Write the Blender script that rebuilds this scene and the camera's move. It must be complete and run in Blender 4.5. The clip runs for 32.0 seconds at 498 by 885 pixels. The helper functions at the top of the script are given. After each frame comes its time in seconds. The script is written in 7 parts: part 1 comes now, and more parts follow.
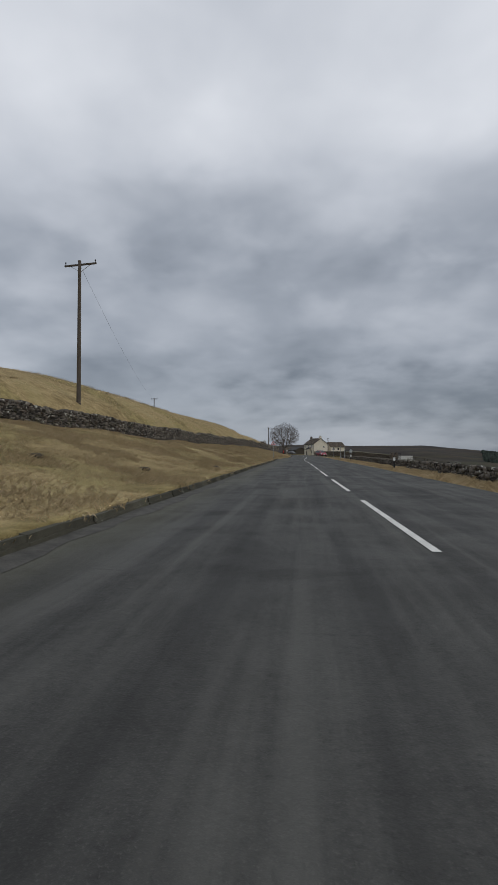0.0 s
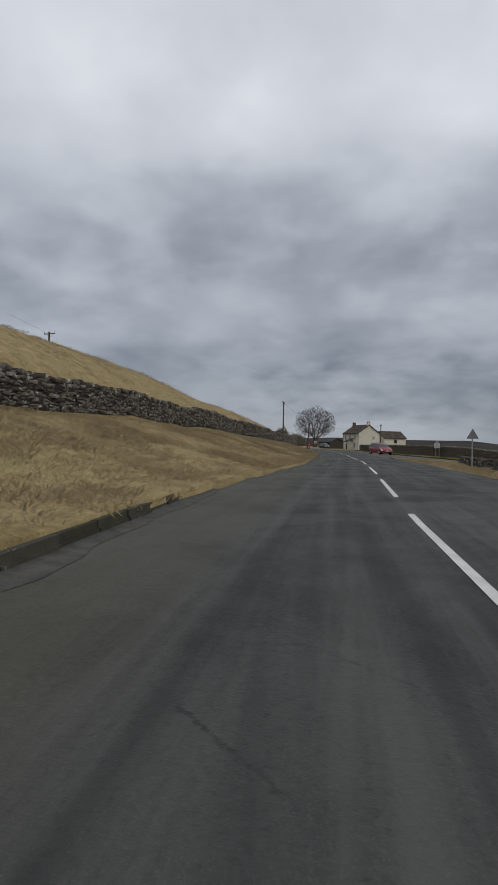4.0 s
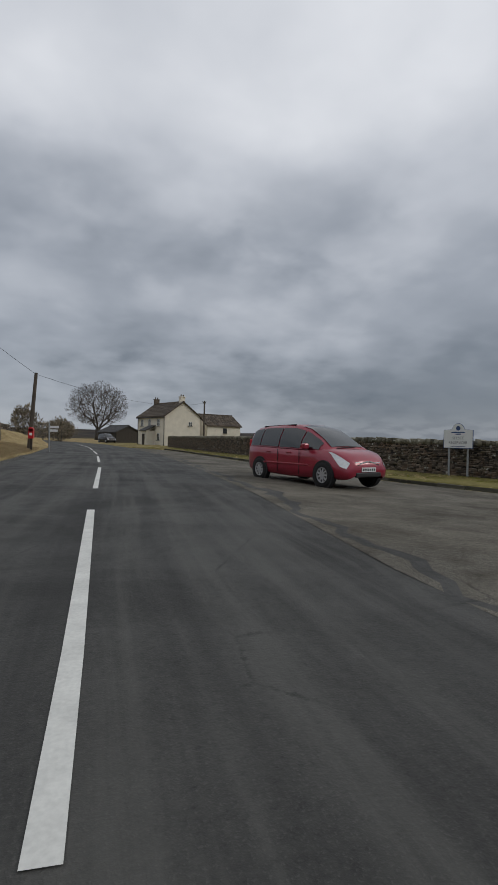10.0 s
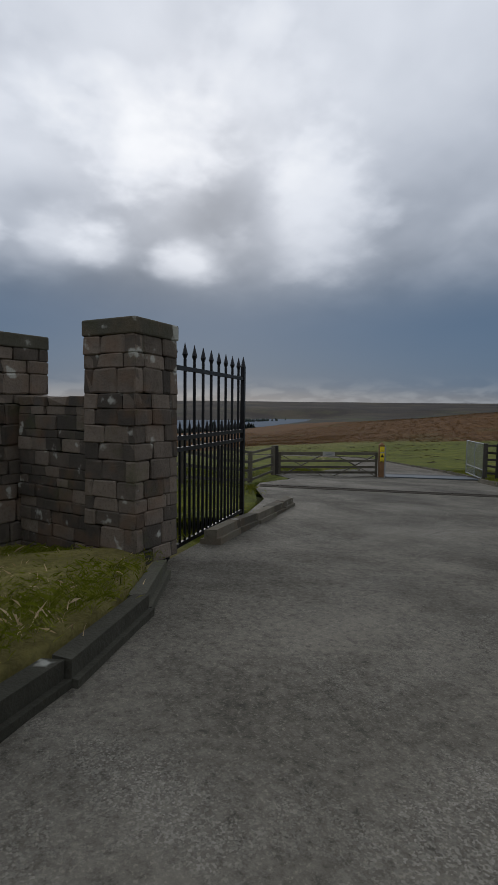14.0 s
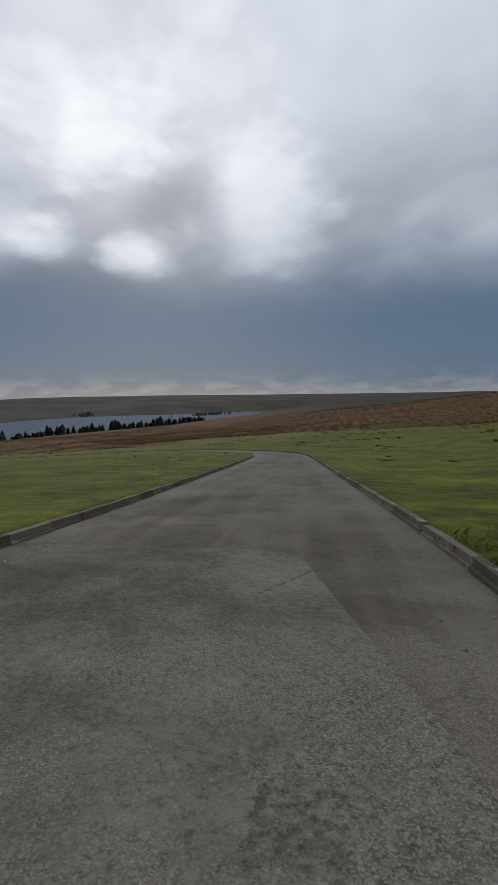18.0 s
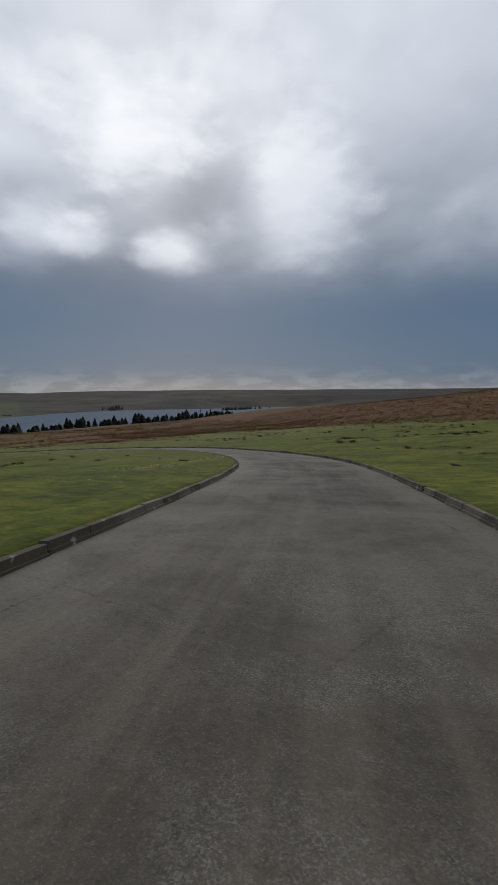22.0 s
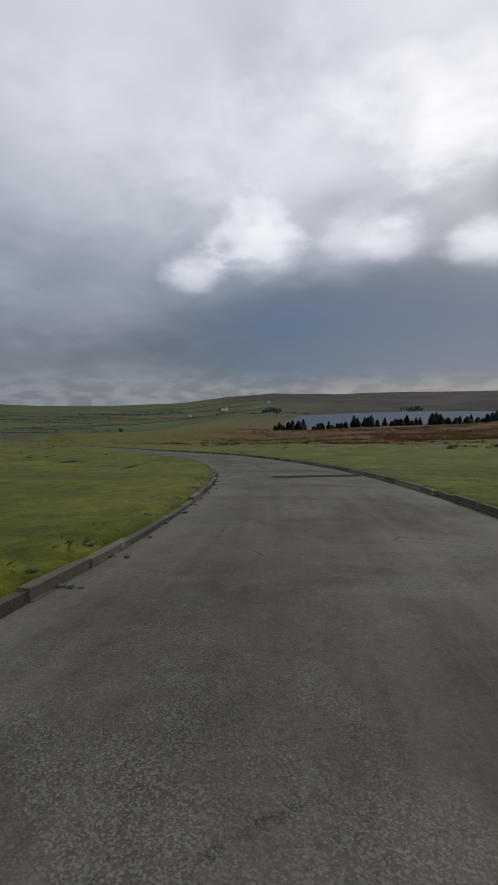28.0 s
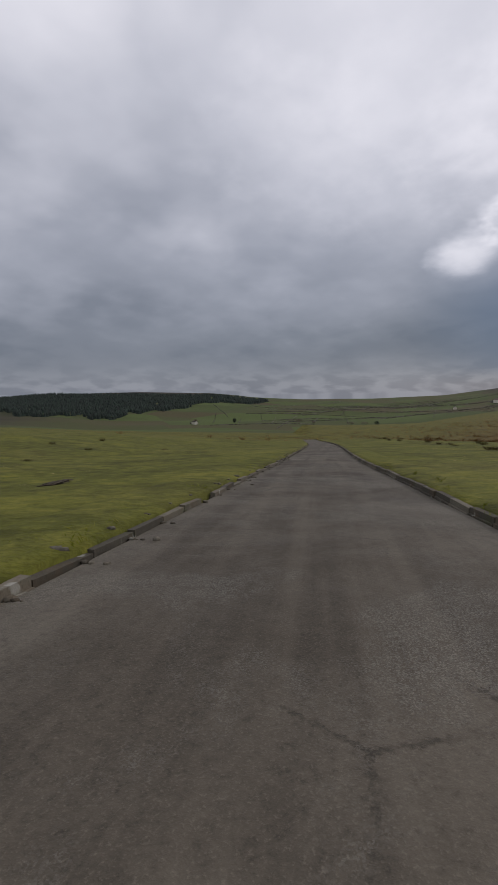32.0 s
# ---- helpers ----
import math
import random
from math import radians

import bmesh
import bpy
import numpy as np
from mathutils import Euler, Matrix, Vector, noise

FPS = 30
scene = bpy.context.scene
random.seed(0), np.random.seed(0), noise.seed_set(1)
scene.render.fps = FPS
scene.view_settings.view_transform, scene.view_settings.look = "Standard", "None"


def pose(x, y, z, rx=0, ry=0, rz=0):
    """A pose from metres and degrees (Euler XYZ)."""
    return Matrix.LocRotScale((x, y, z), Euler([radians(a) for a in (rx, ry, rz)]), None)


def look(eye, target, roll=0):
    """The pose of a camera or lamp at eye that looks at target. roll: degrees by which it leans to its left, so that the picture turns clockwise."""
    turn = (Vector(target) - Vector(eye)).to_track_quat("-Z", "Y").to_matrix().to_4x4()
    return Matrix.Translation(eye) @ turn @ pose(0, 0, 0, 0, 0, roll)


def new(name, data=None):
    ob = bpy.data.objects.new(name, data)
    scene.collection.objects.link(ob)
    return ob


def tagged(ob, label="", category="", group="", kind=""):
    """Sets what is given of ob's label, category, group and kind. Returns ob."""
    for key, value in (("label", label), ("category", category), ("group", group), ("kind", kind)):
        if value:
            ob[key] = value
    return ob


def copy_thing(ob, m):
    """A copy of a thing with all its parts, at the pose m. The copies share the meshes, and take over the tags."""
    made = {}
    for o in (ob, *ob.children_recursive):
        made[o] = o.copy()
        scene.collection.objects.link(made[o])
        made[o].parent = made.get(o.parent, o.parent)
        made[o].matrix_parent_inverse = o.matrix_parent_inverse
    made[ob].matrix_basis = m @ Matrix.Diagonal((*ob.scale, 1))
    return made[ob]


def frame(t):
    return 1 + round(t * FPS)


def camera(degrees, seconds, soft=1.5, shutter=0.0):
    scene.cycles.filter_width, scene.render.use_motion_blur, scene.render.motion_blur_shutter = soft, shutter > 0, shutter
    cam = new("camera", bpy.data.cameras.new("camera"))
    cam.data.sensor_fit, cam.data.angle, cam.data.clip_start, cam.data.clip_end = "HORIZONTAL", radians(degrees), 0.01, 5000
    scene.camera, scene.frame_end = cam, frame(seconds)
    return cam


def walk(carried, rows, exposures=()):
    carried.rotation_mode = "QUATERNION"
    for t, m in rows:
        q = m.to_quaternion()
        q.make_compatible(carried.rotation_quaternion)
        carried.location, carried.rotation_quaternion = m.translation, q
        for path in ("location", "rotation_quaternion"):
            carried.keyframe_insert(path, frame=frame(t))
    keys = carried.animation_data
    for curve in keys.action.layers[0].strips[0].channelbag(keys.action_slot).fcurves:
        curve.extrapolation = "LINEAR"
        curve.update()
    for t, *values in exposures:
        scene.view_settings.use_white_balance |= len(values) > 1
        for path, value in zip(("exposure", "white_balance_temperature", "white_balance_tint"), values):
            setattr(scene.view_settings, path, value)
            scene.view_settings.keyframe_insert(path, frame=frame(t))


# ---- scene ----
from mathutils.geometry import delaunay_2d_cdt

cam = camera(53.0, 32.0)
PATH = [
    (0, 0.00, 0.00, 1.12, -6.25, 1.09, 0.02),
    (0.5, -0.04, 8.49, 1.12, -7.56, 0.96, -0.05),
    (1, -0.09, 17.05, 1.12, -8.43, 0.74, 0.08),
    (1.5, -0.20, 25.65, 1.12, -8.99, 0.68, 0.31),
    (2, -0.40, 34.29, 1.12, -9.40, 0.72, 0.53),
    (2.5, -0.65, 42.91, 1.12, -9.56, 0.69, 1.15),
    (3, -0.93, 51.45, 1.12, -9.67, 0.43, 0.83),
    (3.5, -1.21, 59.83, 1.12, -9.78, 0.21, 1.35),
    (4, -1.11, 67.98, 1.12, -10.14, 0.08, 1.20),
    (4.5, -1.00, 75.83, 1.12, -10.51, -0.05, 1.04),
    (5, -0.90, 83.32, 1.12, -10.87, -0.18, 0.89),
    (5.5, -0.80, 90.39, 1.12, -11.23, -0.31, 0.74),
    (6, -1.02, 96.95, 1.12, -11.19, -0.49, 0.75),
    (6.5, -1.21, 102.91, 1.12, -10.67, -0.49, 0.42),
    (7, -1.33, 108.24, 1.12, -10.65, -0.58, 0.71),
    (7.5, -1.45, 112.88, 1.12, -10.76, -0.44, 0.64),
    (8, -1.59, 116.87, 1.12, -11.07, -0.42, 0.16),
    (8.5, -1.67, 120.25, 1.12, -11.10, -0.36, -0.15),
    (9, -1.54, 123.16, 1.12, -6.75, -0.19, 0.57),
    (9.5, -1.07, 125.73, 1.12, 2.08, -0.11, 1.13),
    (10, -0.18, 128.05, 1.11, 12.88, -0.32, 1.27),
    (10.5, 1.13, 130.12, 1.09, 25.17, -1.00, -0.50),
    (11, 2.82, 131.84, 1.04, 40.31, -1.78, 0.70),
    (11.5, 4.82, 133.09, 0.98, 54.09, -1.97, 1.30),
    (12, 7.09, 133.78, 0.90, 70.53, -1.97, 0.37),
    (12.5, 9.61, 133.78, 0.80, 86.07, -2.60, -0.69),
    (13, 12.26, 133.10, 0.65, 98.25, -3.27, 0.79),
    (13.5, 14.95, 131.84, 0.48, 107.18, -3.44, 0.65),
    (14, 17.59, 130.17, 0.28, 114.02, -3.97, 0.66),
    (14.5, 20.10, 128.15, 0.05, 120.45, -4.31, 0.68),
    (15, 22.38, 125.87, -0.19, 125.95, -4.68, 0.67),
    (15.5, 24.50, 123.47, -0.45, 128.87, -4.84, 0.42),
    (16, 26.57, 121.05, -0.70, 129.77, -4.70, 0.00),
    (16.5, 28.72, 118.66, -0.96, 128.00, -4.47, 0.00),
    (17, 31.04, 116.35, -1.23, 124.94, -4.22, 0.00),
    (17.5, 33.57, 114.15, -1.51, 122.02, -3.91, -0.24),
    (18, 36.34, 112.06, -1.81, 118.98, -4.68, -0.67),
    (18.5, 39.30, 110.05, -2.12, 117.15, -5.37, -1.03),
    (19, 42.38, 108.01, -2.44, 115.99, -5.50, -1.51),
    (19.5, 45.56, 105.92, -2.77, 115.34, -5.35, -1.28),
    (20, 48.86, 103.79, -3.11, 115.18, -5.28, -0.62),
    (20.5, 52.23, 101.63, -3.45, 115.14, -5.18, -0.34),
    (21, 55.67, 99.45, -3.80, 115.24, -5.19, -0.15),
    (21.5, 59.14, 97.26, -4.15, 115.26, -5.21, -0.23),
    (22, 62.63, 95.08, -4.50, 115.36, -5.15, -0.32),
    (22.5, 66.11, 92.91, -4.85, 115.22, -5.10, -0.07),
    (23, 69.60, 90.77, -5.19, 114.39, -5.10, -0.36),
    (23.5, 73.15, 88.68, -5.53, 112.89, -4.97, -0.43),
    (24, 76.80, 86.68, -5.88, 110.98, -4.89, -0.54),
    (24.5, 80.63, 84.77, -6.23, 108.42, -4.87, -0.78),
    (25, 84.68, 83.00, -6.59, 105.04, -4.76, -0.80),
    (25.5, 88.98, 81.43, -6.96, 101.03, -4.76, -0.87),
    (26, 93.50, 80.10, -7.34, 97.13, -4.69, -0.54),
    (26.5, 98.22, 79.04, -7.73, 92.80, -4.67, -0.97),
    (27, 103.07, 78.25, -8.13, 88.99, -4.74, 0.00),
    (27.5, 108.00, 77.76, -8.53, 85.39, -4.77, 0.00),
    (28, 112.99, 77.56, -8.93, 81.71, -4.83, 0.00),
    (28.5, 117.99, 77.69, -9.33, 77.93, -5.01, -0.86),
    (29, 122.98, 78.14, -9.73, 74.43, -4.99, -0.38),
    (29.5, 127.94, 78.92, -10.14, 70.43, -5.05, -0.45),
    (30, 132.84, 80.04, -10.54, 66.47, -5.24, -0.54),
    (30.5, 137.67, 81.50, -10.95, 62.52, -5.33, -0.33),
    (31, 142.41, 83.31, -11.36, 58.42, -5.26, -0.61),
    (31.5, 147.04, 85.43, -11.76, 54.65, -5.29, -0.93),
    (32, 151.57, 87.80, -12.18, 52.55, -5.40, -0.74),
]

def aim(x, y, z, bearing, pitch, roll):
    b, p = radians(bearing), radians(pitch)
    ahead = Vector((math.sin(b) * math.cos(p), math.cos(b) * math.cos(p), math.sin(p)))
    return look((x, y, z), Vector((x, y, z)) + ahead * 10, roll)


walk(cam, [(t, aim(x, y, z, b, p, r)) for t, x, y, z, b, p, r in PATH],
     exposures=((0, 0.0, 6420, 10), (10.0, 0.0, 6500, 10), (11.5, 0.0, 6450, 10), (14.0, -0.12, 6200, 10), (26.0, -0.12, 6200, 10), (30.0, -0.03, 6450, 14), (32.0, 0.0, 6480, 16)))

# ---------------------------------------------------------------- light
SUN_AZ, SUN_EL = 108.0, 27.0      # compass bearing and height of the veiled sun
SUN_DIR = Vector((math.sin(radians(SUN_AZ)) * math.cos(radians(SUN_EL)),
                  math.cos(radians(SUN_AZ)) * math.cos(radians(SUN_EL)), math.sin(radians(SUN_EL))))
sun = new("sun", bpy.data.lights.new("sun", "SUN"))
sun.data.energy, sun.data.angle, sun.data.color = 0.7, radians(20), (1.0, 0.95, 0.88)
sun.matrix_world = look((0, 0, 300), Vector((0, 0, 300)) - SUN_DIR)


class Nodes:
    """A short way to wire node trees."""

    def __init__(self, tree):
        self.tree = tree
        tree.nodes.clear()

    def add(self, kind, **given):
        node = self.tree.nodes.new(kind)
        for key, value in given.items():
            setattr(node, key, value)
        return node

    def link(self, a, b):
        self.tree.links.new(a, b)

    def put(self, socket, value):
        if isinstance(value, bpy.types.NodeSocket):
            self.link(value, socket)
        else:
            socket.default_value = value

    def math(self, op, a, b=0.0, c=None, clamp=False):
        n = self.add("ShaderNodeMath", operation=op, use_clamp=clamp)
        self.put(n.inputs[0], a)
        self.put(n.inputs[1], b)
        if c is not None:
            self.put(n.inputs[2], c)
        return n.outputs[0]

    def vec(self, op, a, b=(0, 0, 0), out=0):
        n = self.add("ShaderNodeVectorMath", operation=op)
        self.put(n.inputs[0], a)
        self.put(n.inputs[1], b)
        return n.outputs[out]

    def noise(self, vector, scale, detail=4.0, rough=0.55, warp=0.0):
        n = self.add("ShaderNodeTexNoise")
        self.put(n.inputs["Vector"], vector)
        n.inputs["Scale"].default_value, n.inputs["Detail"].default_value = scale, detail
        n.inputs["Roughness"].default_value, n.inputs["Distortion"].default_value = rough, warp
        return n.outputs["Fac"]

    def ramp(self, fac, *stops):
        n = self.add("ShaderNodeValToRGB")
        self.put(n.inputs[0], fac)
        e = n.color_ramp.elements
        while len(e) < len(stops):
            e.new(0.5)
        for el, (at, col) in zip(e, stops):
            el.position, el.color = at, (*col, 1) if len(col) == 3 else col
        return n.outputs[0]

    def mix(self, fac, a, b, blend="MIX"):
        n = self.add("ShaderNodeMix", data_type="RGBA", blend_type=blend)
        self.put(n.inputs[0], fac)
        for socket, value in ((n.inputs[6], a), (n.inputs[7], b)):
            self.put(socket, (*value, 1) if isinstance(value, tuple) and len(value) == 3 else value)
        return n.outputs[2]

    def step(self, value, lo, hi):
        n = self.add("ShaderNodeMapRange", interpolation_type="SMOOTHSTEP")
        self.put(n.inputs[0], value)
        n.inputs[1].default_value, n.inputs[2].default_value = lo, hi
        return n.outputs[0]


world = bpy.data.worlds.new("sky")
scene.world = world
world.use_nodes = True
N = Nodes(world.node_tree)
ray = N.vec("NORMALIZE", N.add("ShaderNodeTexCoord").outputs["Generated"])
xyz = N.add("ShaderNodeSeparateXYZ")
N.link(ray, xyz.inputs[0])
up = N.math("MAXIMUM", xyz.outputs[2], 0.0)
flat = N.math("DIVIDE", 1.0, N.math("ADD", up, 0.30))
deck = N.add("ShaderNodeCombineXYZ")
N.link(N.math("MULTIPLY", xyz.outputs[0], flat), deck.inputs[0])
N.link(N.math("MULTIPLY", xyz.outputs[1], flat), deck.inputs[1])
deck = deck.outputs[0]
big = N.noise(N.vec("ADD", deck, (3.3, 1.7, 0.0)), 0.9, 2.0, 0.45, 0.2)
mid = N.noise(N.vec("ADD", deck, (9.4, 2.6, 1.0)), 2.1, 3.0, 0.44, 0.25)
fine = N.noise(N.vec("ADD", deck, (7.1, 4.2, 2.0)), 6.0, 3.0, 0.45, 0.15)
cloud = N.math("ADD", N.math("MULTIPLY", big, 0.40), N.math("ADD", N.math("MULTIPLY", mid, 0.42), N.math("MULTIPLY", fine, 0.18)))
cloud = N.math("ADD", 0.515, N.math("MULTIPLY", N.math("SUBTRACT", cloud, 0.5), N.math("ADD", 0.24, N.math("MULTIPLY", N.step(up, 0.04, 0.34), 0.40))))
wisp = N.noise(deck, 11.0, 3.0, 0.5, 0.1)
edge = N.math("ADD", N.math("MULTIPLY", N.math("SUBTRACT", mid, 0.5), 1.9), N.math("ADD", N.math("MULTIPLY", N.math("SUBTRACT", fine, 0.5), 1.7), N.math("MULTIPLY", N.math("SUBTRACT", wisp, 0.5), 0.8)))


def heaven(az, el):
    a, e = radians(az), radians(el)
    return Vector((math.sin(a) * math.cos(e), math.cos(a) * math.cos(e), math.sin(e)))


def patch(az, el, wide, high, much):
    """A thinner or heavier place in the cloud, ragged at its rim; degrees."""
    c = heaven(az, el)
    right = heaven(az + 90, 0)
    above = right.cross(c)
    u = N.math("DIVIDE", N.vec("DOT_PRODUCT", ray, tuple(right), out=1), math.sin(radians(wide)))
    v = N.math("DIVIDE", N.vec("DOT_PRODUCT", ray, tuple(above), out=1), math.sin(radians(high)))
    r = N.math("SQRT", N.math("ADD", N.math("MULTIPLY", u, u), N.math("MULTIPLY", v, v)))
    r = N.math("ADD", N.math("ADD", r, N.math("MULTIPLY", edge, 1.0 if much > 0.05 else 0.7)), N.math("MULTIPLY", N.step(N.vec("DOT_PRODUCT", ray, tuple(c), out=1), 0.3, 0.0), 9.0))
    return N.math("MULTIPLY", N.step(r, 1.75, 0.15), much)


# thin places round the veiled sun, then the heavier banks
PATCHES = ((102.5, 26.5, 6.4, 4.2, 0.24), (121.0, 21.5, 4.5, 6.0, 0.17), (83.5, 17.1, 3.4, 3.0, 0.25), (107.0, 15.6, 3.0, 1.8, 0.24), (93.5, 17.2, 3.4, 2.8, 0.13), (76.0, 13.6, 2.4, 1.7, 0.22),
           (97.5, 16.8, 2.6, 2.2, 0.12), (89.0, 25.0, 12.0, 6.0, 0.10), (99.5, 33.0, 10.0, 6.0, 0.10), (114.0, 30.0, 6.0, 6.0, 0.08), (70.0, 27.0, 12.0, 8.0, 0.07), (58.0, 25.0, 8.0, 6.0, 0.05),
           (111.0, 21.0, 4.0, 3.0, -0.10), (113.5, 16.8, 3.5, 2.0, -0.07), (132.0, 19.0, 8.0, 5.0, -0.03), (96.0, 12.5, 9.0, 2.4, -0.07), (90.5, 21.0, 4.0, 2.4, -0.08),
           (-15.5, 25.6, 9.5, 3.8, -0.04), (-29.0, 20.0, 8.0, 2.4, -0.03), (-37.0, 14.5, 8.0, 2.2, -0.03), (-6.5, 28.0, 7.0, 2.8, -0.03), (6.5, 20.5, 7.0, 2.6, -0.03), (-4.5, 11.0, 10.0, 2.2, -0.04),
           (10.0, 6.0, 14.0, 2.6, -0.09), (-23.0, 8.0, 8.0, 1.8, -0.04), (10.0, 34.0, 12.0, 6.0, 0.03), (-32.0, 34.0, 11.0, 6.0, 0.02), (2.0, 17.0, 6.0, 2.0, 0.03), (-11.0, 14.5, 5.0, 2.4, 0.03),
           (18.0, 25.5, 7.5, 4.5, -0.05), (8.0, 17.5, 9.0, 2.2, -0.03), (34.0, 14.0, 16.0, 4.0, -0.03), (42.0, 24.5, 5.0, 2.6, 0.02), (45.0, 20.5, 5.0, 2.0, -0.02), (26.0, 17.5, 8.0, 3.0, 0.03), (46.0, 17.0, 7.0, 4.5, 0.03),
           (66.0, 5.0, 14.0, 1.6, -0.06), (130.0, 33.0, 12.0, 8.0, 0.08))
gap = 0.0
for one in PATCHES:
    gap = N.math("ADD", gap, patch(*one))
lift = N.step(up, 0.10, 0.8)
low = N.vec("DOT_PRODUCT", ray, tuple(heaven(120, 8)), out=1)
bank = N.math("MULTIPLY", N.math("MULTIPLY", N.step(up, 0.29, 0.13), N.step(low, 0.58, 0.86)), -0.15)
east = N.vec("DOT_PRODUCT", ray, tuple(heaven(50, 6)), out=1)
bank = N.math("ADD", bank, N.math("MULTIPLY", N.math("MULTIPLY", N.step(up, 0.25, 0.09), N.step(east, 0.72, 0.95)), -0.13))
thin = N.math("ADD", N.math("ADD", cloud, gap), N.math("ADD", N.math("MULTIPLY", lift, 0.15), bank))
grey = N.ramp(thin, (0.28, (0.115, 0.140, 0.178)), (0.40, (0.196, 0.222, 0.262)), (0.50, (0.335, 0.365, 0.415)), (0.61, (0.54, 0.568, 0.62)), (0.73, (0.79, 0.81, 0.85)), (0.90, (1.0, 1.0, 1.0)))
strip = N.math("MULTIPLY", N.step(up, 0.07, 0.01), N.step(fine, 0.40, 0.62))
slate = N.math("MULTIPLY", N.math("MULTIPLY", N.step(up, 0.31, 0.14), N.step(up, 0.01, 0.05)), N.step(low, 0.62, 0.86))
grey = N.mix(N.math("MULTIPLY", slate, N.math("ADD", 0.40, N.math("MULTIPLY", N.step(thin, 0.64, 0.42), 0.50))), grey, (0.070, 0.124, 0.208))
grey = N.mix(N.math("MULTIPLY", strip, 0.42, clamp=True), grey, (0.33, 0.36, 0.40))
sky = N.add("ShaderNodeTexSky", sky_type="NISHITA", sun_disc=False)
sky.sun_elevation, sky.sun_rotation = radians(SUN_EL), radians(SUN_AZ)
clear = N.mix(1.0, sky.outputs[0], (0.10, 0.10, 0.10), "MULTIPLY")
both = N.mix(0.94, clear, grey)
back = N.add("ShaderNodeBackground")
N.link(both, back.inputs[0])
back.inputs[1].default_value = 1.0
N.link(back.outputs[0], N.add("ShaderNodeOutputWorld").inputs[0])


# ---------------------------------------------------------------- materials
def material(name, rough=0.8, metal=0.0, spec=0.3):
    m = bpy.data.materials.new(name)
    m.use_nodes = True
    n = Nodes(m.node_tree)
    shader = n.add("ShaderNodeBsdfPrincipled")
    n.link(shader.outputs[0], n.add("ShaderNodeOutputMaterial").inputs[0])
    shader.inputs["Roughness"].default_value, shader.inputs["Metallic"].default_value = rough, metal
    shader.inputs["Specular IOR Level"].default_value = spec
    return m, n, shader


def place(n, scale=1.0):
    """World position, so that grain keeps its true size on every mesh."""
    p = n.add("ShaderNodeNewGeometry").outputs["Position"]
    return n.vec("MULTIPLY", p, (scale, scale, scale)) if scale != 1.0 else p


def bump(n, shader, height, strength=0.5, distance=0.02):
    b = n.add("ShaderNodeBump")
    b.inputs["Strength"].default_value, b.inputs["Distance"].default_value = strength, distance
    n.link(height, b.inputs["Height"])
    n.link(b.outputs[0], shader.inputs["Normal"])


def plain(name, col, rough=0.6, metal=0.0, vary=0.25, scale=6.0, grain=60.0, relief=0.15, spec=0.4, each=0.0, coat=0.0):
    """One colour with patches, fine grain and relief, and if wanted a shift from piece to piece."""
    m, n, s = material(name, rough, metal, spec)
    p = n.add("ShaderNodeTexCoord").outputs["Object"]
    a, b = n.noise(p, scale, 4), n.noise(p, grain, 3)
    f = n.math("ADD", n.math("MULTIPLY", a, 0.65), n.math("MULTIPLY", b, 0.35))
    if each:
        r = n.add("ShaderNodeObjectInfo").outputs["Random"]
        i = n.add("ShaderNodeNewGeometry").outputs["Random Per Island"]
        f = n.math("ADD", f, n.math("MULTIPLY", n.math("SUBTRACT", n.math("FRACT", n.math("ADD", r, i)), 0.5), each))
    lo = tuple(c * (1 - vary) for c in col)
    hi = tuple(min(1, c * (1 + vary)) for c in col)
    n.link(n.ramp(f, (0.3, lo), (0.7, hi)), s.inputs["Base Color"])
    n.link(n.math("ADD", rough - 0.08, n.math("MULTIPLY", a, 0.16)), s.inputs["Roughness"])
    if coat:
        s.inputs["Coat Weight"].default_value, s.inputs["Coat Roughness"].default_value = coat, 0.06
    if relief:
        bump(n, s, f, relief, 0.01)
    return m


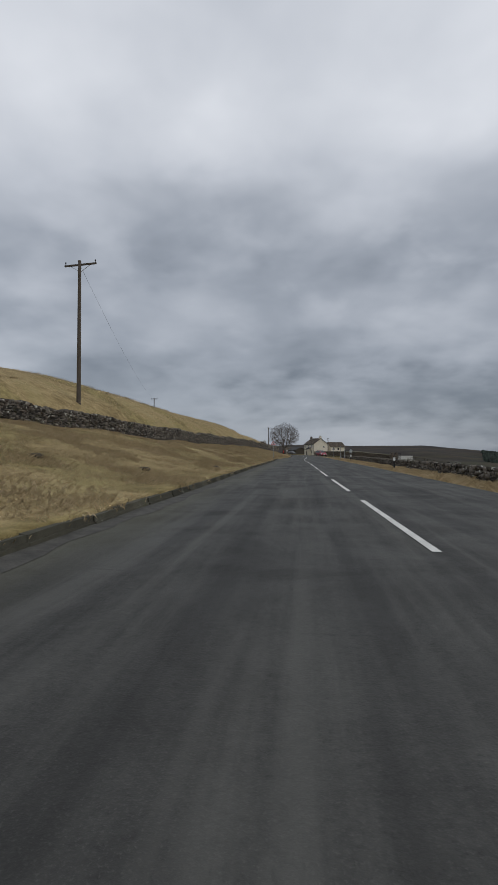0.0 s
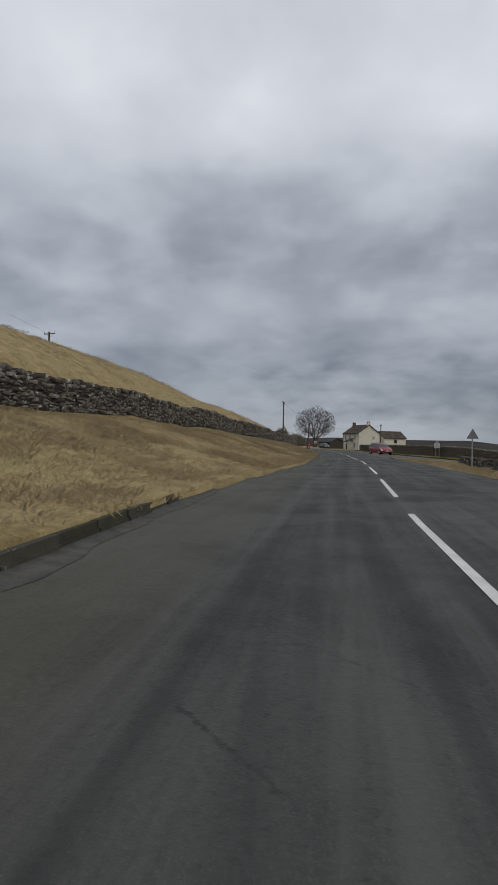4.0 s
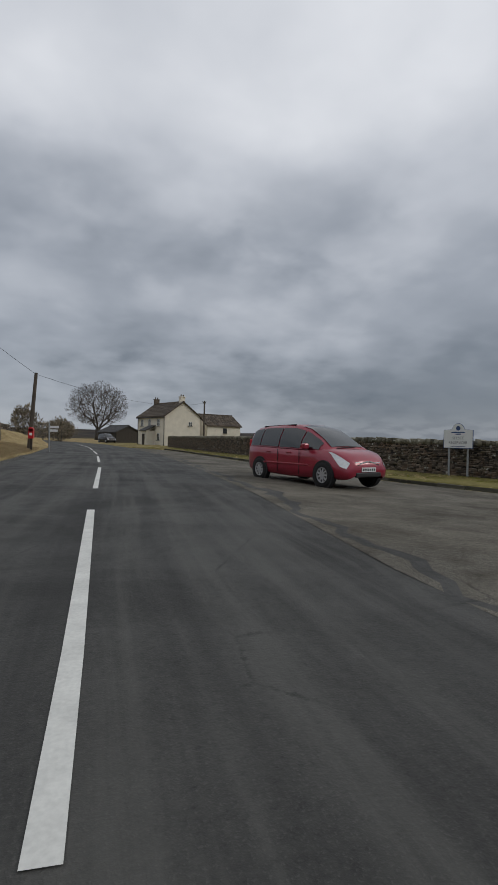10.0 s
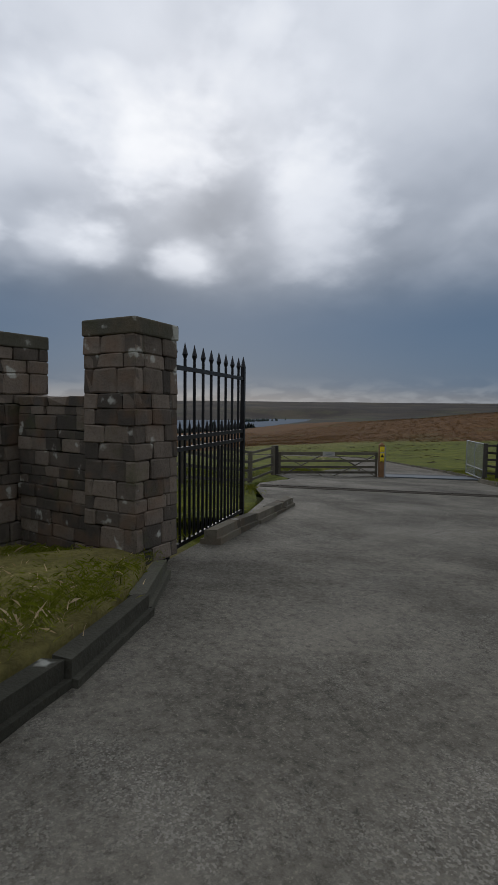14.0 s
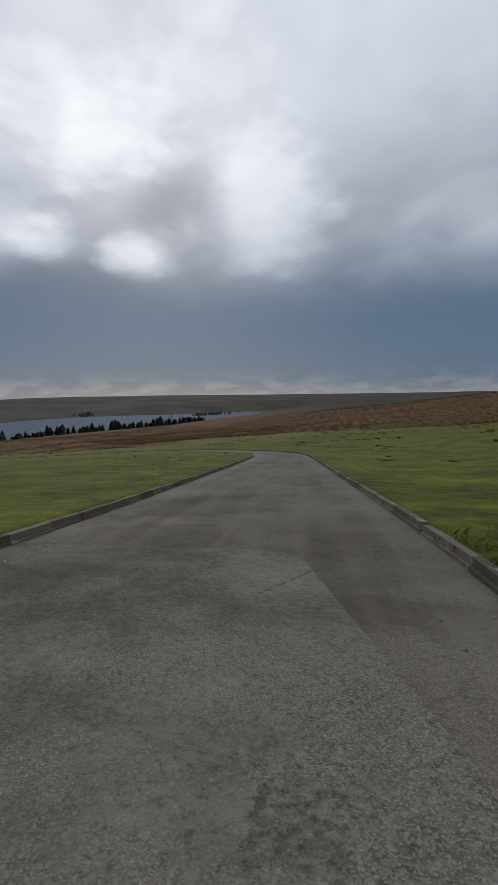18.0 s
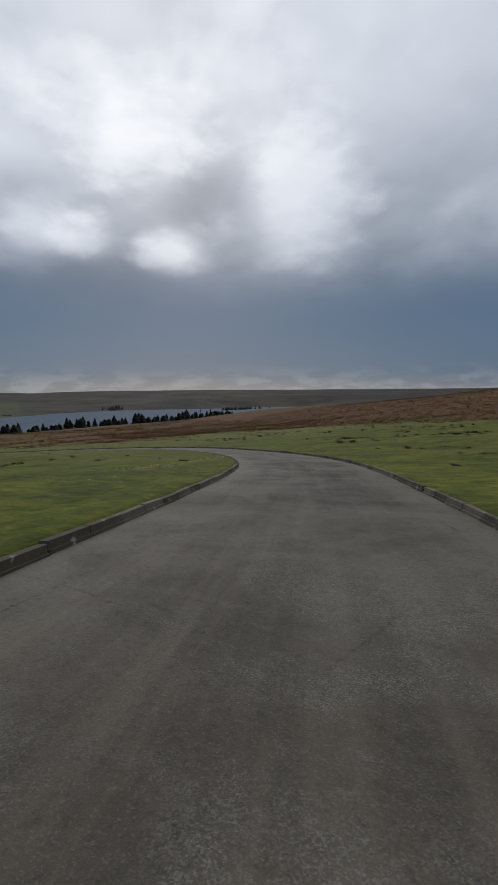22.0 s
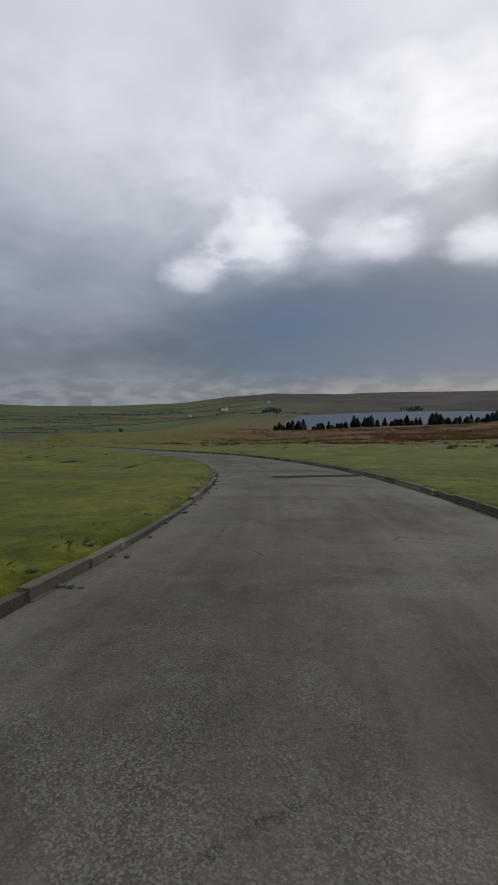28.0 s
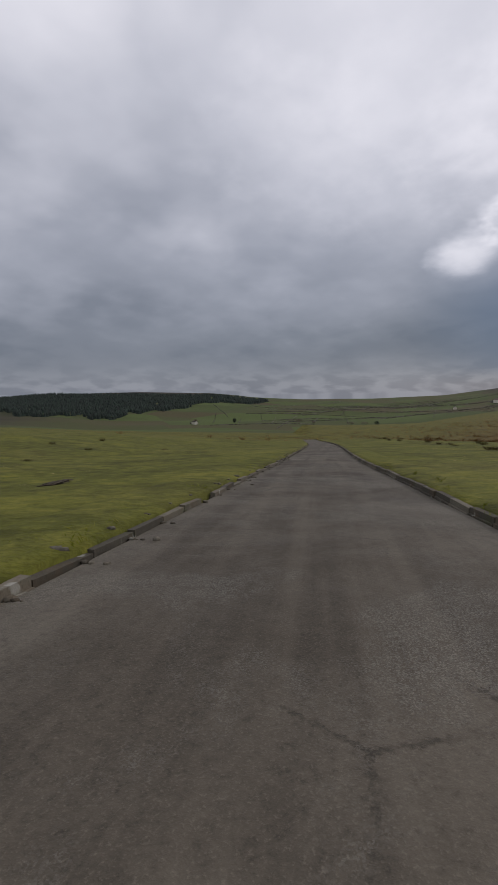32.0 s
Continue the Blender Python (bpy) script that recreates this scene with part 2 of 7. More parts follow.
def tarmac(name, base, pale, wet=0.0, along=(1.0, 0.06, 1.0), moss=False, stones=0.0, runs=0.0, dust=0.0):
    """Worn surface dressing: chippings, long wheel-worn bands, patches and fine cracks."""
    m, n, s = material(name, 0.9, 0.0, 0.12 if stones else 0.25)
    p = place(n)
    chip, fleck = n.noise(p, 70, 2, 0.7), n.noise(p, 22, 4, 0.75)
    blot, band = n.noise(p, 0.5, 7, 0.7, 0.4), n.noise(n.vec("MULTIPLY", p, along), 1.1, 5, 0.6, 0.2)
    col = n.mix(n.step(n.math("ADD", n.math("MULTIPLY", blot, 0.6), n.math("MULTIPLY", fleck, 0.4)), 0.36, 0.68), base, pale)
    col = n.mix(n.math("MULTIPLY", n.step(band, 0.48, 0.66), 0.55), col, tuple(c * 0.72 for c in base))
    col = n.mix(n.math("MULTIPLY", n.step(chip, 0.52, 0.74), 0.32), col, tuple(min(1, c * 1.9) for c in pale))
    col = n.mix(n.math("MULTIPLY", n.step(fleck, 0.44, 0.30), 0.32), col, tuple(c * 0.45 for c in base))
    if runs:
        # along the strip's own length: wheel-polished bands, streaks and dust at the sides
        way = n.add("ShaderNodeVertexColor", layer_name="run").outputs[0]
        one = n.add("ShaderNodeSeparateColor")
        n.link(way, one.inputs[0])
        streak = n.noise(n.vec("MULTIPLY", way, (2.4, 0.10, 0.0)), 1.0, 6, 0.62, 0.3)
        col = n.mix(n.math("MULTIPLY", n.step(streak, 0.46, 0.66), runs), col, tuple(min(1, c * 1.45) for c in pale))
        col = n.mix(n.math("MULTIPLY", n.step(streak, 0.50, 0.34), runs), col, tuple(c * 0.62 for c in base))
        out = n.math("ADD", n.math("ABSOLUTE", one.outputs[0]), n.math("MULTIPLY", n.math("SUBTRACT", n.noise(p, 0.8, 6, 0.7), 0.5), 2.2))
        col = n.mix(n.math("MULTIPLY", n.step(out, 1.35, 2.3), dust), col, n.mix(fleck, (0.085, 0.075, 0.056), (0.26, 0.235, 0.19)))
    crack = n.add("ShaderNodeTexVoronoi", feature="DISTANCE_TO_EDGE")
    n.put(crack.inputs["Vector"], n.vec("MULTIPLY", p, (1.0, 1.0, 0.0)))
    crack.inputs["Scale"].default_value = 0.55
    line = n.math("MULTIPLY", n.step(n.math("ADD", crack.outputs["Distance"], n.math("MULTIPLY", n.math("SUBTRACT", fleck, 0.5), 0.05)), 0.012, 0.0), n.step(blot, 0.50, 0.62))
    col = n.mix(n.math("MULTIPLY", line, 0.6), col, tuple(c * 0.3 for c in base))
    if stones:
        gravel = n.add("ShaderNodeTexVoronoi")
        n.put(gravel.inputs["Vector"], n.vec("MULTIPLY", p, (1.0, 1.0, 0.0)))
        gravel.inputs["Scale"].default_value = 130.0
        tint = n.add("ShaderNodeSeparateColor")
        n.link(gravel.outputs["Color"], tint.inputs[0])
        loose = n.math("MULTIPLY", n.step(n.noise(p, 0.33, 6, 0.7, 0.5), 0.48, 0.60), n.step(tint.outputs[0], 0.35, 0.6))
        col = n.mix(n.math("MULTIPLY", loose, stones), col, n.mix(tint.outputs[1], (0.11, 0.102, 0.085), (0.33, 0.31, 0.265)))
        chip = n.math("ADD", chip, n.math("MULTIPLY", n.math("MULTIPLY", loose, tint.outputs[1]), 1.2))
    if moss:
        at = n.add("ShaderNodeSeparateXYZ")
        n.link(p, at.inputs[0])
        side = n.math("ADD", at.outputs[0], n.math("MULTIPLY", n.math("SUBTRACT", n.noise(n.vec("MULTIPLY", p, (1.0, 0.12, 1.0)), 0.9, 5, 0.65), 0.5), 1.6))
        band = n.math("MULTIPLY", n.step(side, -1.7, -2.9), n.step(at.outputs[1], 128.0, 108.0))
        col = n.mix(n.math("MULTIPLY", band, 0.6), col, n.mix(fleck, (0.05, 0.05, 0.034), (0.135, 0.128, 0.092)))
    n.link(col, s.inputs["Base Color"])
    n.link(n.math("SUBTRACT", 0.92, n.math("MULTIPLY", n.step(blot, 0.3, 0.6), 0.2 + wet)), s.inputs["Roughness"])
    bump(n, s, n.math("ADD", chip, n.math("MULTIPLY", fleck, 0.8)), 0.5, 0.012)
    return m


def turf():
    """Ground: tan winter verge, grazed green pasture, brown moor, tilled far fields, by the painted plan of the land."""
    m, n, s = material("turf", 0.95, 0.0, 0.15)
    p = place(n)
    att = n.add("ShaderNodeVertexColor", layer_name="land")
    sep = n.add("ShaderNodeSeparateColor")
    n.link(att.outputs[0], sep.inputs[0])
    tuft, patch, wide, blade = n.noise(p, 2.2, 5, 0.6, 0.6), n.noise(p, 0.35, 5, 0.6, 0.5), n.noise(p, 0.035, 5, 0.6), n.noise(p, 16, 3, 0.7)
    both = n.math("ADD", n.math("MULTIPLY", tuft, 0.5), n.math("MULTIPLY", patch, 0.5))
    tan = n.ramp(both, (0.30, (0.13, 0.095, 0.042)), (0.44, (0.27, 0.20, 0.095)), (0.56, (0.40, 0.305, 0.155)), (0.72, (0.54, 0.42, 0.24)))
    tan = n.mix(n.math("MULTIPLY", n.step(patch, 0.50, 0.66), 0.35), tan, (0.155, 0.15, 0.045))
    green = n.ramp(both, (0.34, (0.026, 0.034, 0.002)), (0.5, (0.080, 0.094, 0.005)), (0.66, (0.175, 0.172, 0.014)))
    green = n.mix(n.math("MULTIPLY", n.step(n.noise(p, 0.11, 6, 0.65, 0.8), 0.50, 0.68), 0.3), green, (0.15, 0.13, 0.033))
    green = n.mix(n.math("MULTIPLY", n.step(wide, 0.52, 0.7), 0.35), green, (0.125, 0.12, 0.026))
    brown = n.ramp(both, (0.3, (0.028, 0.014, 0.006)), (0.5, (0.11, 0.051, 0.015)), (0.72, (0.21, 0.112, 0.032)))
    brown = n.mix(n.math("MULTIPLY", n.step(wide, 0.55, 0.7), 0.5), brown, (0.10, 0.09, 0.03))
    cell = n.add("ShaderNodeTexVoronoi")
    n.put(cell.inputs["Vector"], n.vec("MULTIPLY", p, (1.0, 1.0, 0.0)))
    cell.inputs["Scale"].default_value = 0.0065
    one = n.add("ShaderNodeSeparateColor")
    n.link(cell.outputs["Color"], one.inputs[0])
    high = n.add("ShaderNodeSeparateXYZ")
    n.link(p, high.inputs[0])
    plot = n.math("ADD", n.math("MULTIPLY", one.outputs[0], 0.5), n.math("MULTIPLY", n.noise(p, 0.006, 5, 0.6), 0.5))
    field = n.ramp(plot, (0.25, (0.085, 0.072, 0.032)), (0.42, (0.075, 0.078, 0.027)), (0.55, (0.065, 0.082, 0.024)), (0.72, (0.085, 0.111, 0.029)))
    heath = n.ramp(n.noise(p, 0.006, 6, 0.65), (0.35, (0.022, 0.018, 0.017)), (0.5, (0.038, 0.031, 0.025)), (0.66, (0.066, 0.053, 0.033)))
    far = n.mix(n.step(n.math("ADD", high.outputs[2], n.math("MULTIPLY", n.noise(p, 0.004, 3), 40)), -4.0, 26.0), field, heath)
    far = n.mix(n.math("MULTIPLY", sep.outputs[1], n.math("ADD", 0.72, n.math("MULTIPLY", n.step(n.noise(p, 0.009, 5, 0.65), 0.42, 0.56), 0.28))), far, heath)
    col = n.mix(sep.outputs[0], tan, green)
    col = n.mix(sep.outputs[1], col, brown)
    col = n.mix(sep.outputs[2], col, far)
    col = n.mix(n.math("MULTIPLY", n.step(blade, 0.42, 0.66), 0.5), col, n.mix(0.5, col, (0.0, 0.0, 0.0)))
    n.link(col, s.inputs["Base Color"])
    bump(n, s, n.math("ADD", tuft, n.math("MULTIPLY", blade, 0.4)), 0.6, 0.10)
    return m


def stonework(name, dark, pale, lichen=0.12, rust=0.35, spots=0.62):
    m, n, s = material(name, 0.92, 0.0, 0.2)
    p = place(n)
    r = n.math("FRACT", n.math("ADD", n.add("ShaderNodeObjectInfo").outputs["Random"], n.add("ShaderNodeNewGeometry").outputs["Random Per Island"]))
    a, b = n.noise(p, 5, 5, 0.65), n.noise(p, 40, 3, 0.7)
    col = n.mix(n.step(n.math("ADD", n.math("MULTIPLY", r, 0.6), n.math("MULTIPLY", a, 0.5)), 0.25, 0.9), dark, pale)
    col = n.mix(n.math("MULTIPLY", n.step(b, 0.45, 0.75), 0.4), col, tuple(c * 0.45 for c in dark))
    col = n.mix(n.math("MULTIPLY", n.step(n.noise(p, 2.6, 3, 0.6), 0.48, 0.66), rust), col, (pale[0] * 0.85, pale[1] * 0.6, pale[2] * 0.42))
    moss = n.math("MULTIPLY", n.step(n.noise(p, 1.6, 5, 0.7), 0.55, 0.68), 0.35)
    col = n.mix(moss, col, (0.075, 0.085, 0.025))
    spot = n.math("MULTIPLY", n.step(n.noise(p, 5.0, 3, 0.5), 0.70 - lichen * 0.3, 0.78 - lichen * 0.3), spots)
    col = n.mix(spot, col, (0.50, 0.50, 0.44))
    n.link(col, s.inputs["Base Color"])
    bump(n, s, n.math("ADD", a, n.math("MULTIPLY", b, 0.6)), 0.6, 0.02)
    return m


def water():
    m, n, s = material("lake_water", 0.4, 0.0, 0.2)
    p = n.vec("MULTIPLY", place(n), (0.05, 0.16, 0.1))
    w = n.noise(p, 1.0, 4, 0.6)
    # sky reflection is painted into this grey-blue; the real gloss is nearly off
    n.link(n.ramp(w, (0.3, (0.095, 0.118, 0.148)), (0.7, (0.135, 0.162, 0.196))), s.inputs["Base Color"])
    s.inputs["Roughness"].default_value = 0.75
    s.inputs["IOR"].default_value = 1.08
    bump(n, s, n.math("ADD", w, n.math("MULTIPLY", n.noise(place(n), 0.6, 3), 0.3)), 0.6, 0.6)
    return m


TARMAC = tarmac("road_tarmac", (0.042, 0.042, 0.040), (0.076, 0.075, 0.068), moss=True, runs=0.5)
APRON = tarmac("layby_tarmac", (0.058, 0.053, 0.042), (0.182, 0.165, 0.132), along=(0.3, 0.3, 1.0), stones=0.55)
LANE = tarmac("lane_tarmac", (0.072, 0.061, 0.047), (0.125, 0.106, 0.080), along=(0.25, 0.25, 1.0), stones=0.4, runs=0.26, dust=0.5)
TURF = turf()
DRYSTONE = stonework("dry_stone", (0.048, 0.043, 0.038), (0.215, 0.193, 0.165), 0.30, 0.2, 0.9)
GATESTONE = stonework("gate_stone", (0.066, 0.057, 0.047), (0.215, 0.174, 0.136), 0.26, 0.35, spots=0.75)
COPING = stonework("coping_stone", (0.085, 0.079, 0.058), (0.27, 0.255, 0.195), 0.3, 0.2, 0.75)
# near black: the shade between wall stones is put into this colour
SHADECORE = plain("shade_core", (0.022, 0.020, 0.017), 0.95, vary=0.4, scale=4)
KERB = stonework("kerb_concrete", (0.078, 0.069, 0.052), (0.172, 0.152, 0.114), 0.16, 0.25, 0.45)
DARKKERB = stonework("dark_kerb", (0.040, 0.038, 0.028), (0.105, 0.10, 0.075), 0.03, 0.05)
LINE = plain("road_paint", (0.62, 0.62, 0.58), 0.7, vary=0.22, scale=3, grain=45, relief=0.1)
EDGELINE = plain("worn_yellow_paint", (0.36, 0.29, 0.13), 0.8, vary=0.4, scale=3, grain=40, relief=0.1)
WATER = water()


# ---------------------------------------------------------------- mesh helpers
def finish(ob, mat, smooth=False):
    for one in (mat if isinstance(mat, (list, tuple)) else (mat,)):
        ob.data.materials.append(one)
    if smooth:
        ob.data.shade_smooth()
    return ob


class Geo:
    """Vertices and faces gathered from simple solids, linked as one mesh."""

    def __init__(self):
        self.v, self.f, self.k = [], [], []
        self.slot = 0

    def take(self, verts, faces):
        o = len(self.v)
        self.v += [tuple(q) for q in verts]
        self.f += [tuple(i + o for i in f) for f in faces]
        self.k += [self.slot] * len(faces)
        return self

    def box(self, c, s, rz=0.0, taper=1.0, m=None):
        c = Vector(c)
        t = m or Matrix.Rotation(rz, 3, "Z")
        q = []
        for z in (-1, 1):
            k = taper if z > 0 else 1
            q += [c + t @ Vector((x * s[0] / 2 * k, y * s[1] / 2 * k, z * s[2] / 2)) for x, y in ((-1, -1), (1, -1), (1, 1), (-1, 1))]
        return self.take(q, ((3, 2, 1, 0), (4, 5, 6, 7), (0, 1, 5, 4), (1, 2, 6, 5), (2, 3, 7, 6), (3, 0, 4, 7)))

    def bar(self, a, b, w, h=None, up=(0, 0, 1)):
        """A squared bar from a to b."""
        a, b = Vector(a), Vector(b)
        d = b - a
        y = d.normalized()
        x = y.cross(Vector(up))
        x = x.normalized() if x.length > 1e-4 else Vector((1, 0, 0))
        z = x.cross(y)
        m = Matrix((x, y, z)).transposed()
        return self.box((a + b) / 2, (w, d.length, h or w), m=m)

    def rod(self, a, b, r, r2=None, n=8, caps=True):
        a, b = Vector(a), Vector(b)
        z = (b - a).normalized()
        x = z.orthogonal().normalized()
        y = z.cross(x)
        r2 = r if r2 is None else r2
        q = [p + (x * math.cos(2 * math.pi * i / n) + y * math.sin(2 * math.pi * i / n)) * k for p, k in ((a, r), (b, r2)) for i in range(n)]
        f = [(i, (i + 1) % n, n + (i + 1) % n, n + i) for i in range(n)]
        if caps:
            f += [tuple(range(n))[::-1], tuple(range(n, 2 * n))]
        return self.take(q, f)

    def prism(self, outline, depth, m):
        """A flat outline in x, z pushed along y by depth, set by the matrix m."""
        n = len(outline)
        q = [m @ Vector((x, y, z)) for y in (0, depth) for x, z in outline]
        f = [tuple(range(n)), tuple(range(n, 2 * n))[::-1]] + [(i, n + i, n + (i + 1) % n, (i + 1) % n) for i in range(n)]
        return self.take(q, f)

    def mesh(self, name):
        me = bpy.data.meshes.new(name)
        me.from_pydata(self.v, [], self.f)
        if self.slot:
            me.polygons.foreach_set("material_index", self.k)
        return me

    def make(self, name, mat, parent=None, smooth=False, label="", soft=0.0):
        ob = finish(new(name, self.mesh(name)), mat, smooth)
        if parent:
            ob.parent = parent
        if label:
            ob["label"] = label
        if soft:
            b = ob.modifiers.new("edge", "BEVEL")
            b.width, b.segments, b.limit_method = soft, 2, "ANGLE"
        return ob


def thing(name, x, y, z, rz=0.0, label="", category="", group="", kind=""):
    ob = new(name)
    ob.matrix_world = pose(x, y, z, 0, 0, rz)
    return tagged(ob, label, category, group, kind)


def curve_at(table, v):
    a = np.array(table, float)
    return np.interp(v, a[:, 0], a[:, 1])


def smooth01(v, lo, hi):
    t = np.clip((np.asarray(v, float) - lo) / (hi - lo), 0, 1)
    return t * t * (3 - 2 * t)


def resample(points, step):
    """Points at even steps along a polyline smoothed by one Catmull-Rom pass."""
    p = np.array(points, float)
    out = []
    for i in range(len(p) - 1):
        a, b, c, d = p[max(i - 1, 0)], p[i], p[i + 1], p[min(i + 2, len(p) - 1)]
        for t in np.linspace(0, 1, 12, endpoint=False):
            out.append(0.5 * (2 * b + (c - a) * t + (2 * a - 5 * b + 4 * c - d) * t * t + (3 * b - a - 3 * c + d) * t ** 3))
    out = np.array(out + [p[-1]])
    run = np.r_[0, np.cumsum(np.hypot(*np.diff(out[:, :2], axis=0).T))]
    at = np.linspace(0, run[-1], max(2, int(round(run[-1] / step)) + 1))
    return np.stack([np.interp(at, run, out[:, k]) for k in range(out.shape[1])], 1)


def normals(line):
    d = np.gradient(line[:, :2], axis=0)
    d /= np.hypot(d[:, 0], d[:, 1])[:, None]
    return np.stack([d[:, 1], -d[:, 0]], 1)      # to the right of the way


# ---------------------------------------------------------------- the plan of the land
ROAD_X = ((-60, 1.7), (5, 1.5), (25, 1.05), (49, 0.62), (60, 0.3), (68, 0.08), (76, 0.08), (90, 0.45), (103, 0.6), (108, 0.4), (114, 0.14), (120, -0.03), (126.5, -0.26), (130, -0.42), (136, -0.81), (147, -1.4),
          (160, -2.4), (180, -4.6), (200, -8.0), (222, -14.0), (250, -24.0), (300, -46.0), (380, -84.0))
ROAD_L = ((-60, -3.1), (7, -3.2), (30, -3.4), (56, -3.55), (72, -3.9), (82, -3.9), (96, -2.9), (106, -2.95), (115, -2.98), (122, -3.1), (130, -3.95), (134, -4.4), (147, -5.2), (160, -6.2), (180, -8.2), (200, -11.6), (222, -17.6), (250, -27.6), (300, -49.6), (380, -87.6))
ROAD_R = ((-60, 5.4), (15, 5.3), (50, 5.0), (80, 4.7), (105, 4.4), (114, 3.9), (119, 3.2), (124, 2.5), (132, 2.15), (138, 2.35), (147, 2.2), (160, 1.6), (180, -0.6), (200, -4.0), (222, -10.2), (250, -20.4), (300, -42.4), (380, -80.4))
LANE_PTS = ((31.6, 116.9, -2.35), (36.9, 112.8, -2.93), (42.8, 108.6, -3.56), (49.2, 104.3, -4.23), (55.9, 99.8, -4.92), (62.7, 95.3, -5.62), (69.6, 90.8, -6.31), (76.7, 86.5, -7.0), (84.6, 82.7, -7.71), (93.4, 79.8, -8.46), (103.0, 77.9, -9.25), (113.0, 77.1, -10.05), (123.0, 77.7, -10.85), (132.9, 79.7, -11.66), (142.5, 83.0, -12.48), (151.7, 87.6, -13.3), (171.0, 98.3, -15.1), (204.2, 116.7, -18.22), (234.8, 135.8, -21.09), (265.4, 154.8, -23.96))
DRIVE_PTS = ((12.3, 133.1, -0.47), (15.0, 131.8, -0.64), (17.6, 130.2, -0.84), (20.1, 128.2, -1.07), (22.4, 125.9, -1.31), (24.5, 123.5, -1.57), (26.8, 121.2, -1.82), (29.1, 119.0, -2.08)) + LANE_PTS
LANE_HALF = 2.5
LANE_L = ((30, 2.35), (80, 2.3), (94, 2.65), (106, 2.65), (118, 2.3), (128, 2.15), (140, 2.4), (152, 2.4), (160, 2.2), (170, 1.95), (265, 1.9))
LANE_R = ((30, 2.3), (60, 2.35), (73, 2.5), (82, 2.7), (92, 2.5), (98, 2.35), (122, 2.4), (130, 2.4), (140, 2.0), (152, 1.95), (160, 1.65), (170, 1.3), (265, 1.2))
LAKE = ((498, 104), (506, 88), (545, 50), (596, -16), (665, -105), (812, -257), (1096, -498), (1300, -640), (1360, -520), (1247, -415), (1224, -298), (1200, -118), (1040, 20), (864, 110), (700, 118), (570, 112))
LAKE_Z = -32.0
APRON_POLY = ((3.5, 116.4), (7.0, 118.6), (12.0, 119.6), (20.0, 120.6), (24.5, 119.2), (27.2, 117.4), (29.4, 115.9), (31.3, 114.2), (33.0, 111.6), (35.2, 111.6), (40.5, 109.2), (42.4, 111.6), (42.7, 113.2), (40.2, 115.6), (36.9, 118.4), (35.7, 120.9),
              (34.8, 121.3), (32.4, 122.0), (30.4, 124.1), (29.0, 124.9), (26.4, 125.9), (23.9, 127.5), (22.0, 129.0), (20.4, 129.6), (19.25, 130.5), (18.2, 131.65), (17.1, 132.8), (15.6, 134.6), (14.4, 136.6), (13.0, 139.1), (11.1, 140.9), (8.9, 143.9), (7.0, 150.0), (5.2, 160.0), (2.4, 174.0), (-0.3, 181.0),
              (-0.2, 175.0), (1.5, 160.0), (2.1, 147.0), (2.25, 138.0), (2.05, 132.0), (2.4, 124.0), (3.1, 119.0))
LAYBY_KERB = ((2.5, 174.0), (5.3, 160), (7.1, 150), (9.0, 144.0), (11.2, 141.0), (13.1, 139.2), (14.5, 136.7), (15.7, 134.7), (17.2, 132.9), (18.3, 131.75), (19.3, 130.6), (20.4, 129.7), (21.5, 129.2))
STRIP_Z = ((3, -0.02), (8, -0.15), (14, -0.30), (17.5, -0.40), (19.4, -0.62), (22.5, -1.05), (26, -1.55))
WALL_W = ((-60, -19.0), (0, -17.0), (20, -15.0), (38, -12.2), (60, -11.6), (110, -10.6), (127, -8.6), (145, -8.0), (166, -9.4))
WALL_WZ = ((-60, 3.2), (0, 3.0), (20, 2.75), (38, 2.15), (60, 2.05), (90, 2.1), (110, 1.95), (127, 1.4), (145, 0.85), (166, 0.6))
GROUND_X = np.array([(-10, 0), (3, 0), (5, -0.1), (9.6, -0.32), (15, -0.64), (20.1, -1.07), (24.5, -1.57)] + [(a, c) for a, b, c in LANE_PTS] + [(320, -28.0), (400, -30.5), (480, -31.6), (3000, -31.8)], float)
LANE_XY = np.array(LANE_PTS)
DRIVE = resample(DRIVE_PTS, 1.0)
DRIVE_N = normals(DRIVE)
SKYLINE = ((-20, 0.9), (0, 0.9), (12, 0.9), (20, 0.2), (27, -0.1), (34, 0.25), (42, 0.4), (50, 0.2), (55, -0.35), (60, -0.6), (68, -0.6), (75, -0.3), (80, 0.35), (85, 0.7), (92, 0.6),
           (100, 0.85), (110, 0.95), (122, 0.9), (142, 0.9), (180, 0.6), (340, 0.9))
VALLEY = ((-20, -8), (10, -14), (25, -40), (40, -62), (70, -70), (78, -55), (86, -30), (100, -26), (180, -20), (340, -8))


